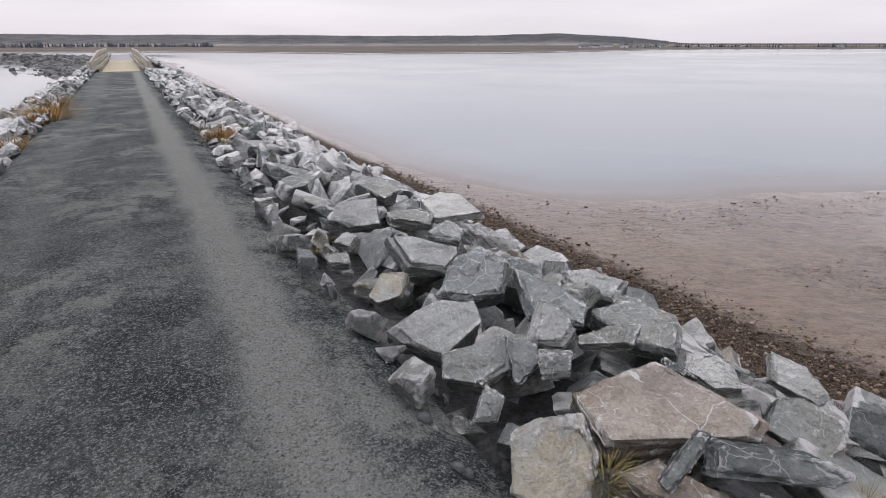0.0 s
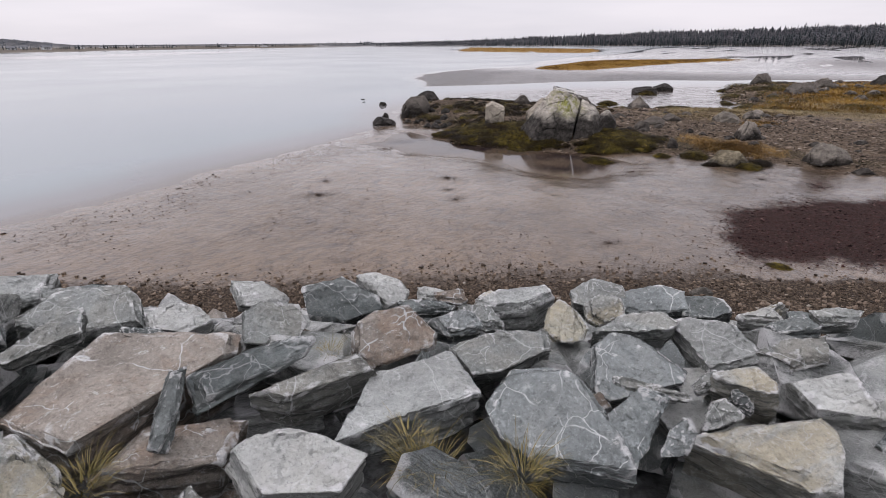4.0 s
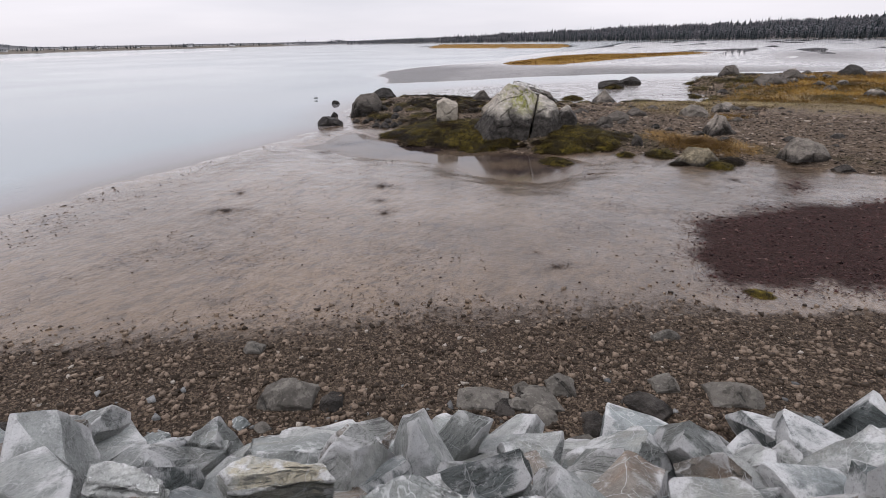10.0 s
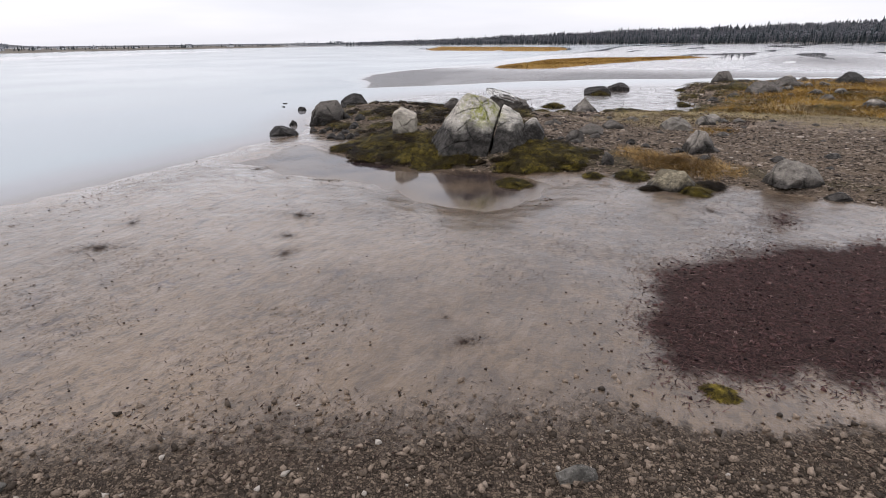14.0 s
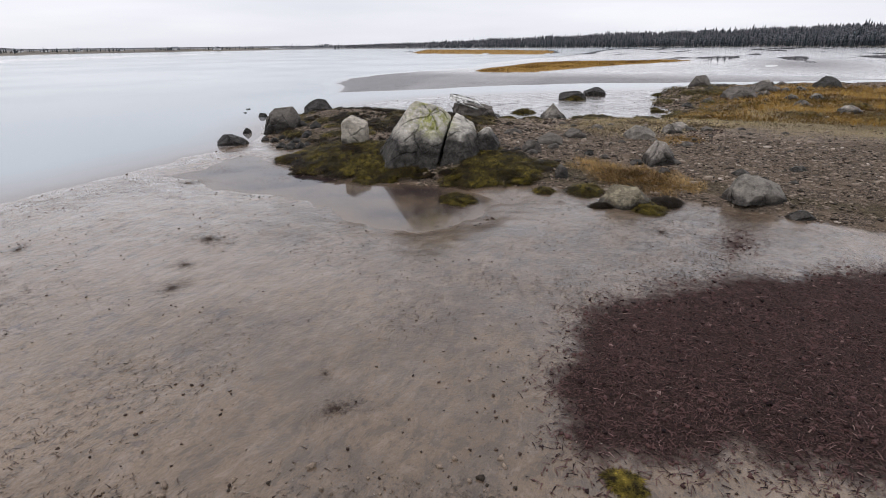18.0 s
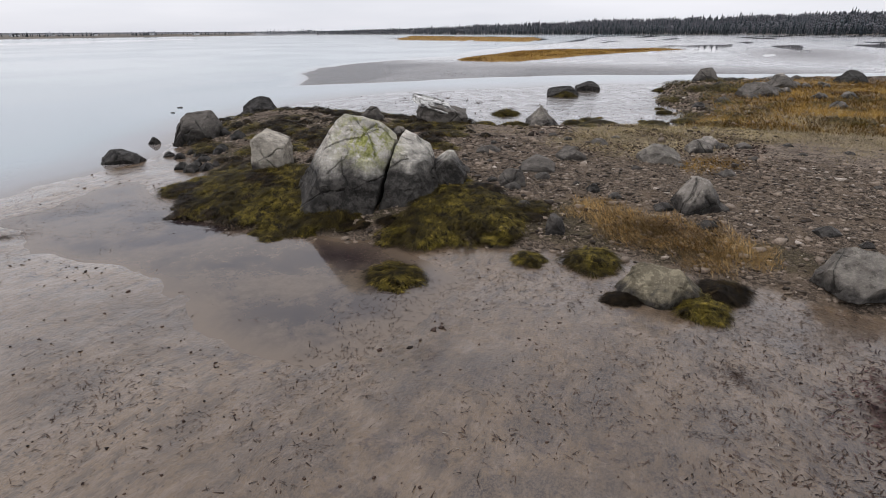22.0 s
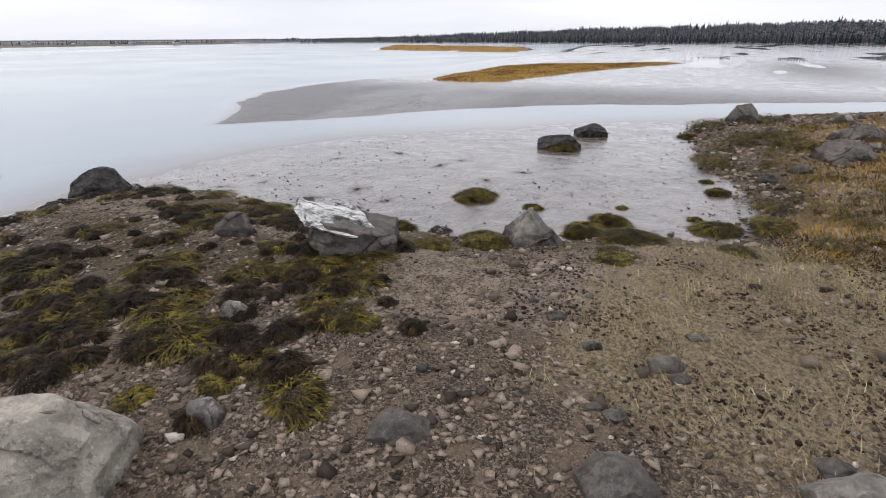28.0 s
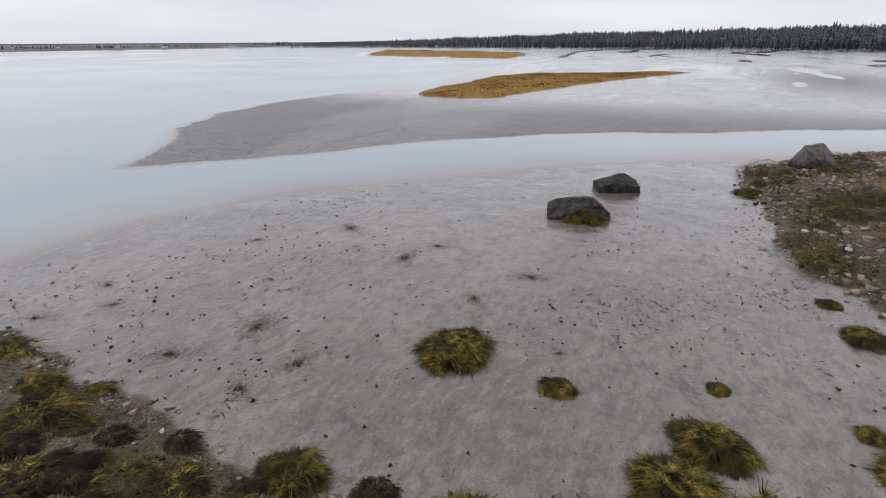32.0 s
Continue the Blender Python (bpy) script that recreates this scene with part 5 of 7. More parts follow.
def shaped_rock(name, x, y, size, facets, material, seed, label, yaw=-62.6, rel=0.03, sink=0.0):
    """A rock of a plain form of its own: a block about its middle, cut by facets given from its foot."""
    middle = (0, 0, size[2] / 2)
    bm = cut_block(size, hewn(middle, facets))
    m = (size[0] * size[1] * size[2]) ** (1 / 3)
    roughen(bm, m * rel, 2.0 / m, 4, m * 0.03, 0.35, seed)
    ob = part(name, bm, material)
    finish(ob.data, 26)
    ob.matrix_world = Matrix.Translation((x, y, ground_at(x, y) - sink + size[2] / 2)) @ pose(0, 0, 0, 0, 0, yaw)
    return tagged(ob, label, "rock")


def big_boulder():
    """The split boulder: two great pieces with a crack between, blocks leaning on it."""
    base = Vector((16.35, 6.05, -0.42))
    m = Matrix.Translation(base) @ pose(0, 0, 0, 0, 0, -62.6)
    thing = empty("split_boulder", m, "big pale split boulder with yellow lichen and dark tide line", "boulder")

    def piece(name, at, size, facets, seed, label=""):
        bm = cut_block(size, hewn(at, facets))
        roughen(bm, 0.034, 2.4, 5, 0.02, 0.35, seed)
        for v in bm.verts:
            v.co += Vector(at)
        ob = part(name, bm, M_BOULDER, thing, label)
        finish(ob.data, 28)
        return ob

    piece("main_block", (-0.35, 0.2, 0.6), (2.4, 2.4, 2.4), [
        ((-0.10, -0.80, 0.58), (-0.30, -0.35, 0.75)), ((-0.05, -0.97, 0.20), (-0.30, -0.52, 0.30)), ((-0.80, -0.35, 0.48), (-0.75, -0.10, 0.85)),
        ((-0.95, -0.20, 0.20), (-1.20, 0.0, 0.40)), ((0.55, -0.65, 0.52), (0.18, -0.18, 0.90)), ((0.25, 0.10, 0.96), (-0.10, 0.30, 1.55)),
        ((0.97, -0.10, -0.22), (0.33, 0.0, 0.60)), ((0.10, 0.90, 0.40), (0.0, 1.0, 0.80)), ((0.60, 0.40, 0.70), (0.30, 0.80, 1.20)),
        ((-0.55, -0.70, 0.45), (-0.80, -0.35, 0.55)), ((-0.6, 0.5, 0.6), (-0.7, 0.6, 1.0))], 3)
    piece("right_block", (0.72, 0.20, 0.40), (1.3, 1.8, 1.8), [
        ((-0.97, 0.10, 0.22), (0.375, 0.0, 0.60)), ((0.45, -0.25, 0.86), (0.60, 0.10, 1.08)), ((-0.05, -0.85, 0.50), (0.70, -0.28, 0.65)),
        ((0.0, -0.97, 0.20), (0.70, -0.42, 0.30)), ((0.70, -0.60, 0.35), (1.0, -0.10, 0.60)), ((0.95, 0.0, 0.25), (1.20, 0.20, 0.50)), ((0.2, 0.95, 0.2), (0.7, 0.95, 0.5))], 5)
    piece("leaning_slab", (1.42, 0.35, 0.40), (0.58, 0.5, 1.1), [
        ((0.75, -0.20, 0.55), (1.58, 0.35, 0.72)), ((-0.60, -0.20, 0.75), (1.32, 0.35, 0.84)), ((0.10, -0.90, 0.25), (1.42, 0.15, 0.4)), ((0.95, -0.3, -0.12), (1.68, 0.35, 0.4))], 11, "narrow dark slab leaning on the boulder")
    return thing


big_boulder()
shaped_rock("shore_rock", 17.0, 8.85, (0.66, 0.70, 0.98), [((0.42, -0.15, 0.90), (0.0, 0.0, 0.86)), ((-0.5, -0.1, 0.85), (-0.25, 0.0, 0.84)), ((-0.95, 0.0, 0.22), (-0.42, 0.0, 0.4)),
            ((0.95, -0.1, 0.15), (0.42, 0.0, 0.4)), ((-0.1, -0.95, 0.22), (0.0, -0.36, 0.4)), ((0.6, -0.7, 0.25), (0.32, -0.28, 0.5)), ((0.0, 0.9, 0.3), (0.0, 0.38, 0.5))], M_PALE_ROCK, 91,
            "pale upright block half covered by rockweed beside the boulder", sink=0.15)
shore_rock("shore_rock", 18.19, 7.50, 1.30, 0.95, 1.0, M_PALE_ROCK, 92, "pale rounded rock standing behind the boulder", sink=0.14, rounds=4)
shore_rock("shore_rock", 17.75, 5.75, 0.60, 0.50, 0.5, M_DARK_ROCK, 93, "dark squared block beside the boulder")

WET, DRY = "dark wet shore rock at the water's edge", "pale weathered rock lying on the shingle spur"
shore_rock("shore_rock", 19.3, 13.95, 1.28, 0.96, 1.1, M_DARK_ROCK, 63, "large dark rounded rock at the tip of the spur")
shore_rock("shore_rock", 24.5, 17.0, 1.40, 0.80, 1.0, M_BLACK_ROCK, 22, "black weedy rock standing in the shallows")
shore_rock("shore_rock", 16.9, 13.8, 1.00, 0.38, 0.6, M_BLACK_ROCK, 23, "low flat black rock awash in the shallows")


def striped_rock():
    thing = empty("striped_rock", Matrix.Translation((23.25, 8.40, ground_at(23.25, 8.40) - 0.08)) @ pose(0, 0, 0, 0, 0, -62.6), "layered rock, white slab over a dark base, among rockweed", "rock")
    for name, at, size, mat, seed, tilt, planes in (
            ("base_slab", (0.08, 0.10, 0.26), (1.50, 1.2, 1.1), M_DARK_ROCK, 24, 0, [((0.30, -0.10, 0.95), 0.34), ((-0.85, -0.1, 0.35), 0.66), ((0.1, -0.95, 0.18), 0.50), ((0.9, -0.2, 0.2), 0.78), ((0.6, -0.75, 0.2), 0.70), ((-0.6, -0.7, 0.2), 0.66), ((0.0, 0.9, 0.4), 0.55)]),
            ("white_slab", (-0.14, 0.08, 0.66), (1.30, 1.00, 0.17), M_WHITE_ROCK, 26, 15, [((-0.8, -0.4, 0.5), 0.48), ((0.7, -0.6, 0.4), 0.52), ((0.8, 0.5, 0.3), 0.46), ((0.1, -0.9, 0.5), 0.44), ((-0.5, 0.8, 0.4), 0.50), ((0.1, -0.2, 1), 0.07)])):
        bm = cut_block(size, planes)
        roughen(bm, 0.05, 2.4, 4, 0.02, 1.1, seed)
        ob = part(name, bm, mat, thing)
        finish(ob.data, 26)
        ob.matrix_local = Matrix.Translation(at) @ pose(0, 0, 0, 6 if tilt else 0, tilt, 4)


striped_rock()
shaped_rock("dome_rock", 25.62, 6.0, (1.15, 1.1, 0.85), [((-0.75, -0.25, 0.55), (-0.28, 0.0, 0.50)), ((-0.1, -0.80, 0.60), (-0.15, -0.20, 0.55)), ((0.62, -0.45, 0.64), (0.15, -0.1, 0.52)), ((0.70, 0.3, 0.62), (0.20, 0.1, 0.50)),
            ((-0.2, 0.8, 0.55), (-0.1, 0.25, 0.5)), ((-0.9, 0.0, 0.2), (-0.5, 0.0, 0.2)), ((0.95, 0.0, 0.15), (0.54, 0.0, 0.2)), ((0.1, -0.95, 0.2), (0.0, -0.46, 0.2)), ((0.0, 0.1, 1), (-0.18, 0.0, 0.76))], M_SPUR_ROCK, 25,
            "pointed grey-brown rock with rockweed round its foot", rel=0.04, sink=0.08)
shore_rock("shore_rock", 35.0, 8.05, 1.60, 0.55, 1.0, M_BLACK_ROCK, 26, "low weed-covered rock on the wet mud")
shore_rock("shore_rock", 37.9, 7.6, 1.25, 0.70, 0.9, M_BLACK_ROCK, 27, "small pointed rock on the wet mud", peak=0.6)
shore_rock("shore_rock", 42.2, 2.35, 1.30, 0.85, 1.0, M_DARK_ROCK, 28, "grey boulder on the far weedy bank")
shore_rock("shore_rock", 34.9, 0.0, 1.65, 0.65, 1.1, M_DARK_ROCK, 29, "broad low rock on the weedy bank")
shore_rock("shore_rock", 38.4, -0.95, 1.40, 0.65, 1.0, M_DARK_ROCK, 30, "grey rock on the weedy bank")
shore_rock("shore_rock", 42.5, -1.05, 0.90, 0.50, 0.7, M_SHORE_ROCK, 31, DRY)
shore_rock("shore_rock", 42.0, -4.1, 1.40, 0.75, 1.0, M_BLACK_ROCK, 32, "black boulder at the edge of the bank")
shore_rock("shore_rock", 17.95, 1.05, 0.64, 0.60, 0.52, M_SHORE_ROCK, 33, "two-toned angular rock beside dry grass", peak=0.2)
shore_rock("shore_rock", 20.6, 1.95, 0.85, 0.42, 0.6, M_SPUR_ROCK, 34, "ridged pale-topped rock on the gravel")
shore_rock("shore_rock", 22.4, 1.15, 0.55, 0.28, 0.4, M_SHORE_ROCK, 35, DRY)
shore_rock("shore_rock", 21.9, 1.30, 0.55, 0.30, 0.4, M_SHORE_ROCK, 36, DRY)
shore_rock("shore_rock", 17.95, 4.05, 0.48, 0.34, 0.4, M_DARK_ROCK, 37, "dark squared stone on the gravel spur")
shore_rock("shore_rock", 18.95, 3.9, 0.70, 0.34, 0.5, M_DARK_ROCK, 38, "dark flat slab on the gravel spur")
shore_rock("shore_rock", 19.9, 5.35, 0.55, 0.18, 0.4, M_DARK_ROCK, 39, "thin dark slab lying on the gravel")
shore_rock("shore_rock", 20.1, 3.6, 0.60, 0.28, 0.45, M_DARK_ROCK, 40, "dark slab on the gravel spur")
shore_rock("shore_rock", 18.15, 2.65, 0.23, 0.14, 0.2, M_SHORE_ROCK, 41, "small flat stone on the gravel")
shore_rock("shore_rock", 16.5, 2.8, 0.30, 0.28, 0.3, M_DARK_ROCK, 42, "small dark stone at the edge of the spur")
shore_rock("shore_rock", 18.2, 5.15, 0.30, 0.16, 0.25, M_DARK_ROCK, 43, "small dark stone on the gravel")
shore_rock("shore_rock", 19.25, 6.95, 0.38, 0.24, 0.3, M_SHORE_ROCK, 44, "small pale stone behind the boulder")
shore_rock("shore_rock", 23.0, 10.6, 0.72, 0.50, 0.5, M_DARK_ROCK, 45, "dark rock among rockweed")
shore_rock("shore_rock", 20.7, 8.15, 0.35, 0.28, 0.3, M_SHORE_ROCK, 46, "small pale stone among rockweed")
shaped_rock("shore_rock", 15.28, 1.12, (1.15, 0.75, 0.6), [((-0.22, -0.62, 0.75), (-0.15, -0.05, 0.42)), ((0.25, 0.65, 0.72), (-0.1, 0.02, 0.45)), ((0.75, -0.1, 0.62), (0.30, 0.0, 0.25)),
            ((-0.8, -0.2, 0.5), (-0.40, 0.0, 0.30)), ((-0.55, -0.8, 0.2), (-0.3, -0.25, 0.15)), ((0.45, -0.85, 0.25), (0.25, -0.22, 0.12)), ((-0.5, 0.8, 0.3), (-0.3, 0.25, 0.2))], M_GROOVED, 47,
            "grooved ridge-backed rock ringed with rockweed", yaw=-78, rel=0.035, sink=0.08)
shore_rock("shore_rock", 16.3, -0.85, 0.95, 0.55, 0.75, M_SPUR_ROCK, 48, "broad grey rock on the edge of the spur", peak=0.2)
shore_rock("shore_rock", 15.8, -1.6, 0.45, 0.18, 0.3, M_SHORE_ROCK, 49, DRY)
shore_rock("shore_rock", 29.6, -3.7, 0.80, 0.34, 0.5, M_SHORE_ROCK, 50, DRY)
shore_rock("shore_rock", 6.95, 0.56, 0.30, 0.10, 0.12, M_SLAB, 51, "dark splinter of stone on the shingle")
shore_rock("shore_rock", 4.83, 3.99, 0.22, 0.10, 0.16, M_SLAB, 52, "pale stone on the shingle")
shore_rock("shore_rock", 5.22, 1.70, 0.46, 0.10, 0.28, M_SLAB, 53, "flat slate slab on the shingle")
shore_rock("shore_rock", 6.26, -0.08, 0.46, 0.15, 0.32, M_SLAB, 54, "flat brownish slab on the shingle")
shore_rock("shore_rock", 5.68, 1.20, 0.26, 0.17, 0.22, M_SLAB, 55, "rounded brownish stone on the shingle")
shore_rock("shore_rock", 4.46, 3.14, 0.50, 0.18, 0.36, M_SLAB, 801, "broad slate slab sunk in the shingle")
shore_rock("shore_rock", 6.14, 0.44, 0.24, 0.14, 0.20, M_SLAB, 802, "rounded pale stone on the shingle")
shore_rock("shore_rock", 5.30, 1.42, 0.20, 0.08, 0.15, M_SLAB, 803, "small pale slate slab on the shingle")
shore_rock("shore_rock", 5.50, 1.48, 0.15, 0.08, 0.12, M_SLAB, 804, "small pale stone on the shingle")
shore_rock("shore_rock", 24.1, 21.3, 0.60, 0.32, 0.4, M_BLACK_ROCK, 56, WET)
shore_rock("shore_rock", 23.0, 20.2, 0.40, 0.26, 0.3, M_BLACK_ROCK, 57, WET)
shore_rock("shore_rock", 22.3, 18.3, 0.45, 0.30, 0.3, M_BLACK_ROCK, 58, WET)
shore_rock("shore_rock", 18.7, 15.2, 0.30, 0.26, 0.25, M_DARK_ROCK, 59, WET)
shore_rock("shore_rock", 16.9, 11.3, 0.36, 0.22, 0.3, M_DARK_ROCK, 60, WET)
_rng = random.Random(71)
for _k in range(26):
    _t = _rng.random()
    _x, _y = 17.3 + 5.5 * _t + _rng.uniform(-0.8, 0.8), 11.6 + 5.2 * _t + _rng.uniform(-0.9, 0.9)
    _w = _rng.uniform(0.15, 0.42)
    shore_rock("shore_rock", _x, _y, _w, _w * 0.6, _w * 0.8, M_BLACK_ROCK, 200 + _k, WET, rounds=2)
for _k in range(34):
    _x, _y = _rng.uniform(31, 46), _rng.uniform(-3.5, 2.6)
    _w = _rng.uniform(0.25, 0.7)
    shore_rock("shore_rock", _x, _y, _w, _w * 0.5, _w * 0.8, _rng.choice([M_DARK_ROCK, M_SHORE_ROCK]), 240 + _k, "small rock on the weedy bank", rounds=1)
for _k in range(46):
    _x, _y = _rng.uniform(16.8, 23.5), _rng.uniform(-1.8, 5.6)
    _w = _rng.uniform(0.12, 0.36)
    shore_rock("shore_rock", _x, _y, _w, _w * 0.4, _w * 0.75, _rng.choice([M_DARK_ROCK, M_DARK_ROCK, M_SHORE_ROCK]), 300 + _k, "flat dark stone on the gravel spur", rounds=1)


for _k in range(54):                      # broken slabs at the foot of the armour
    _u, _s = 4.75 + abs(_rng.gauss(0, 0.42)), _rng.uniform(-8.5, 9.0)
    _p = bank_point(_u, _s)
    _w = _rng.uniform(0.12, 0.44)
    shore_rock("shore_rock", _p.x, _p.y, _w, _w * 0.26, _w * 0.75, _rng.choice([M_SLAB, M_SLAB, M_SPUR_ROCK, TONES["dark"]]), 700 + _k, "flat broken slate slab on the shingle", rounds=2, yaw=_rng.uniform(0, 360), group="slabs at the foot of the bank")


# ---- loose shingle, litter and crumbs ----
def strew(name, n, box, keep, size_lo, size_hi, material, label, category, flat=0.4, seed=1, tilt=0.35, power=4.0):
    """Strews small pieces where keep(fields, x, y) says how likely they are."""
    rng = np.random.default_rng(seed)
    x0, y0, x1, y1 = box
    px, py = rng.uniform(x0, x1, n), rng.uniform(y0, y1, n)
    f = fields(px, py)
    ok = rng.random(n) < keep(f, px, py)
    px, py, z = px[ok], py[ok], f["z"][ok]
    n = len(px)
    s = size_lo + (size_hi - size_lo) * rng.random(n) ** power
    sizes = np.stack([s, s * rng.uniform(0.55, 0.95, n), s * flat * rng.uniform(0.6, 1.3, n)], 1)
    ob = scatter(name, PEBBLES, np.stack([px, py, np.maximum(z, WL - 0.003) + sizes[:, 2] * 0.2], 1), sizes, rng.uniform(0, 6.3, n), rng.normal(0, tilt, n), material)
    return tagged(ob, label, category, kind="stuff")


strew("shingle", 190000, (-3, -6, 12, 16), lambda f, x, y: clamp01(f["pebble"] * 2.4 - 0.95) * (f["bank"] < 0.5), 0.016, 0.09, M_SHARD, "dark brown flat shingle below the rock bank", "shingle", 0.4, 2, 0.45)
strew("spur_shingle", 120000, (14, -6, 27, 18), lambda f, x, y: clamp01(f["spur"] * 1.3 - 0.3) * (1 - 0.85 * clamp01(f["straw"])) * (1 - 0.93 * f["silt"]) * (1 - 0.5 * clamp01(f["weed"])), 0.02, 0.14, M_SPUR_SHARD, "grey-brown slaty gravel of the spur", "gravel", 0.2, 3, 0.3)
strew("spur_slabs", 5200, (15, -6, 27, 18), lambda f, x, y: clamp01(f["spur"] * 1.3 - 0.3) * (1 - 0.9 * clamp01(f["straw"])) * (1 - 0.75 * f["silt"]) * clamp01(0.5 + 1.2 * fbm(x * 0.8, y * 0.8, 4, 91)), 0.07, 0.26, M_SPUR_SHARD, "broken slate pieces lying on the spur", "gravel", 0.28, 33, 0.35, 3.0)
strew("silt_stones", 800, (20.5, 0, 27, 10), lambda f, x, y: f["silt"] * clamp01(0.35 + 1.4 * fbm(x * 0.6, y * 0.6, 4, 93)), 0.05, 0.24, M_SPUR_SHARD, "stones half sunk in the silt", "gravel", 0.4, 34, 0.3, 3.0)
strew("silt_clods", 60000, (20.5, 0, 28, 10), lambda f, x, y: np.maximum(f["silt"], 0.4 * (f["spur"] > 0.3)) * clamp01(0.25 + 1.3 * fbm(x * 1.2, y * 1.2, 4, 95)), 0.012, 0.075, M_CRUMB, "dark clods and weed scraps on the silt", "debris", 0.45, 35)
strew("slate_chips", 2600, (0, -6, 9, 12), lambda f, x, y: clamp01(1.2 - (x * ACROSS.x + y * ACROSS.y - 4.7) / 0.9) * (f["bank"] < 0.5), 0.035, 0.15, M_ARM, "pale slate chips at the foot of the rock bank", "gravel", 0.35, 36, 0.4, 3.0)
strew("tide_scraps", 16000, (-2, 3, 16, 19), lambda f, x, y: clamp01(1 - np.abs(f["z"] - WL - 0.022) / 0.03) * (f["spur"] < 0.3) * clamp01(0.1 + 1.5 * fbm(x * 0.7, y * 0.7, 4, 97)), 0.012, 0.10, M_CRUMB, "dark scraps of weed and stone along the water's edge", "debris", 0.25, 37, 0.3, 5.0)
strew("far_spur_shingle", 26000, (27, -12, 48, 5), lambda f, x, y: clamp01(f["spur"]) * (1 - 0.9 * clamp01(f["straw"])), 0.04, 0.24, M_SPUR_SHARD, "grey gravel of the far weedy bank", "gravel", 0.4, 4)
strew("mud_crumbs", 130000, (0, -3, 16, 16), lambda f, x, y: np.maximum(clamp01((f["z"] - WL) * 30), 0.6 * clamp01(f["pond"] * 4 - 0.6)) * (f["bank"] < 0.5) * (f["spur"] < 0.4) * clamp01(0.10 + 0.45 * clamp01(f["pebble"] * 1.6 - 0.2) + 0.5 * fbm(x * 0.9, y * 0.9, 4, 77) + 0.5 * clamp01(1 - np.abs(f["z"] - WL - 0.035) / 0.03)), 0.007, 0.042,
      M_CRUMB, "dark crumbs of weed and stone on the mud", "debris", 0.35, 5, 0.35, 7.0)
strew("far_mud_crumbs", 22000, (24, 2, 46, 20), lambda f, x, y: clamp01((f["z"] - WL) * 30) * (f["spur"] < 0.4) * clamp01(0.25 + 0.9 * fbm(x * 0.7, y * 0.7, 4, 79)), 0.015, 0.08, M_CRUMB, "dark crumbs of weed on the far mud", "debris", 0.3, 6)
strew("drift_litter", 26000, (7.5, -6, 16, 1.5), lambda f, x, y: clamp01(f["drift"] * 1.6 - 0.5), 0.018, 0.075, M_DRIFT, "dark red-brown bed of weed litter", "seaweed", 0.3, 7, 0.5)
strew("verge_grit", 36000, (-9, 0, 3, 14), lambda f, x, y: (f["bank"] > 0.5) * clamp01(1 - np.abs(x * ACROSS.x + y * ACROSS.y - 1.0) / 0.40), 0.015, 0.12, M_GRIT, "loose slate chips along the track's edge", "gravel", 0.5, 8)


def wisps(name, n, box, keep, lo, hi, width, material, label, seed):
    """Thin fibres lying flat on the ground."""
    rng = np.random.default_rng(seed)
    x0, y0, x1, y1 = box
    px, py = rng.uniform(x0, x1, n), rng.uniform(y0, y1, n)
    f = fields(px, py)
    ok = rng.random(n) < keep(f, px, py)
    px, py, z = px[ok], py[ok], f["z"][ok]
    n = len(px)
    a = rng.uniform(0, 6.283, n)
    ways = np.stack([np.cos(a), np.sin(a), rng.uniform(-0.02, 0.22, n)], 1)
    co, quads = ribbons(np.stack([px, py, np.maximum(z, WL) + 0.004], 1), ways, rng.uniform(lo, hi, n), np.full(n, width) * rng.uniform(0.5, 1.5, n), 0.18, 2)
    return tagged(new(name, raw_mesh(name, co, quads, material)), label, "seaweed", kind="stuff")


def bare_mud(f):
    return np.maximum(clamp01((f["z"] - WL) * 40), clamp01(f["pond"] * 4 - 0.6)) * (f["bank"] < 0.5) * (f["spur"] < 0.4)


wisps("weed_wisps", 110000, (3, -3, 17, 14), lambda f, x, y: bare_mud(f) * clamp01(0.06 + 1.3 * fbm(x * 0.8, y * 0.8, 5, 81) + 0.25 * clamp01((x - 9) / 6) + 0.8 * clamp01(1.2 - np.hypot((x - 13.8) / 2.6, (y - 0.3) / 2.0))), 0.015, 0.08, 0.0034, M_CRUMB, "dark wisps of weed stranded on the mud", 1)
wisps("far_weed_wisps", 16000, (24, 2, 46, 19), lambda f, x, y: bare_mud(f) * clamp01(-0.15 + 1.5 * fbm(x * 0.5, y * 0.5, 5, 83)), 0.03, 0.15, 0.010, M_CRUMB, "dark wisps of weed on the far mud", 2)
wisps("drift_fibres", 90000, (7.0, -6, 16.5, 2.2), lambda f, x, y: clamp01(f["drift"] * 1.5 - 0.30), 0.03, 0.10, 0.0045, M_DRIFT, "dark red-brown fibres of drifted weed", 3)


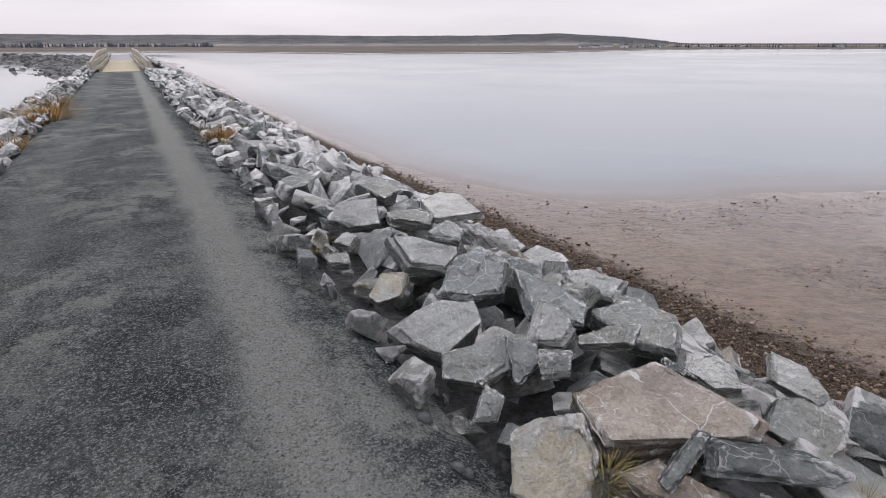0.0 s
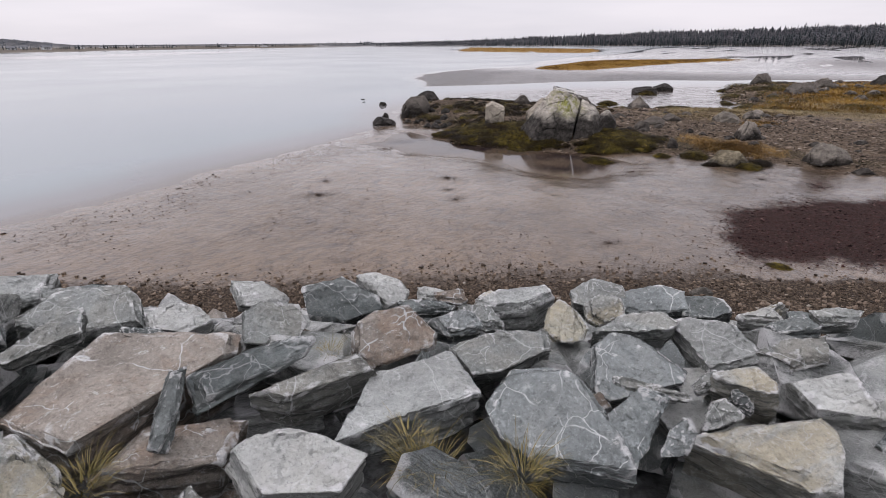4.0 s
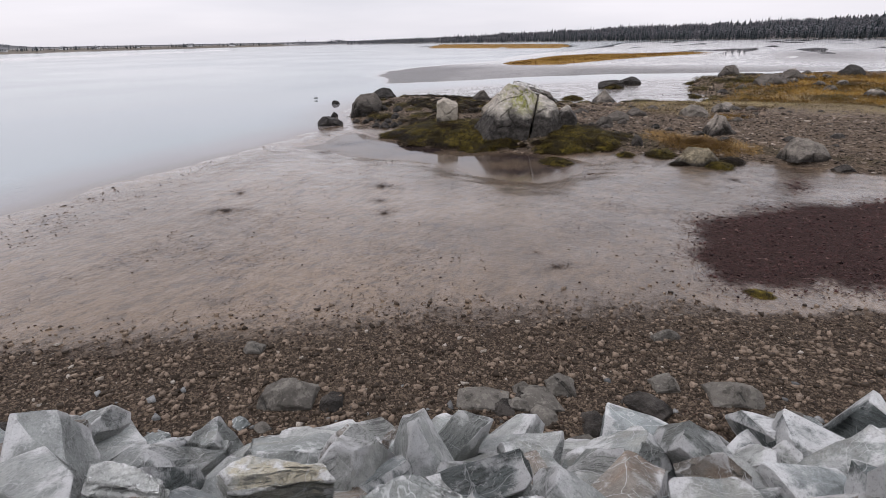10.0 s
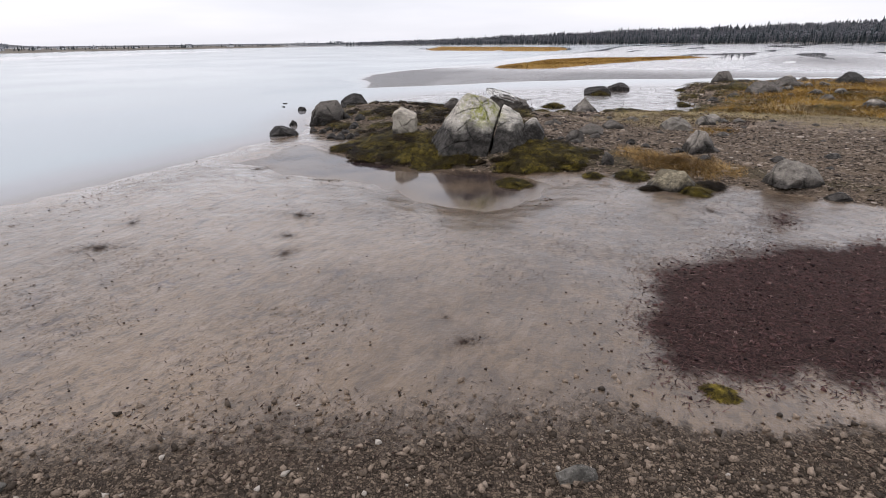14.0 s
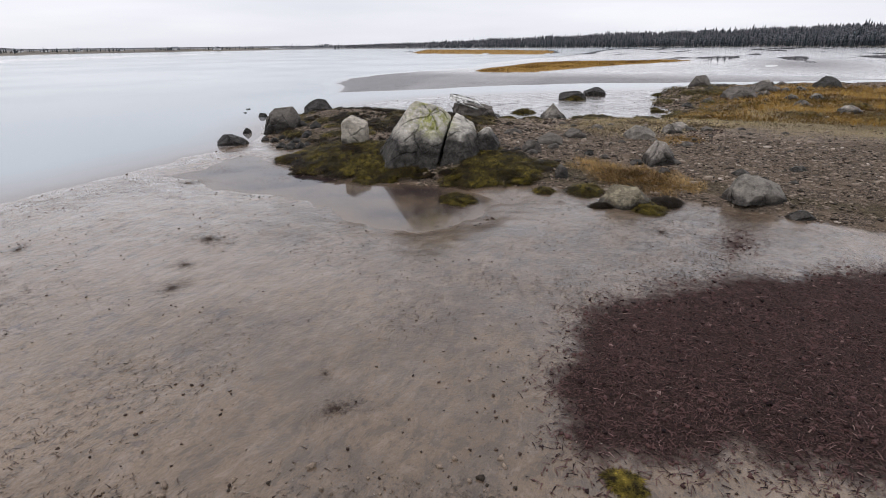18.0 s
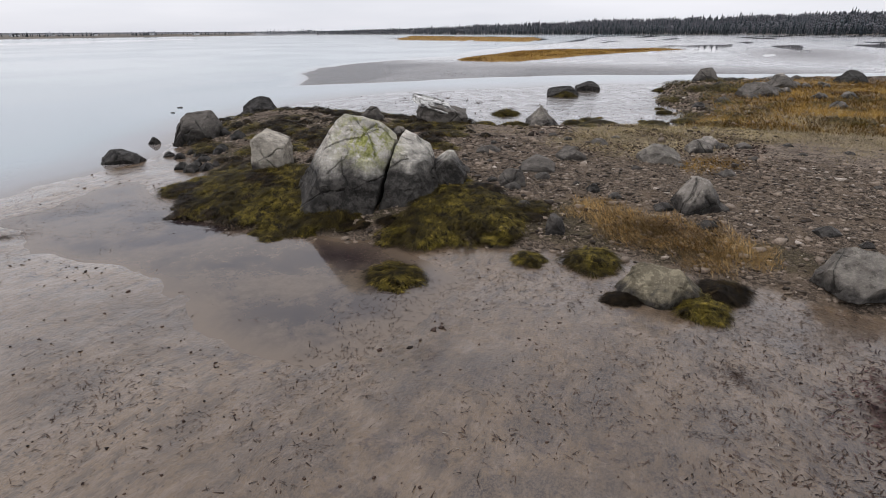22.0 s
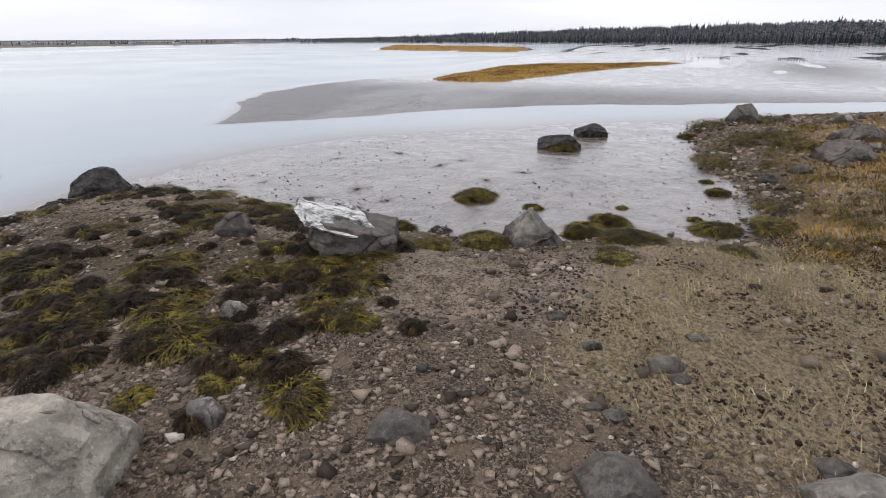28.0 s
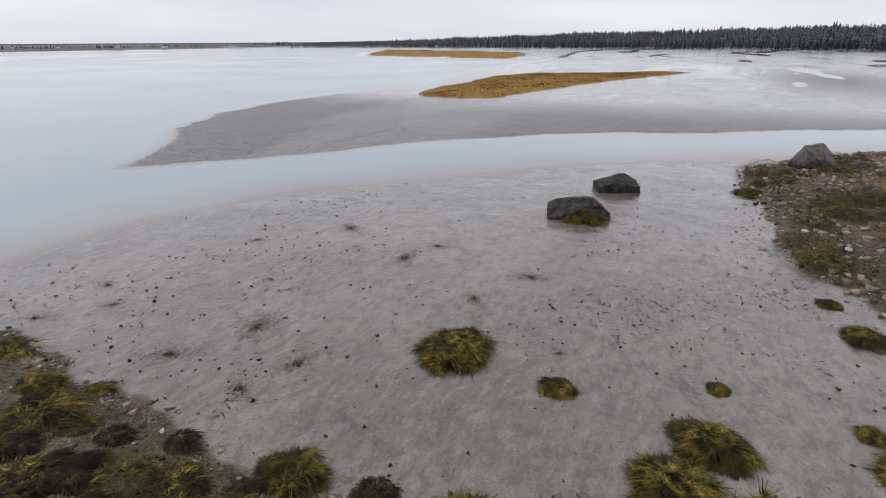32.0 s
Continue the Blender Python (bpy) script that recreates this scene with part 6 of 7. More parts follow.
# ---- rockweed ----
def clump_meshes(seed, dark):
    """A mound of rockweed one metre wide: its body and its drooping fronds."""
    rng = np.random.default_rng(seed)
    bm = bmesh.new()
    bmesh.ops.create_icosphere(bm, subdivisions=3, radius=0.5)
    off = Vector((seed * 2.3, seed, 0))
    for v in bm.verts:
        k = 0.92 + 0.55 * noise.noise(Vector((v.co.x, v.co.y, 0)) * 3 + off) + 0.35 * noise.noise(v.co * 8 + off)
        v.co = Vector((v.co.x * k * 0.66, v.co.y * k * 0.66, max(-0.06, v.co.z * k * 0.28)))
    body = bpy.data.meshes.new("mound")
    bm.to_mesh(body)
    bm.free()
    finish(body, 60)
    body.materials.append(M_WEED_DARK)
    n = 4400
    a, r = rng.uniform(0, 6.283, n), np.sqrt(rng.random(n))
    rim = np.array([0.42 * (0.92 + 0.55 * noise.noise(Vector((math.cos(q) * 0.45, math.sin(q) * 0.45, 0)) * 3 + off)) for q in a])
    z = 0.22 * np.sqrt(np.maximum(0, 1 - r ** 2)) * (0.45 + 1.1 * vnoise(a * 3, r * 6, seed))
    r = r * rim * 1.08
    aim = a + rng.uniform(-0.6, 0.6, n) + 9.0 * (vnoise(np.cos(a) * r * 7 + 50, np.sin(a) * r * 7 + 50, seed + 5) - 0.5) + rng.normal(0, 0.45, n)
    ways = np.stack([np.cos(aim), np.sin(aim), -0.15 - 0.8 * r + rng.normal(0, 0.14, n)], 1)
    co, quads = ribbons(np.stack([r * np.cos(a), r * np.sin(a), z + 0.01], 1), ways, rng.uniform(0.09, 0.30, n), rng.uniform(0.003, 0.009, n), 0.30, 4)
    co[:, 2] = np.maximum(co[:, 2], 0.004)
    return body, raw_mesh("fronds", co, quads, M_WEED_DARK if dark else M_WEED)


CLUMPS = [clump_meshes(k, k == 3) for k in range(4)]


def matted_mesh(seed):
    """A flat dark tangle of weed one metre wide."""
    rng = np.random.default_rng(seed)
    n = 420
    a, r = rng.uniform(0, 6.283, n), np.abs(rng.normal(0, 0.34, n))
    x, y = r * np.cos(a) * 1.4, r * np.sin(a) * 0.8
    aim = rng.uniform(0, 6.283, n)
    ways = np.stack([np.cos(aim), np.sin(aim), rng.uniform(-0.05, 0.3, n)], 1)
    co, quads = ribbons(np.stack([x, y, rng.uniform(0.002, 0.02, n)], 1), ways, rng.uniform(0.03, 0.16, n), rng.uniform(0.002, 0.007, n), 0.12, 2)
    return raw_mesh("matted_weed", co, quads, M_CRUMB)


MATS = [matted_mesh(70 + k) for k in range(3)]


def weed_clump(x, y, width, seed, label="olive rockweed clump lying on the wet mud", high=0.62, kind_no=-1):
    body, fronds = CLUMPS[seed % 4 if kind_no < 0 else kind_no]
    z = ground_at(x, y)
    rng = random.Random(seed)
    if "matted" in label:
        ob = new("matted_weed", MATS[seed % 3])
        ob.matrix_world = Matrix.Translation((x, y, z)) @ pose(0, 0, 0, 0, 0, rng.uniform(0, 360)) @ Matrix.Diagonal((width, width, min(1, width), 1))
        return tagged(ob, label, "seaweed", kind="stuff")
    thing = empty("seaweed_clump", Matrix.Translation((x, y, z - 0.01)) @ pose(0, 0, 0, 0, 0, rng.uniform(0, 360)) @ Matrix.Diagonal((width, width * rng.uniform(0.75, 1.0), width * high, 1)),
                  label, "seaweed", "rockweed clumps")
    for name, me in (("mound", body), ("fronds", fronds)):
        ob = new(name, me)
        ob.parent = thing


ON_MUD, AT_ROCK, ON_SPUR = "olive rockweed clump lying on the wet mud", "rockweed heaped round the foot of a rock", "olive-brown rockweed mat on the gravel spur"
weed_clump(28.05, 8.15, 1.15, 1)
weed_clump(27.85, 6.7, 0.48, 2)
weed_clump(27.55, 5.0, 0.95, 4)
weed_clump(28.7, 4.9, 0.32, 5)
weed_clump(25.25, 8.65, 0.8, 6, AT_ROCK)
weed_clump(24.2, 7.35, 0.75, 30, AT_ROCK, 0.4, 0)
weed_clump(24.85, 6.65, 1.1, 31, AT_ROCK, 0.5, 1)
weed_clump(28.25, 1.95, 1.3, 32, ON_SPUR, 0.35, 2)
weed_clump(26.25, 2.7, 0.7, 33, ON_SPUR, 0.35, 1)
weed_clump(25.25, 4.5, 0.55, 34, ON_SPUR, 0.35, 0)
weed_clump(24.8, 4.35, 0.8, 35, ON_SPUR, 0.3, 2)
weed_clump(25.3, 11.7, 0.42, 9)
weed_clump(26.7, 5.3, 0.95, 8, AT_ROCK)
weed_clump(30.9, 3.0, 0.72, 10)
weed_clump(31.9, 3.3, 0.42, 12)
weed_clump(14.50, 4.27, 0.95, 3, high=0.55, kind_no=1)
weed_clump(15.85, 2.1, 0.85, 14, ON_SPUR, 0.6)
weed_clump(15.6, 2.85, 0.5, 13, ON_SPUR, 0.6)
weed_clump(14.95, 1.55, 0.5, 7, AT_ROCK, 0.6)
weed_clump(15.6, 0.55, 0.75, 11, AT_ROCK, 0.6)
weed_clump(15.1, 0.75, 0.7, 18, AT_ROCK, 0.6)
weed_clump(25.4, 6.9, 0.9, 16, AT_ROCK, 0.5)
weed_clump(28.0, 3.0, 1.05, 17, ON_SPUR, 0.5)
weed_clump(26.3, 4.3, 1.2, 20, ON_SPUR, 0.4)
weed_clump(38.9, 4.1, 0.95, 21, ON_SPUR)
weed_clump(28.5, 3.4, 0.4, 22)
weed_clump(24.95, 12.3, 0.6, 24, ON_SPUR, 0.6)
weed_clump(8.45, -0.22, 0.3, 25, "small green tuft of weed on the shingle", 0.5)
weed_clump(35.0, 8.0, 1.5, 28, "rockweed hanging over a low rock", 0.55)
MATTED = "dark matted weed lying flat on the mud"
weed_clump(30.70, 10.53, 0.68, 401, MATTED, 0.16, 3)
weed_clump(31.55, 10.20, 0.47, 402, MATTED, 0.16, 3)
weed_clump(30.88, 7.97, 0.57, 403, MATTED, 0.16, 3)
weed_clump(29.66, 8.57, 0.47, 404, MATTED, 0.16, 3)
weed_clump(27.37, 11.16, 0.8, 405, MATTED, 0.16, 3)
weed_clump(26.86, 9.96, 0.53, 406, MATTED, 0.16, 3)
weed_clump(31.75, 12.57, 0.66, 407, MATTED, 0.16, 3)
weed_clump(28.65, 6.87, 0.23, 408, MATTED, 0.16, 3)
weed_clump(26.26, 11.68, 0.54, 409, MATTED, 0.16, 3)
weed_clump(26.12, 10.22, 0.42, 410, MATTED, 0.16, 3)
weed_clump(27.34, 14.69, 0.40, 411, MATTED, 0.16, 3)
weed_clump(34.20, 4.10, 0.25, 412, MATTED, 0.16, 3)
weed_clump(26.05, 14.52, 0.44, 413, MATTED, 0.16, 3)
weed_clump(26.89, 13.86, 0.37, 414, MATTED, 0.16, 3)
weed_clump(30.24, 13.98, 0.37, 415, MATTED, 0.16, 3)
weed_clump(10.37, 6.58, 0.72, 416, MATTED, 0.16, 3)
weed_clump(12.84, 10.48, 0.65, 417, MATTED, 0.16, 3)
weed_clump(7.77, 8.14, 0.71, 418, MATTED, 0.16, 3)
weed_clump(8.72, 8.88, 0.40, 419, MATTED, 0.16, 3)
weed_clump(8.96, 5.46, 0.51, 420, MATTED, 0.16, 3)
weed_clump(8.45, 2.48, 0.15, 421, MATTED, 0.16, 3)
weed_clump(8.10, 2.07, 0.36, 422, MATTED, 0.16, 3)
weed_clump(9.53, 6.00, 0.37, 423, MATTED, 0.16, 3)
weed_clump(13.96, 0.37, 0.35, 424, MATTED, 0.16, 3)
_rng = random.Random(9)
for _k in range(36):                     # round the split boulder
    _a = _rng.uniform(0, math.tau)
    _q = VIEW_RIGHT * (1.55 * math.cos(_a) + 0.1) + VIEW_AWAY * (1.15 * math.sin(_a) - 0.1)
    if _q.dot(VIEW_AWAY) > 0.55:
        continue
    _front = _q.dot(VIEW_AWAY) < -0.45 and -1.0 < _q.dot(VIEW_RIGHT) < 0.95
    _j = _rng.uniform(0.62, 0.72) if _front else _rng.uniform(0.86, 1.28)
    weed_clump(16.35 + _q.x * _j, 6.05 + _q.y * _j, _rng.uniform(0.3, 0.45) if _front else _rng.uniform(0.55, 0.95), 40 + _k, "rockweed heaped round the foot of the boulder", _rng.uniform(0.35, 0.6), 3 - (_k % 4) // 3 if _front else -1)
for _k in range(18):
    weed_clump(_rng.uniform(15.5, 17.3), _rng.uniform(7.6, 10.4), _rng.uniform(0.4, 0.9), 100 + _k, ON_SPUR, 0.5)
for _k in range(14):
    weed_clump(_rng.uniform(15.9, 17.3), _rng.uniform(3.3, 4.6), _rng.uniform(0.4, 0.8), 130 + _k, ON_SPUR, 0.35)
def weed_bed(name, n, box, keep, lo, hi, high, fronds, material, label, seed):
    """Many small cushions of weed strewn over the gravel, joined."""
    rng = np.random.default_rng(seed)
    x0, y0, x1, y1 = box
    px, py = rng.uniform(x0, x1, n), rng.uniform(y0, y1, n)
    f = fields(px, py)
    ok = rng.random(n) < keep(f, px, py)
    px, py, z = (np.repeat(q[ok], fronds) for q in (px, py, f["z"]))
    k = int(ok.sum())
    wide = np.repeat(rng.uniform(lo, hi, k), fronds)
    n = k * fronds
    a, r = rng.uniform(0, 6.283, n), np.sqrt(rng.random(n))
    stretch = np.repeat(rng.uniform(0.55, 1.0, k), fronds)
    turn = np.repeat(rng.uniform(0, 6.283, k), fronds)
    lx, ly = 0.5 * wide * r * np.cos(a), 0.5 * wide * r * np.sin(a) * stretch
    rise = wide * high * np.sqrt(np.maximum(0, 1 - r * r)) * (0.5 + 0.9 * vnoise(lx * 14 + px, ly * 14 + py, seed))
    gx, gy = lx * np.cos(turn) - ly * np.sin(turn), lx * np.sin(turn) + ly * np.cos(turn)
    aim = np.arctan2(gy, gx) + rng.normal(0, 0.8, n) + 3 * (vnoise((px + gx) * 6, (py + gy) * 6, seed + 2) - 0.5)
    ways = np.stack([np.cos(aim), np.sin(aim), -0.2 - 0.9 * high * r + rng.normal(0, 0.12, n)], 1)
    co, quads = ribbons(np.stack([px + gx, py + gy, z + rise + 0.01], 1), ways, wide * rng.uniform(0.10, 0.34, n), rng.uniform(0.004, 0.010, n), 0.4, 2)
    co[:, 2] = np.maximum(co[:, 2], np.repeat(z, 6) + 0.002)
    return tagged(new(name, raw_mesh(name, co, quads, material)), label, "seaweed", kind="stuff")


def spur_weed(f, x, y):
    """Thick on the seaward half of the spur, thin where gravel and silt lie bare."""
    north = clamp01((y - 5.6 - 0.75 * np.abs(x - 20.8)) / 1.5)
    tip = clamp01((x - 16.8) / 1) * clamp01((y - 7.4) / 1.2)
    clear = clamp01(np.hypot(x - 22.3, y - 14.2) / 1.2 - 0.8)
    return np.maximum(north, tip) * clear * clamp01(f["spur"] * 2 - 0.8) * clamp01(0.55 + 1.1 * fbm(x * 0.7, y * 0.7, 4, 63))


HEAP_LEFT = [(14.77, 9.00), (14.85, 8.3), (15.05, 7.4), (15.35, 6.3), (15.75, 5.9), (16.6, 7.2), (17.2, 8.2), (17.3, 9.3), (17.20, 10.60), (15.80, 9.95)]
HEAP_RIGHT = [(15.45, 5.2), (15.55, 4.6), (16.0, 3.6), (16.5, 3.4), (17.3, 4.0), (17.5, 4.9), (16.7, 5.0)]
weed_bed("boulder_weed", 2300, (14.5, 3.2, 17.8, 10.2), lambda f, x, y: np.maximum(clamp01(sd_poly(x, y, HEAP_LEFT) * 4 + 0.3), clamp01(sd_poly(x, y, HEAP_RIGHT) * 4 + 0.3)) * clamp01(0.65 + 1.4 * fbm(x * 1.1, y * 1.1, 4, 66)), 0.30, 0.75, 0.15, 300, M_WEED, "olive and golden rockweed draped round the split boulder", 24)
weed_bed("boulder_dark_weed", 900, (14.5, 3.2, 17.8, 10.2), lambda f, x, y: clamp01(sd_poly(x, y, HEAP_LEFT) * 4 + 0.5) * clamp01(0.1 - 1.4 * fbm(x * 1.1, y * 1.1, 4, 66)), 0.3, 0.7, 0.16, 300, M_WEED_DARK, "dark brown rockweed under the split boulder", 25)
weed_bed("brown_weed_bed", 1000, (16.5, 5.5, 26, 16.5), spur_weed, 0.18, 0.46, 0.26, 420, M_WEED_DARK, "dark brown rockweed cushions strewn over the gravel spur", 21)
weed_bed("green_weed_bed", 430, (16.5, 5.5, 26, 16.5), spur_weed, 0.3, 0.9, 0.10, 420, M_WEED, "olive-green rockweed strands lying over the gravel spur", 22)
weed_bed("bank_weed_bed", 700, (27, -4.5, 46, 4.4), lambda f, x, y: clamp01(f["spur"] * 2 - 0.8) * (0.15 + 0.85 * clamp01(y + 0.2)) * clamp01(0.4 + 1.2 * fbm(x * 0.5, y * 0.5, 4, 64)), 0.4, 1.2, 0.18, 200, M_WEED, "olive-brown rockweed over the far bank", 23)


# ---- grass ----
def grass_field(name, n, box, keep, lo, hi, width, lean, material, label, seed):
    rng = np.random.default_rng(seed)
    x0, y0, x1, y1 = box
    px, py = rng.uniform(x0, x1, n), rng.uniform(y0, y1, n)
    f = fields(px, py)
    ok = rng.random(n) < keep(f, px, py)
    px, py, z = px[ok], py[ok], f["z"][ok]
    n = len(px)
    a = rng.uniform(0, 6.283, n) * 0.5 + 3 * fbm(px * 0.6, py * 0.6, 3, seed)
    ways = np.stack([np.cos(a) * lean, np.sin(a) * lean, rng.uniform(0.25, 1.0, n)], 1)
    co, quads = ribbons(np.stack([px, py, z - 0.01], 1), ways, rng.uniform(lo, hi, n), np.full(n, width) * rng.uniform(0.6, 1.3, n), 0.3, 2)
    return tagged(new(name, raw_mesh(name, co, quads, material)), label, "grass", kind="stuff")


def patch(cx, cy, rx, ry, turn=0.0):
    c, s = math.cos(turn), math.sin(turn)
    return lambda f, x, y: clamp01(1.6 - 1.6 * np.hypot(((x - cx) * c + (y - cy) * s) / rx, (-(x - cx) * s + (y - cy) * c) / ry) + 0.8 * fbm(x * 1.6, y * 1.6, 3, 61))


grass_field("straw_patch", 105000, (15.5, -0.8, 19.0, 3.6), patch(16.95, 1.50, 0.75, 1.70, -0.38), 0.05, 0.15, 0.0028, 0.9, M_STRAW, "flattened golden dry grass on the spur", 1)
grass_field("salt_stubble", 110000, (19, -5, 27, 9), lambda f, x, y: np.maximum(0.5 * f["silt"], clamp01(f["straw"])) * clamp01(0.15 + 1.5 * fbm(x * 1.6, y * 1.6, 4, 67)), 0.025, 0.085, 0.005, 0.9, M_STUBBLE, "olive-brown flattened stubble on silty ground", 8)
grass_field("gold_patch", 26000, (19, -1, 23, 3), patch(20.8, 0.8, 1.0, 0.6, -0.5), 0.05, 0.12, 0.003, 0.9, M_GOLD, "rusty gold low grass on the spur", 2)
grass_field("bleached_grass", 64000, (19, -6, 29, 6), lambda f, x, y: clamp01(f["straw"] * 1.3 - 0.35), 0.05, 0.15, 0.004, 0.9, M_BLEACHED, "bleached flattened salt grass on the spur", 3)
grass_field("bank_grass", 110000, (26, -16, 46, 2), lambda f, x, y: clamp01(f["straw"] * 1.4 - 0.3), 0.08, 0.24, 0.008, 0.8, M_GOLD, "golden salt grass on the far bank", 4)
grass_field("island_grass", 60000, (58, 2, 114, 31), lambda f, x, y: clamp01(f["gold"] * 1.6 - 0.5), 0.08, 0.24, 0.03, 0.7, M_GOLD, "golden marsh grass on a low mud island", 5)
grass_field("far_island_grass", 9000, (148, 48, 272, 162), lambda f, x, y: clamp01(f["gold"] * 1.6 - 0.5), 0.15, 0.35, 0.1, 0.6, M_GOLD, "golden marsh grass on a farther island", 6)


def tuft_mesh(seed, material=M_TUFT):
    rng = np.random.default_rng(seed)
    n = 80 if material == M_TUFT else 420
    a, r = rng.uniform(0, 6.283, n), np.sqrt(rng.random(n)) * 0.12
    ways = np.stack([np.cos(a) * rng.uniform(0.2, 0.9, n), np.sin(a) * rng.uniform(0.3, 1.0, n), rng.uniform(0.1, 0.7, n)], 1)
    co, quads = ribbons(np.stack([r * np.cos(a), r * np.sin(a), np.zeros(n)], 1), ways, rng.uniform(0.10, 0.30, n), rng.uniform(0.0012, 0.0028, n), 0.35)
    return raw_mesh("grass_tuft", co, quads, material)


TUFTS = [tuft_mesh(k) for k in range(3)]
GOLDEN = [tuft_mesh(5 + k, M_STRAW) for k in range(3)]


def grass_tuft(u, s, z, size, seed, label="yellow-green grass tuft between the armour stones"):
    ob = new("grass_tuft", (GOLDEN if "golden" in label else TUFTS)[seed % 3])
    ob.matrix_world = Matrix.Translation(bank_point(u, s, z)) @ pose(0, 0, 0, 0, 0, seed * 77) @ Matrix.Scale(size, 4)
    tagged(ob, label, "grass", "grass tufts of the causeway")


grass_tuft(1.04, 3.94, 1.34, 0.50, 1)
grass_tuft(1.01, 6.44, 1.33, 0.50, 2)
grass_tuft(1.19, 9.36, 1.38, 0.77, 3)
grass_tuft(1.15, 3.07, 1.36, 0.39, 4)
grass_tuft(1.27, 1.01, 1.39, 0.55, 5)
grass_tuft(1.95, 0.46, 1.45, 0.33, 6)
grass_tuft(1.44, 0.06, 1.40, 0.55, 7)
grass_tuft(1.41, -0.00, 1.40, 0.55, 8)
grass_tuft(1.43, -0.25, 1.40, 0.55, 9)
grass_tuft(1.40, -0.26, 1.39, 0.50, 10)
grass_tuft(1.33, 1.04, 1.39, 0.55, 11)
grass_tuft(1.08, 7.17, 1.35, 0.44, 12)
grass_tuft(1.16, 4.08, 1.37, 0.44, 13)
grass_tuft(1.53, 0.10, 1.41, 0.44, 14)
grass_tuft(-1.72, 14.70, 1.22, 2.8, 15, "golden grass tuft beside the track")
grass_tuft(-1.85, 15.50, 1.22, 3.0, 16, "golden grass tuft beside the track")
grass_tuft(-1.80, 16.40, 1.22, 2.5, 17, "golden grass tuft beside the track")
grass_tuft(-2.10, 15.10, 1.22, 2.5, 18, "golden grass tuft beside the track")
grass_tuft(-1.95, 18.20, 1.22, 2.5, 19, "golden grass tuft beside the track")
grass_tuft(-2.10, 18.80, 1.22, 2.3, 20, "golden grass tuft beside the track")
grass_tuft(-1.98, 11.30, 1.22, 2.0, 21, "golden grass tuft beside the track")
grass_tuft(1.22, 10.10, 1.30, 1.7, 22, "golden grass tuft beside the track")
grass_tuft(1.30, 10.45, 1.30, 1.5, 23, "golden grass tuft beside the track")


# ---- timber bridge on the causeway ----
def box_bm(lx, ly, lz, bevel=0.008):
    bm = bmesh.new()
    bmesh.ops.create_cube(bm, size=1.0)
    for v in bm.verts:
        v.co = Vector((v.co.x * lx, v.co.y * ly, v.co.z * lz))
    bmesh.ops.bevel(bm, geom=bm.edges[:], offset=bevel, segments=1, affect="EDGES", profile=0.5)
    return bm


def build_bridge():
    """A long flat plank bridge with post-and-rail sides that splay out and drop at the near end."""
    turn = pose(0, 0, 0, 0, 0, math.degrees(math.atan2(-ALONG.x, ALONG.y)))
    thing = empty("footbridge", Matrix.Translation(bank_point(-0.30, 37.8, 1.36)) @ turn, "weathered timber footbridge with plank deck and post-and-rail sides", "bridge")

    def put(name, bm, mat, at, tilt=0.0, yaw=0.0):
        ob = part(name, bm, mat, thing)
        ob.matrix_local = Matrix.Translation(at) @ pose(0, 0, 0, tilt, 0, yaw)
        return ob

    plank = put("plank", box_bm(2.0, 0.235, 0.05), M_DECK, (0, 0.125, 0)).data
    for k in range(1, 96):
        ob = new("plank", plank)
        ob.parent = thing
        ob.matrix_local = Matrix.Translation((0, 0.125 + k * 0.25, 0.0015 * (k % 3)))
    for side in (-1, 1):
        for k in range(11):
            d = 0.1 + k * 2.35
            out = 0.45 if k == 0 else 0.0
            top = 0.62 if k == 0 else 1.15
            put("post", box_bm(0.17, 0.17, top + 0.6), M_RAIL, (side * (1.12 + out), d, (top - 0.6) / 2))
            if k < 10:
                first = k == 0
                for h in (0.30, 0.68, 1.05):
                    drop = -0.25 * h / 0.5 if first else 0.0
                    put("rail", box_bm(0.07, 2.45, 0.21), M_RAIL, (side * (1.03 + (0.22 if first else 0)), d + 1.175, h + drop * 0.5), 13.0 * h if first else 0.0, side * (10.8 if first else 0))
        put("beam", box_bm(0.2, 23.9, 0.4), M_RAIL, (side * 0.85, 12.0, -0.235))
    return thing


build_bridge()


def rock_arm():
    """The low rocky arm on which the causeway runs on past the bridge, bending away."""
    rng = np.random.default_rng(31)
    n = 5200
    t = rng.random(n)
    ax, ay = np.interp(t, [0, 0.2, 0.5, 0.8, 1], [-37.0, -48, -64, -92, -135]), np.interp(t, [0, 0.2, 0.5, 0.8, 1], [61.5, 78, 100, 118, 132])
    off = rng.normal(0, 1, n) * np.interp(t, [0, 0.3, 1], [2.2, 3.5, 5.5])
    px, py = ax + off * 0.85, ay + off * 0.5
    z = np.maximum(WL - 0.1, 0.75 - 0.35 * np.abs(off)) + rng.uniform(-0.2, 0.1, n)
    s = rng.uniform(0.3, 1.2, n)
    ob = scatter("rock_arm", PEBBLES, np.stack([px, py, z], 1), np.stack([s, s * 0.8, s * 0.6], 1), rng.uniform(0, 6.3, n), rng.normal(0, 0.45, n), M_ARM)
    return tagged(ob, "low arm of grey broken rock past the bridge", "rocks", kind="stuff")


rock_arm()


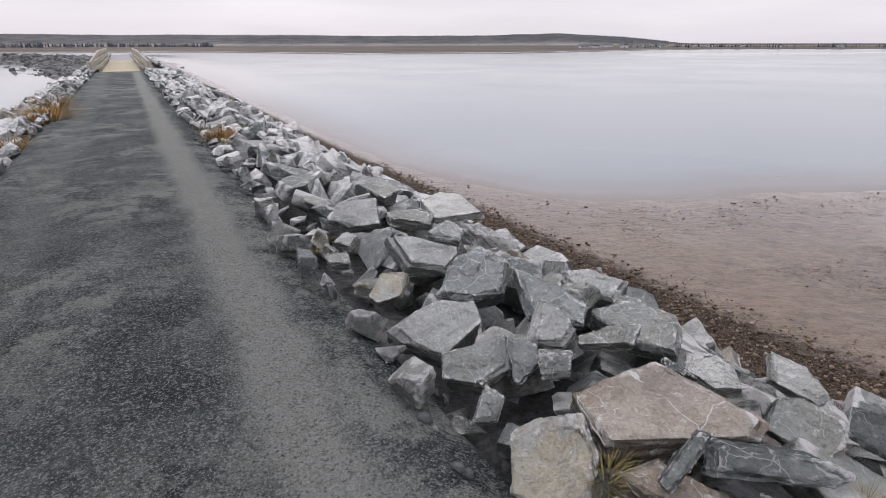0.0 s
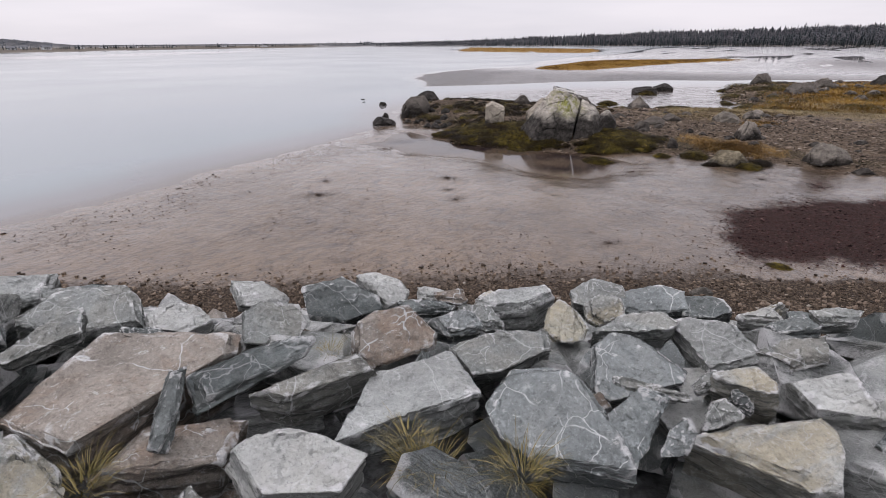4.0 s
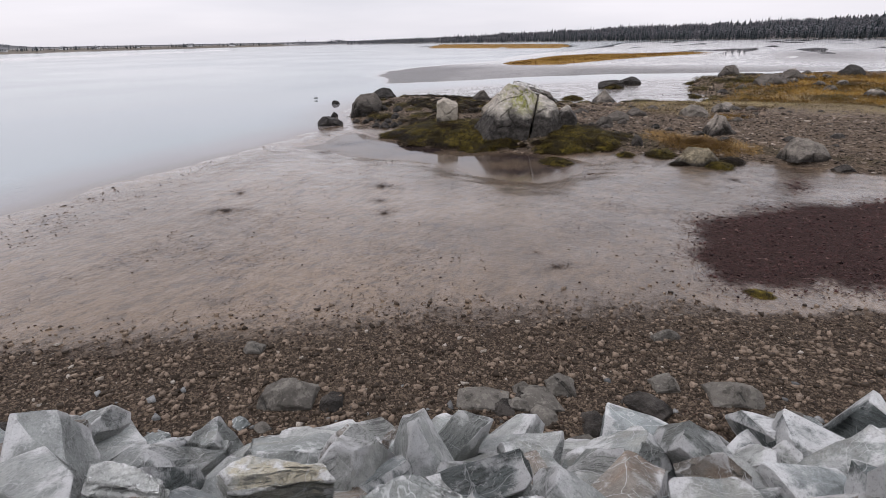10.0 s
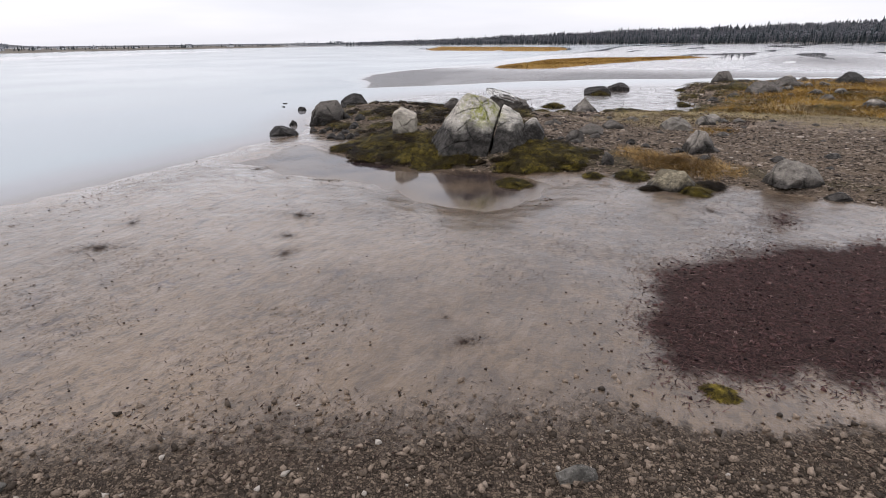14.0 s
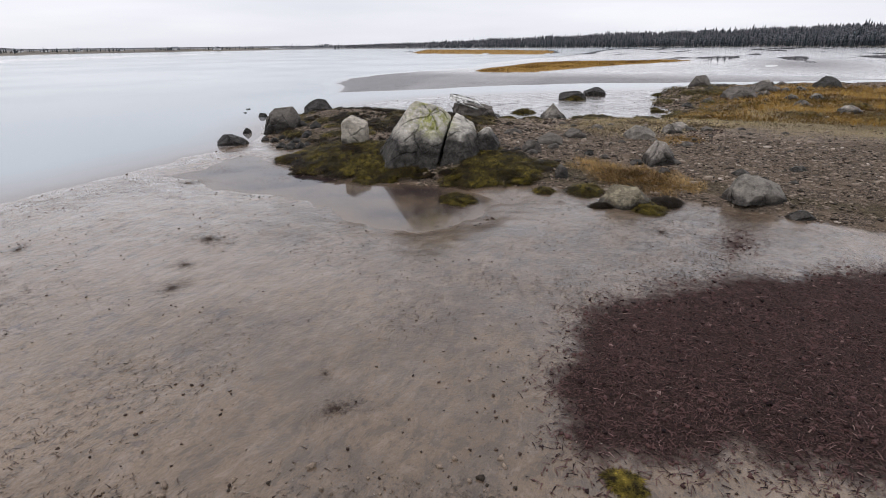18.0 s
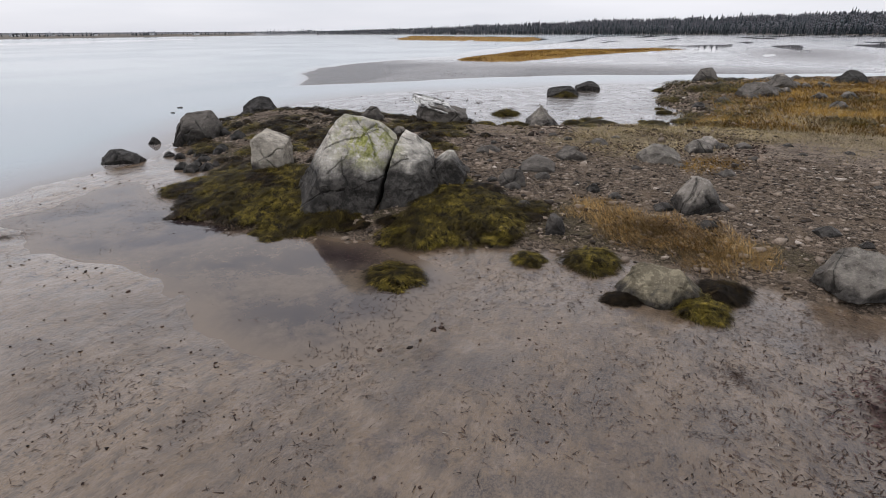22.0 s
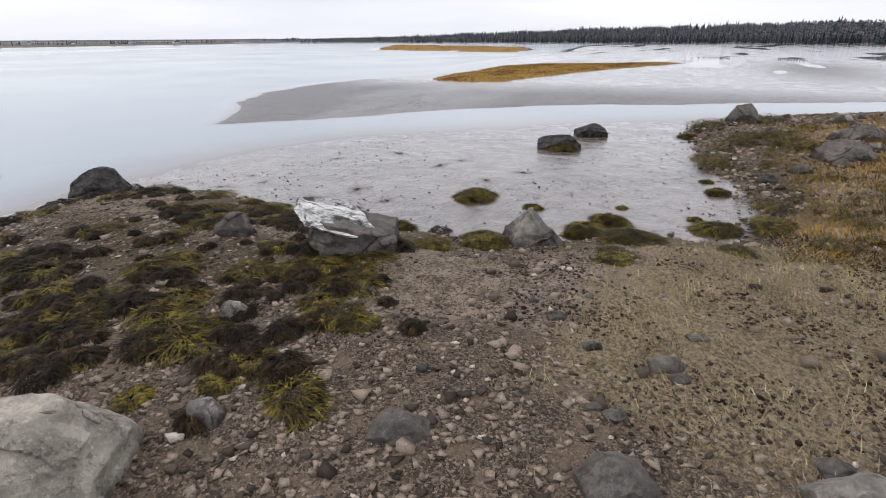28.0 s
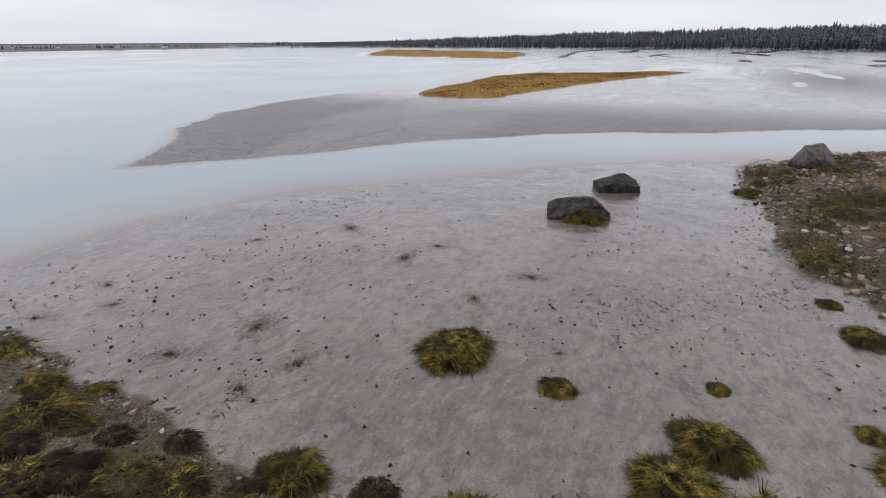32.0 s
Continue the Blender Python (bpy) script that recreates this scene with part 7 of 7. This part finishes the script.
# ---- far shore: woods, houses ----
def spruce_base(seed, bare):
    """A far tree, one metre high: ragged whorls of boughs round a stem."""
    rng = random.Random(seed)
    co, tri = [], []
    tiers = 4 if not bare else 3
    for k in range(tiers):
        z0 = 0.06 + k * 0.9 / tiers
        r0 = (0.20 - 0.15 * k / tiers) * (1.0 if not bare else 1.5)
        top = min(1.0, z0 + (0.42 if not bare else 0.45))
        n, b = 6, len(co)
        for j in range(n):
            a = j * math.tau / n + rng.uniform(-0.3, 0.3)
            q = r0 * rng.uniform(0.6, 1.25)
            co.append((math.cos(a) * q, math.sin(a) * q, z0 + rng.uniform(-0.07, 0.07)))
        co.append((rng.uniform(-0.02, 0.02), rng.uniform(-0.02, 0.02), top * (1 if not bare else rng.uniform(0.85, 1))))
        co.append((0, 0, z0 + 0.03))
        for j in range(n):
            tri += [(b + j, b + (j + 1) % n, b + n), (b + (j + 1) % n, b + j, b + n + 1)]
    return np.array(co), np.array(tri)


def wood(name, n, b_lo, b_hi, d_lo, d_hi, h_lo, h_hi, bare, material, label, seed, power=1.0):
    """Trees on the far shore between two bearings, d metres behind the shoreline."""
    rng = np.random.default_rng(seed)
    b = rng.uniform(b_lo, b_hi, n)
    r = np.interp(b, SHORE_BEARING, SHORE_RANGE) + d_lo + (d_hi - d_lo) * rng.random(n) ** power
    px, py = r * np.sin(np.radians(b)), r * np.cos(np.radians(b))
    z = fields(px, py)["z"]
    h = (h_lo + (h_hi - h_lo) * rng.random(n) ** 2) * np.interp(b, [20, 49, 51, 78], [1, 1, 0.35, 1]) * (0.8 + 0.4 * vnoise(b * 0.7, b * 0, seed))
    w = h * rng.uniform(0.5, 0.85, n)
    ob = scatter(name, [spruce_base(seed * 10 + k, bare) for k in range(5)], np.stack([px, py, z - 0.2], 1), np.stack([w, w, h], 1), rng.uniform(0, 6.3, n), np.zeros(n), material)
    return tagged(ob, label, "trees", kind="stuff")


wood("spruce_wood", 2600, 50, 125, 6, 150, 2.4, 6.0, False, M_SPRUCE, "dark spruce wood along the far shore", 1, 1.3)
wood("bare_wood", 9000, 51, 125, 14, 150, 3.0, 5.0, True, M_BARE, "grey leafless trees among the far spruces", 2)
wood("shore_spruces", 420, 60, 125, 5, 16, 3.0, 6.0, False, M_SPRUCE, "row of dark spruces at the far waterline", 3)
wood("low_wood", 420, 18, 52, 90, 260, 1.6, 3.6, False, M_SPRUCE, "scattered dark trees on the low far shore", 4)
wood("hill_wood", 16000, -62, 22, 430, 740, 0.9, 1.9, True, M_HAZE, "wooded hills beyond the marsh, painted blue-grey with haze", 5)
wood("hill_spruces", 260, -40, -22, 300, 360, 3.5, 5.5, True, M_HAZE, "wooded knoll beyond the marsh, painted blue-grey with haze", 6)


def build_houses():
    rng = random.Random(12)
    for k in range(18):
        b = rng.uniform(14, 50)
        r = float(np.interp(b, SHORE_BEARING, SHORE_RANGE)) + rng.uniform(110, 240)
        x, y = r * math.sin(math.radians(b)), r * math.cos(math.radians(b))
        w, d, h = rng.uniform(4, 6), rng.uniform(3.5, 4.5), rng.uniform(1.2, 1.8)
        thing = empty("house", Matrix.Translation((x, y, ground_at(x, y) - 0.1)) @ pose(0, 0, 0, 0, 0, rng.uniform(0, 180)), "small white gabled house on the far shore", "house", "houses on the far shore")
        wall = part("wall", box_bm(w, d, h, 0.02), M_HOUSE, thing)
        wall.location = (0, 0, h / 2)
        bm = bmesh.new()
        vs = [bm.verts.new(c) for c in ((-w / 2 - 0.3, -d / 2 - 0.3, 0), (w / 2 + 0.3, -d / 2 - 0.3, 0), (w / 2 + 0.3, d / 2 + 0.3, 0), (-w / 2 - 0.3, d / 2 + 0.3, 0), (-w / 2 - 0.3, 0, 1.2), (w / 2 + 0.3, 0, 1.2))]
        for f in ((0, 1, 5, 4), (2, 3, 4, 5), (1, 2, 5), (3, 0, 4), (3, 2, 1, 0)):
            bm.faces.new([vs[i] for i in f])
        part("roof", bm, M_ROOF, thing).location = (0, 0, h)
        for j in (-1, 1):
            for q in (-1, 1):
                part("window", box_bm(0.7, 0.1, 0.8, 0.01), M_PANE, thing).location = (j * w * 0.25, q * (d / 2 + 0.02), h * 0.55)


build_houses()
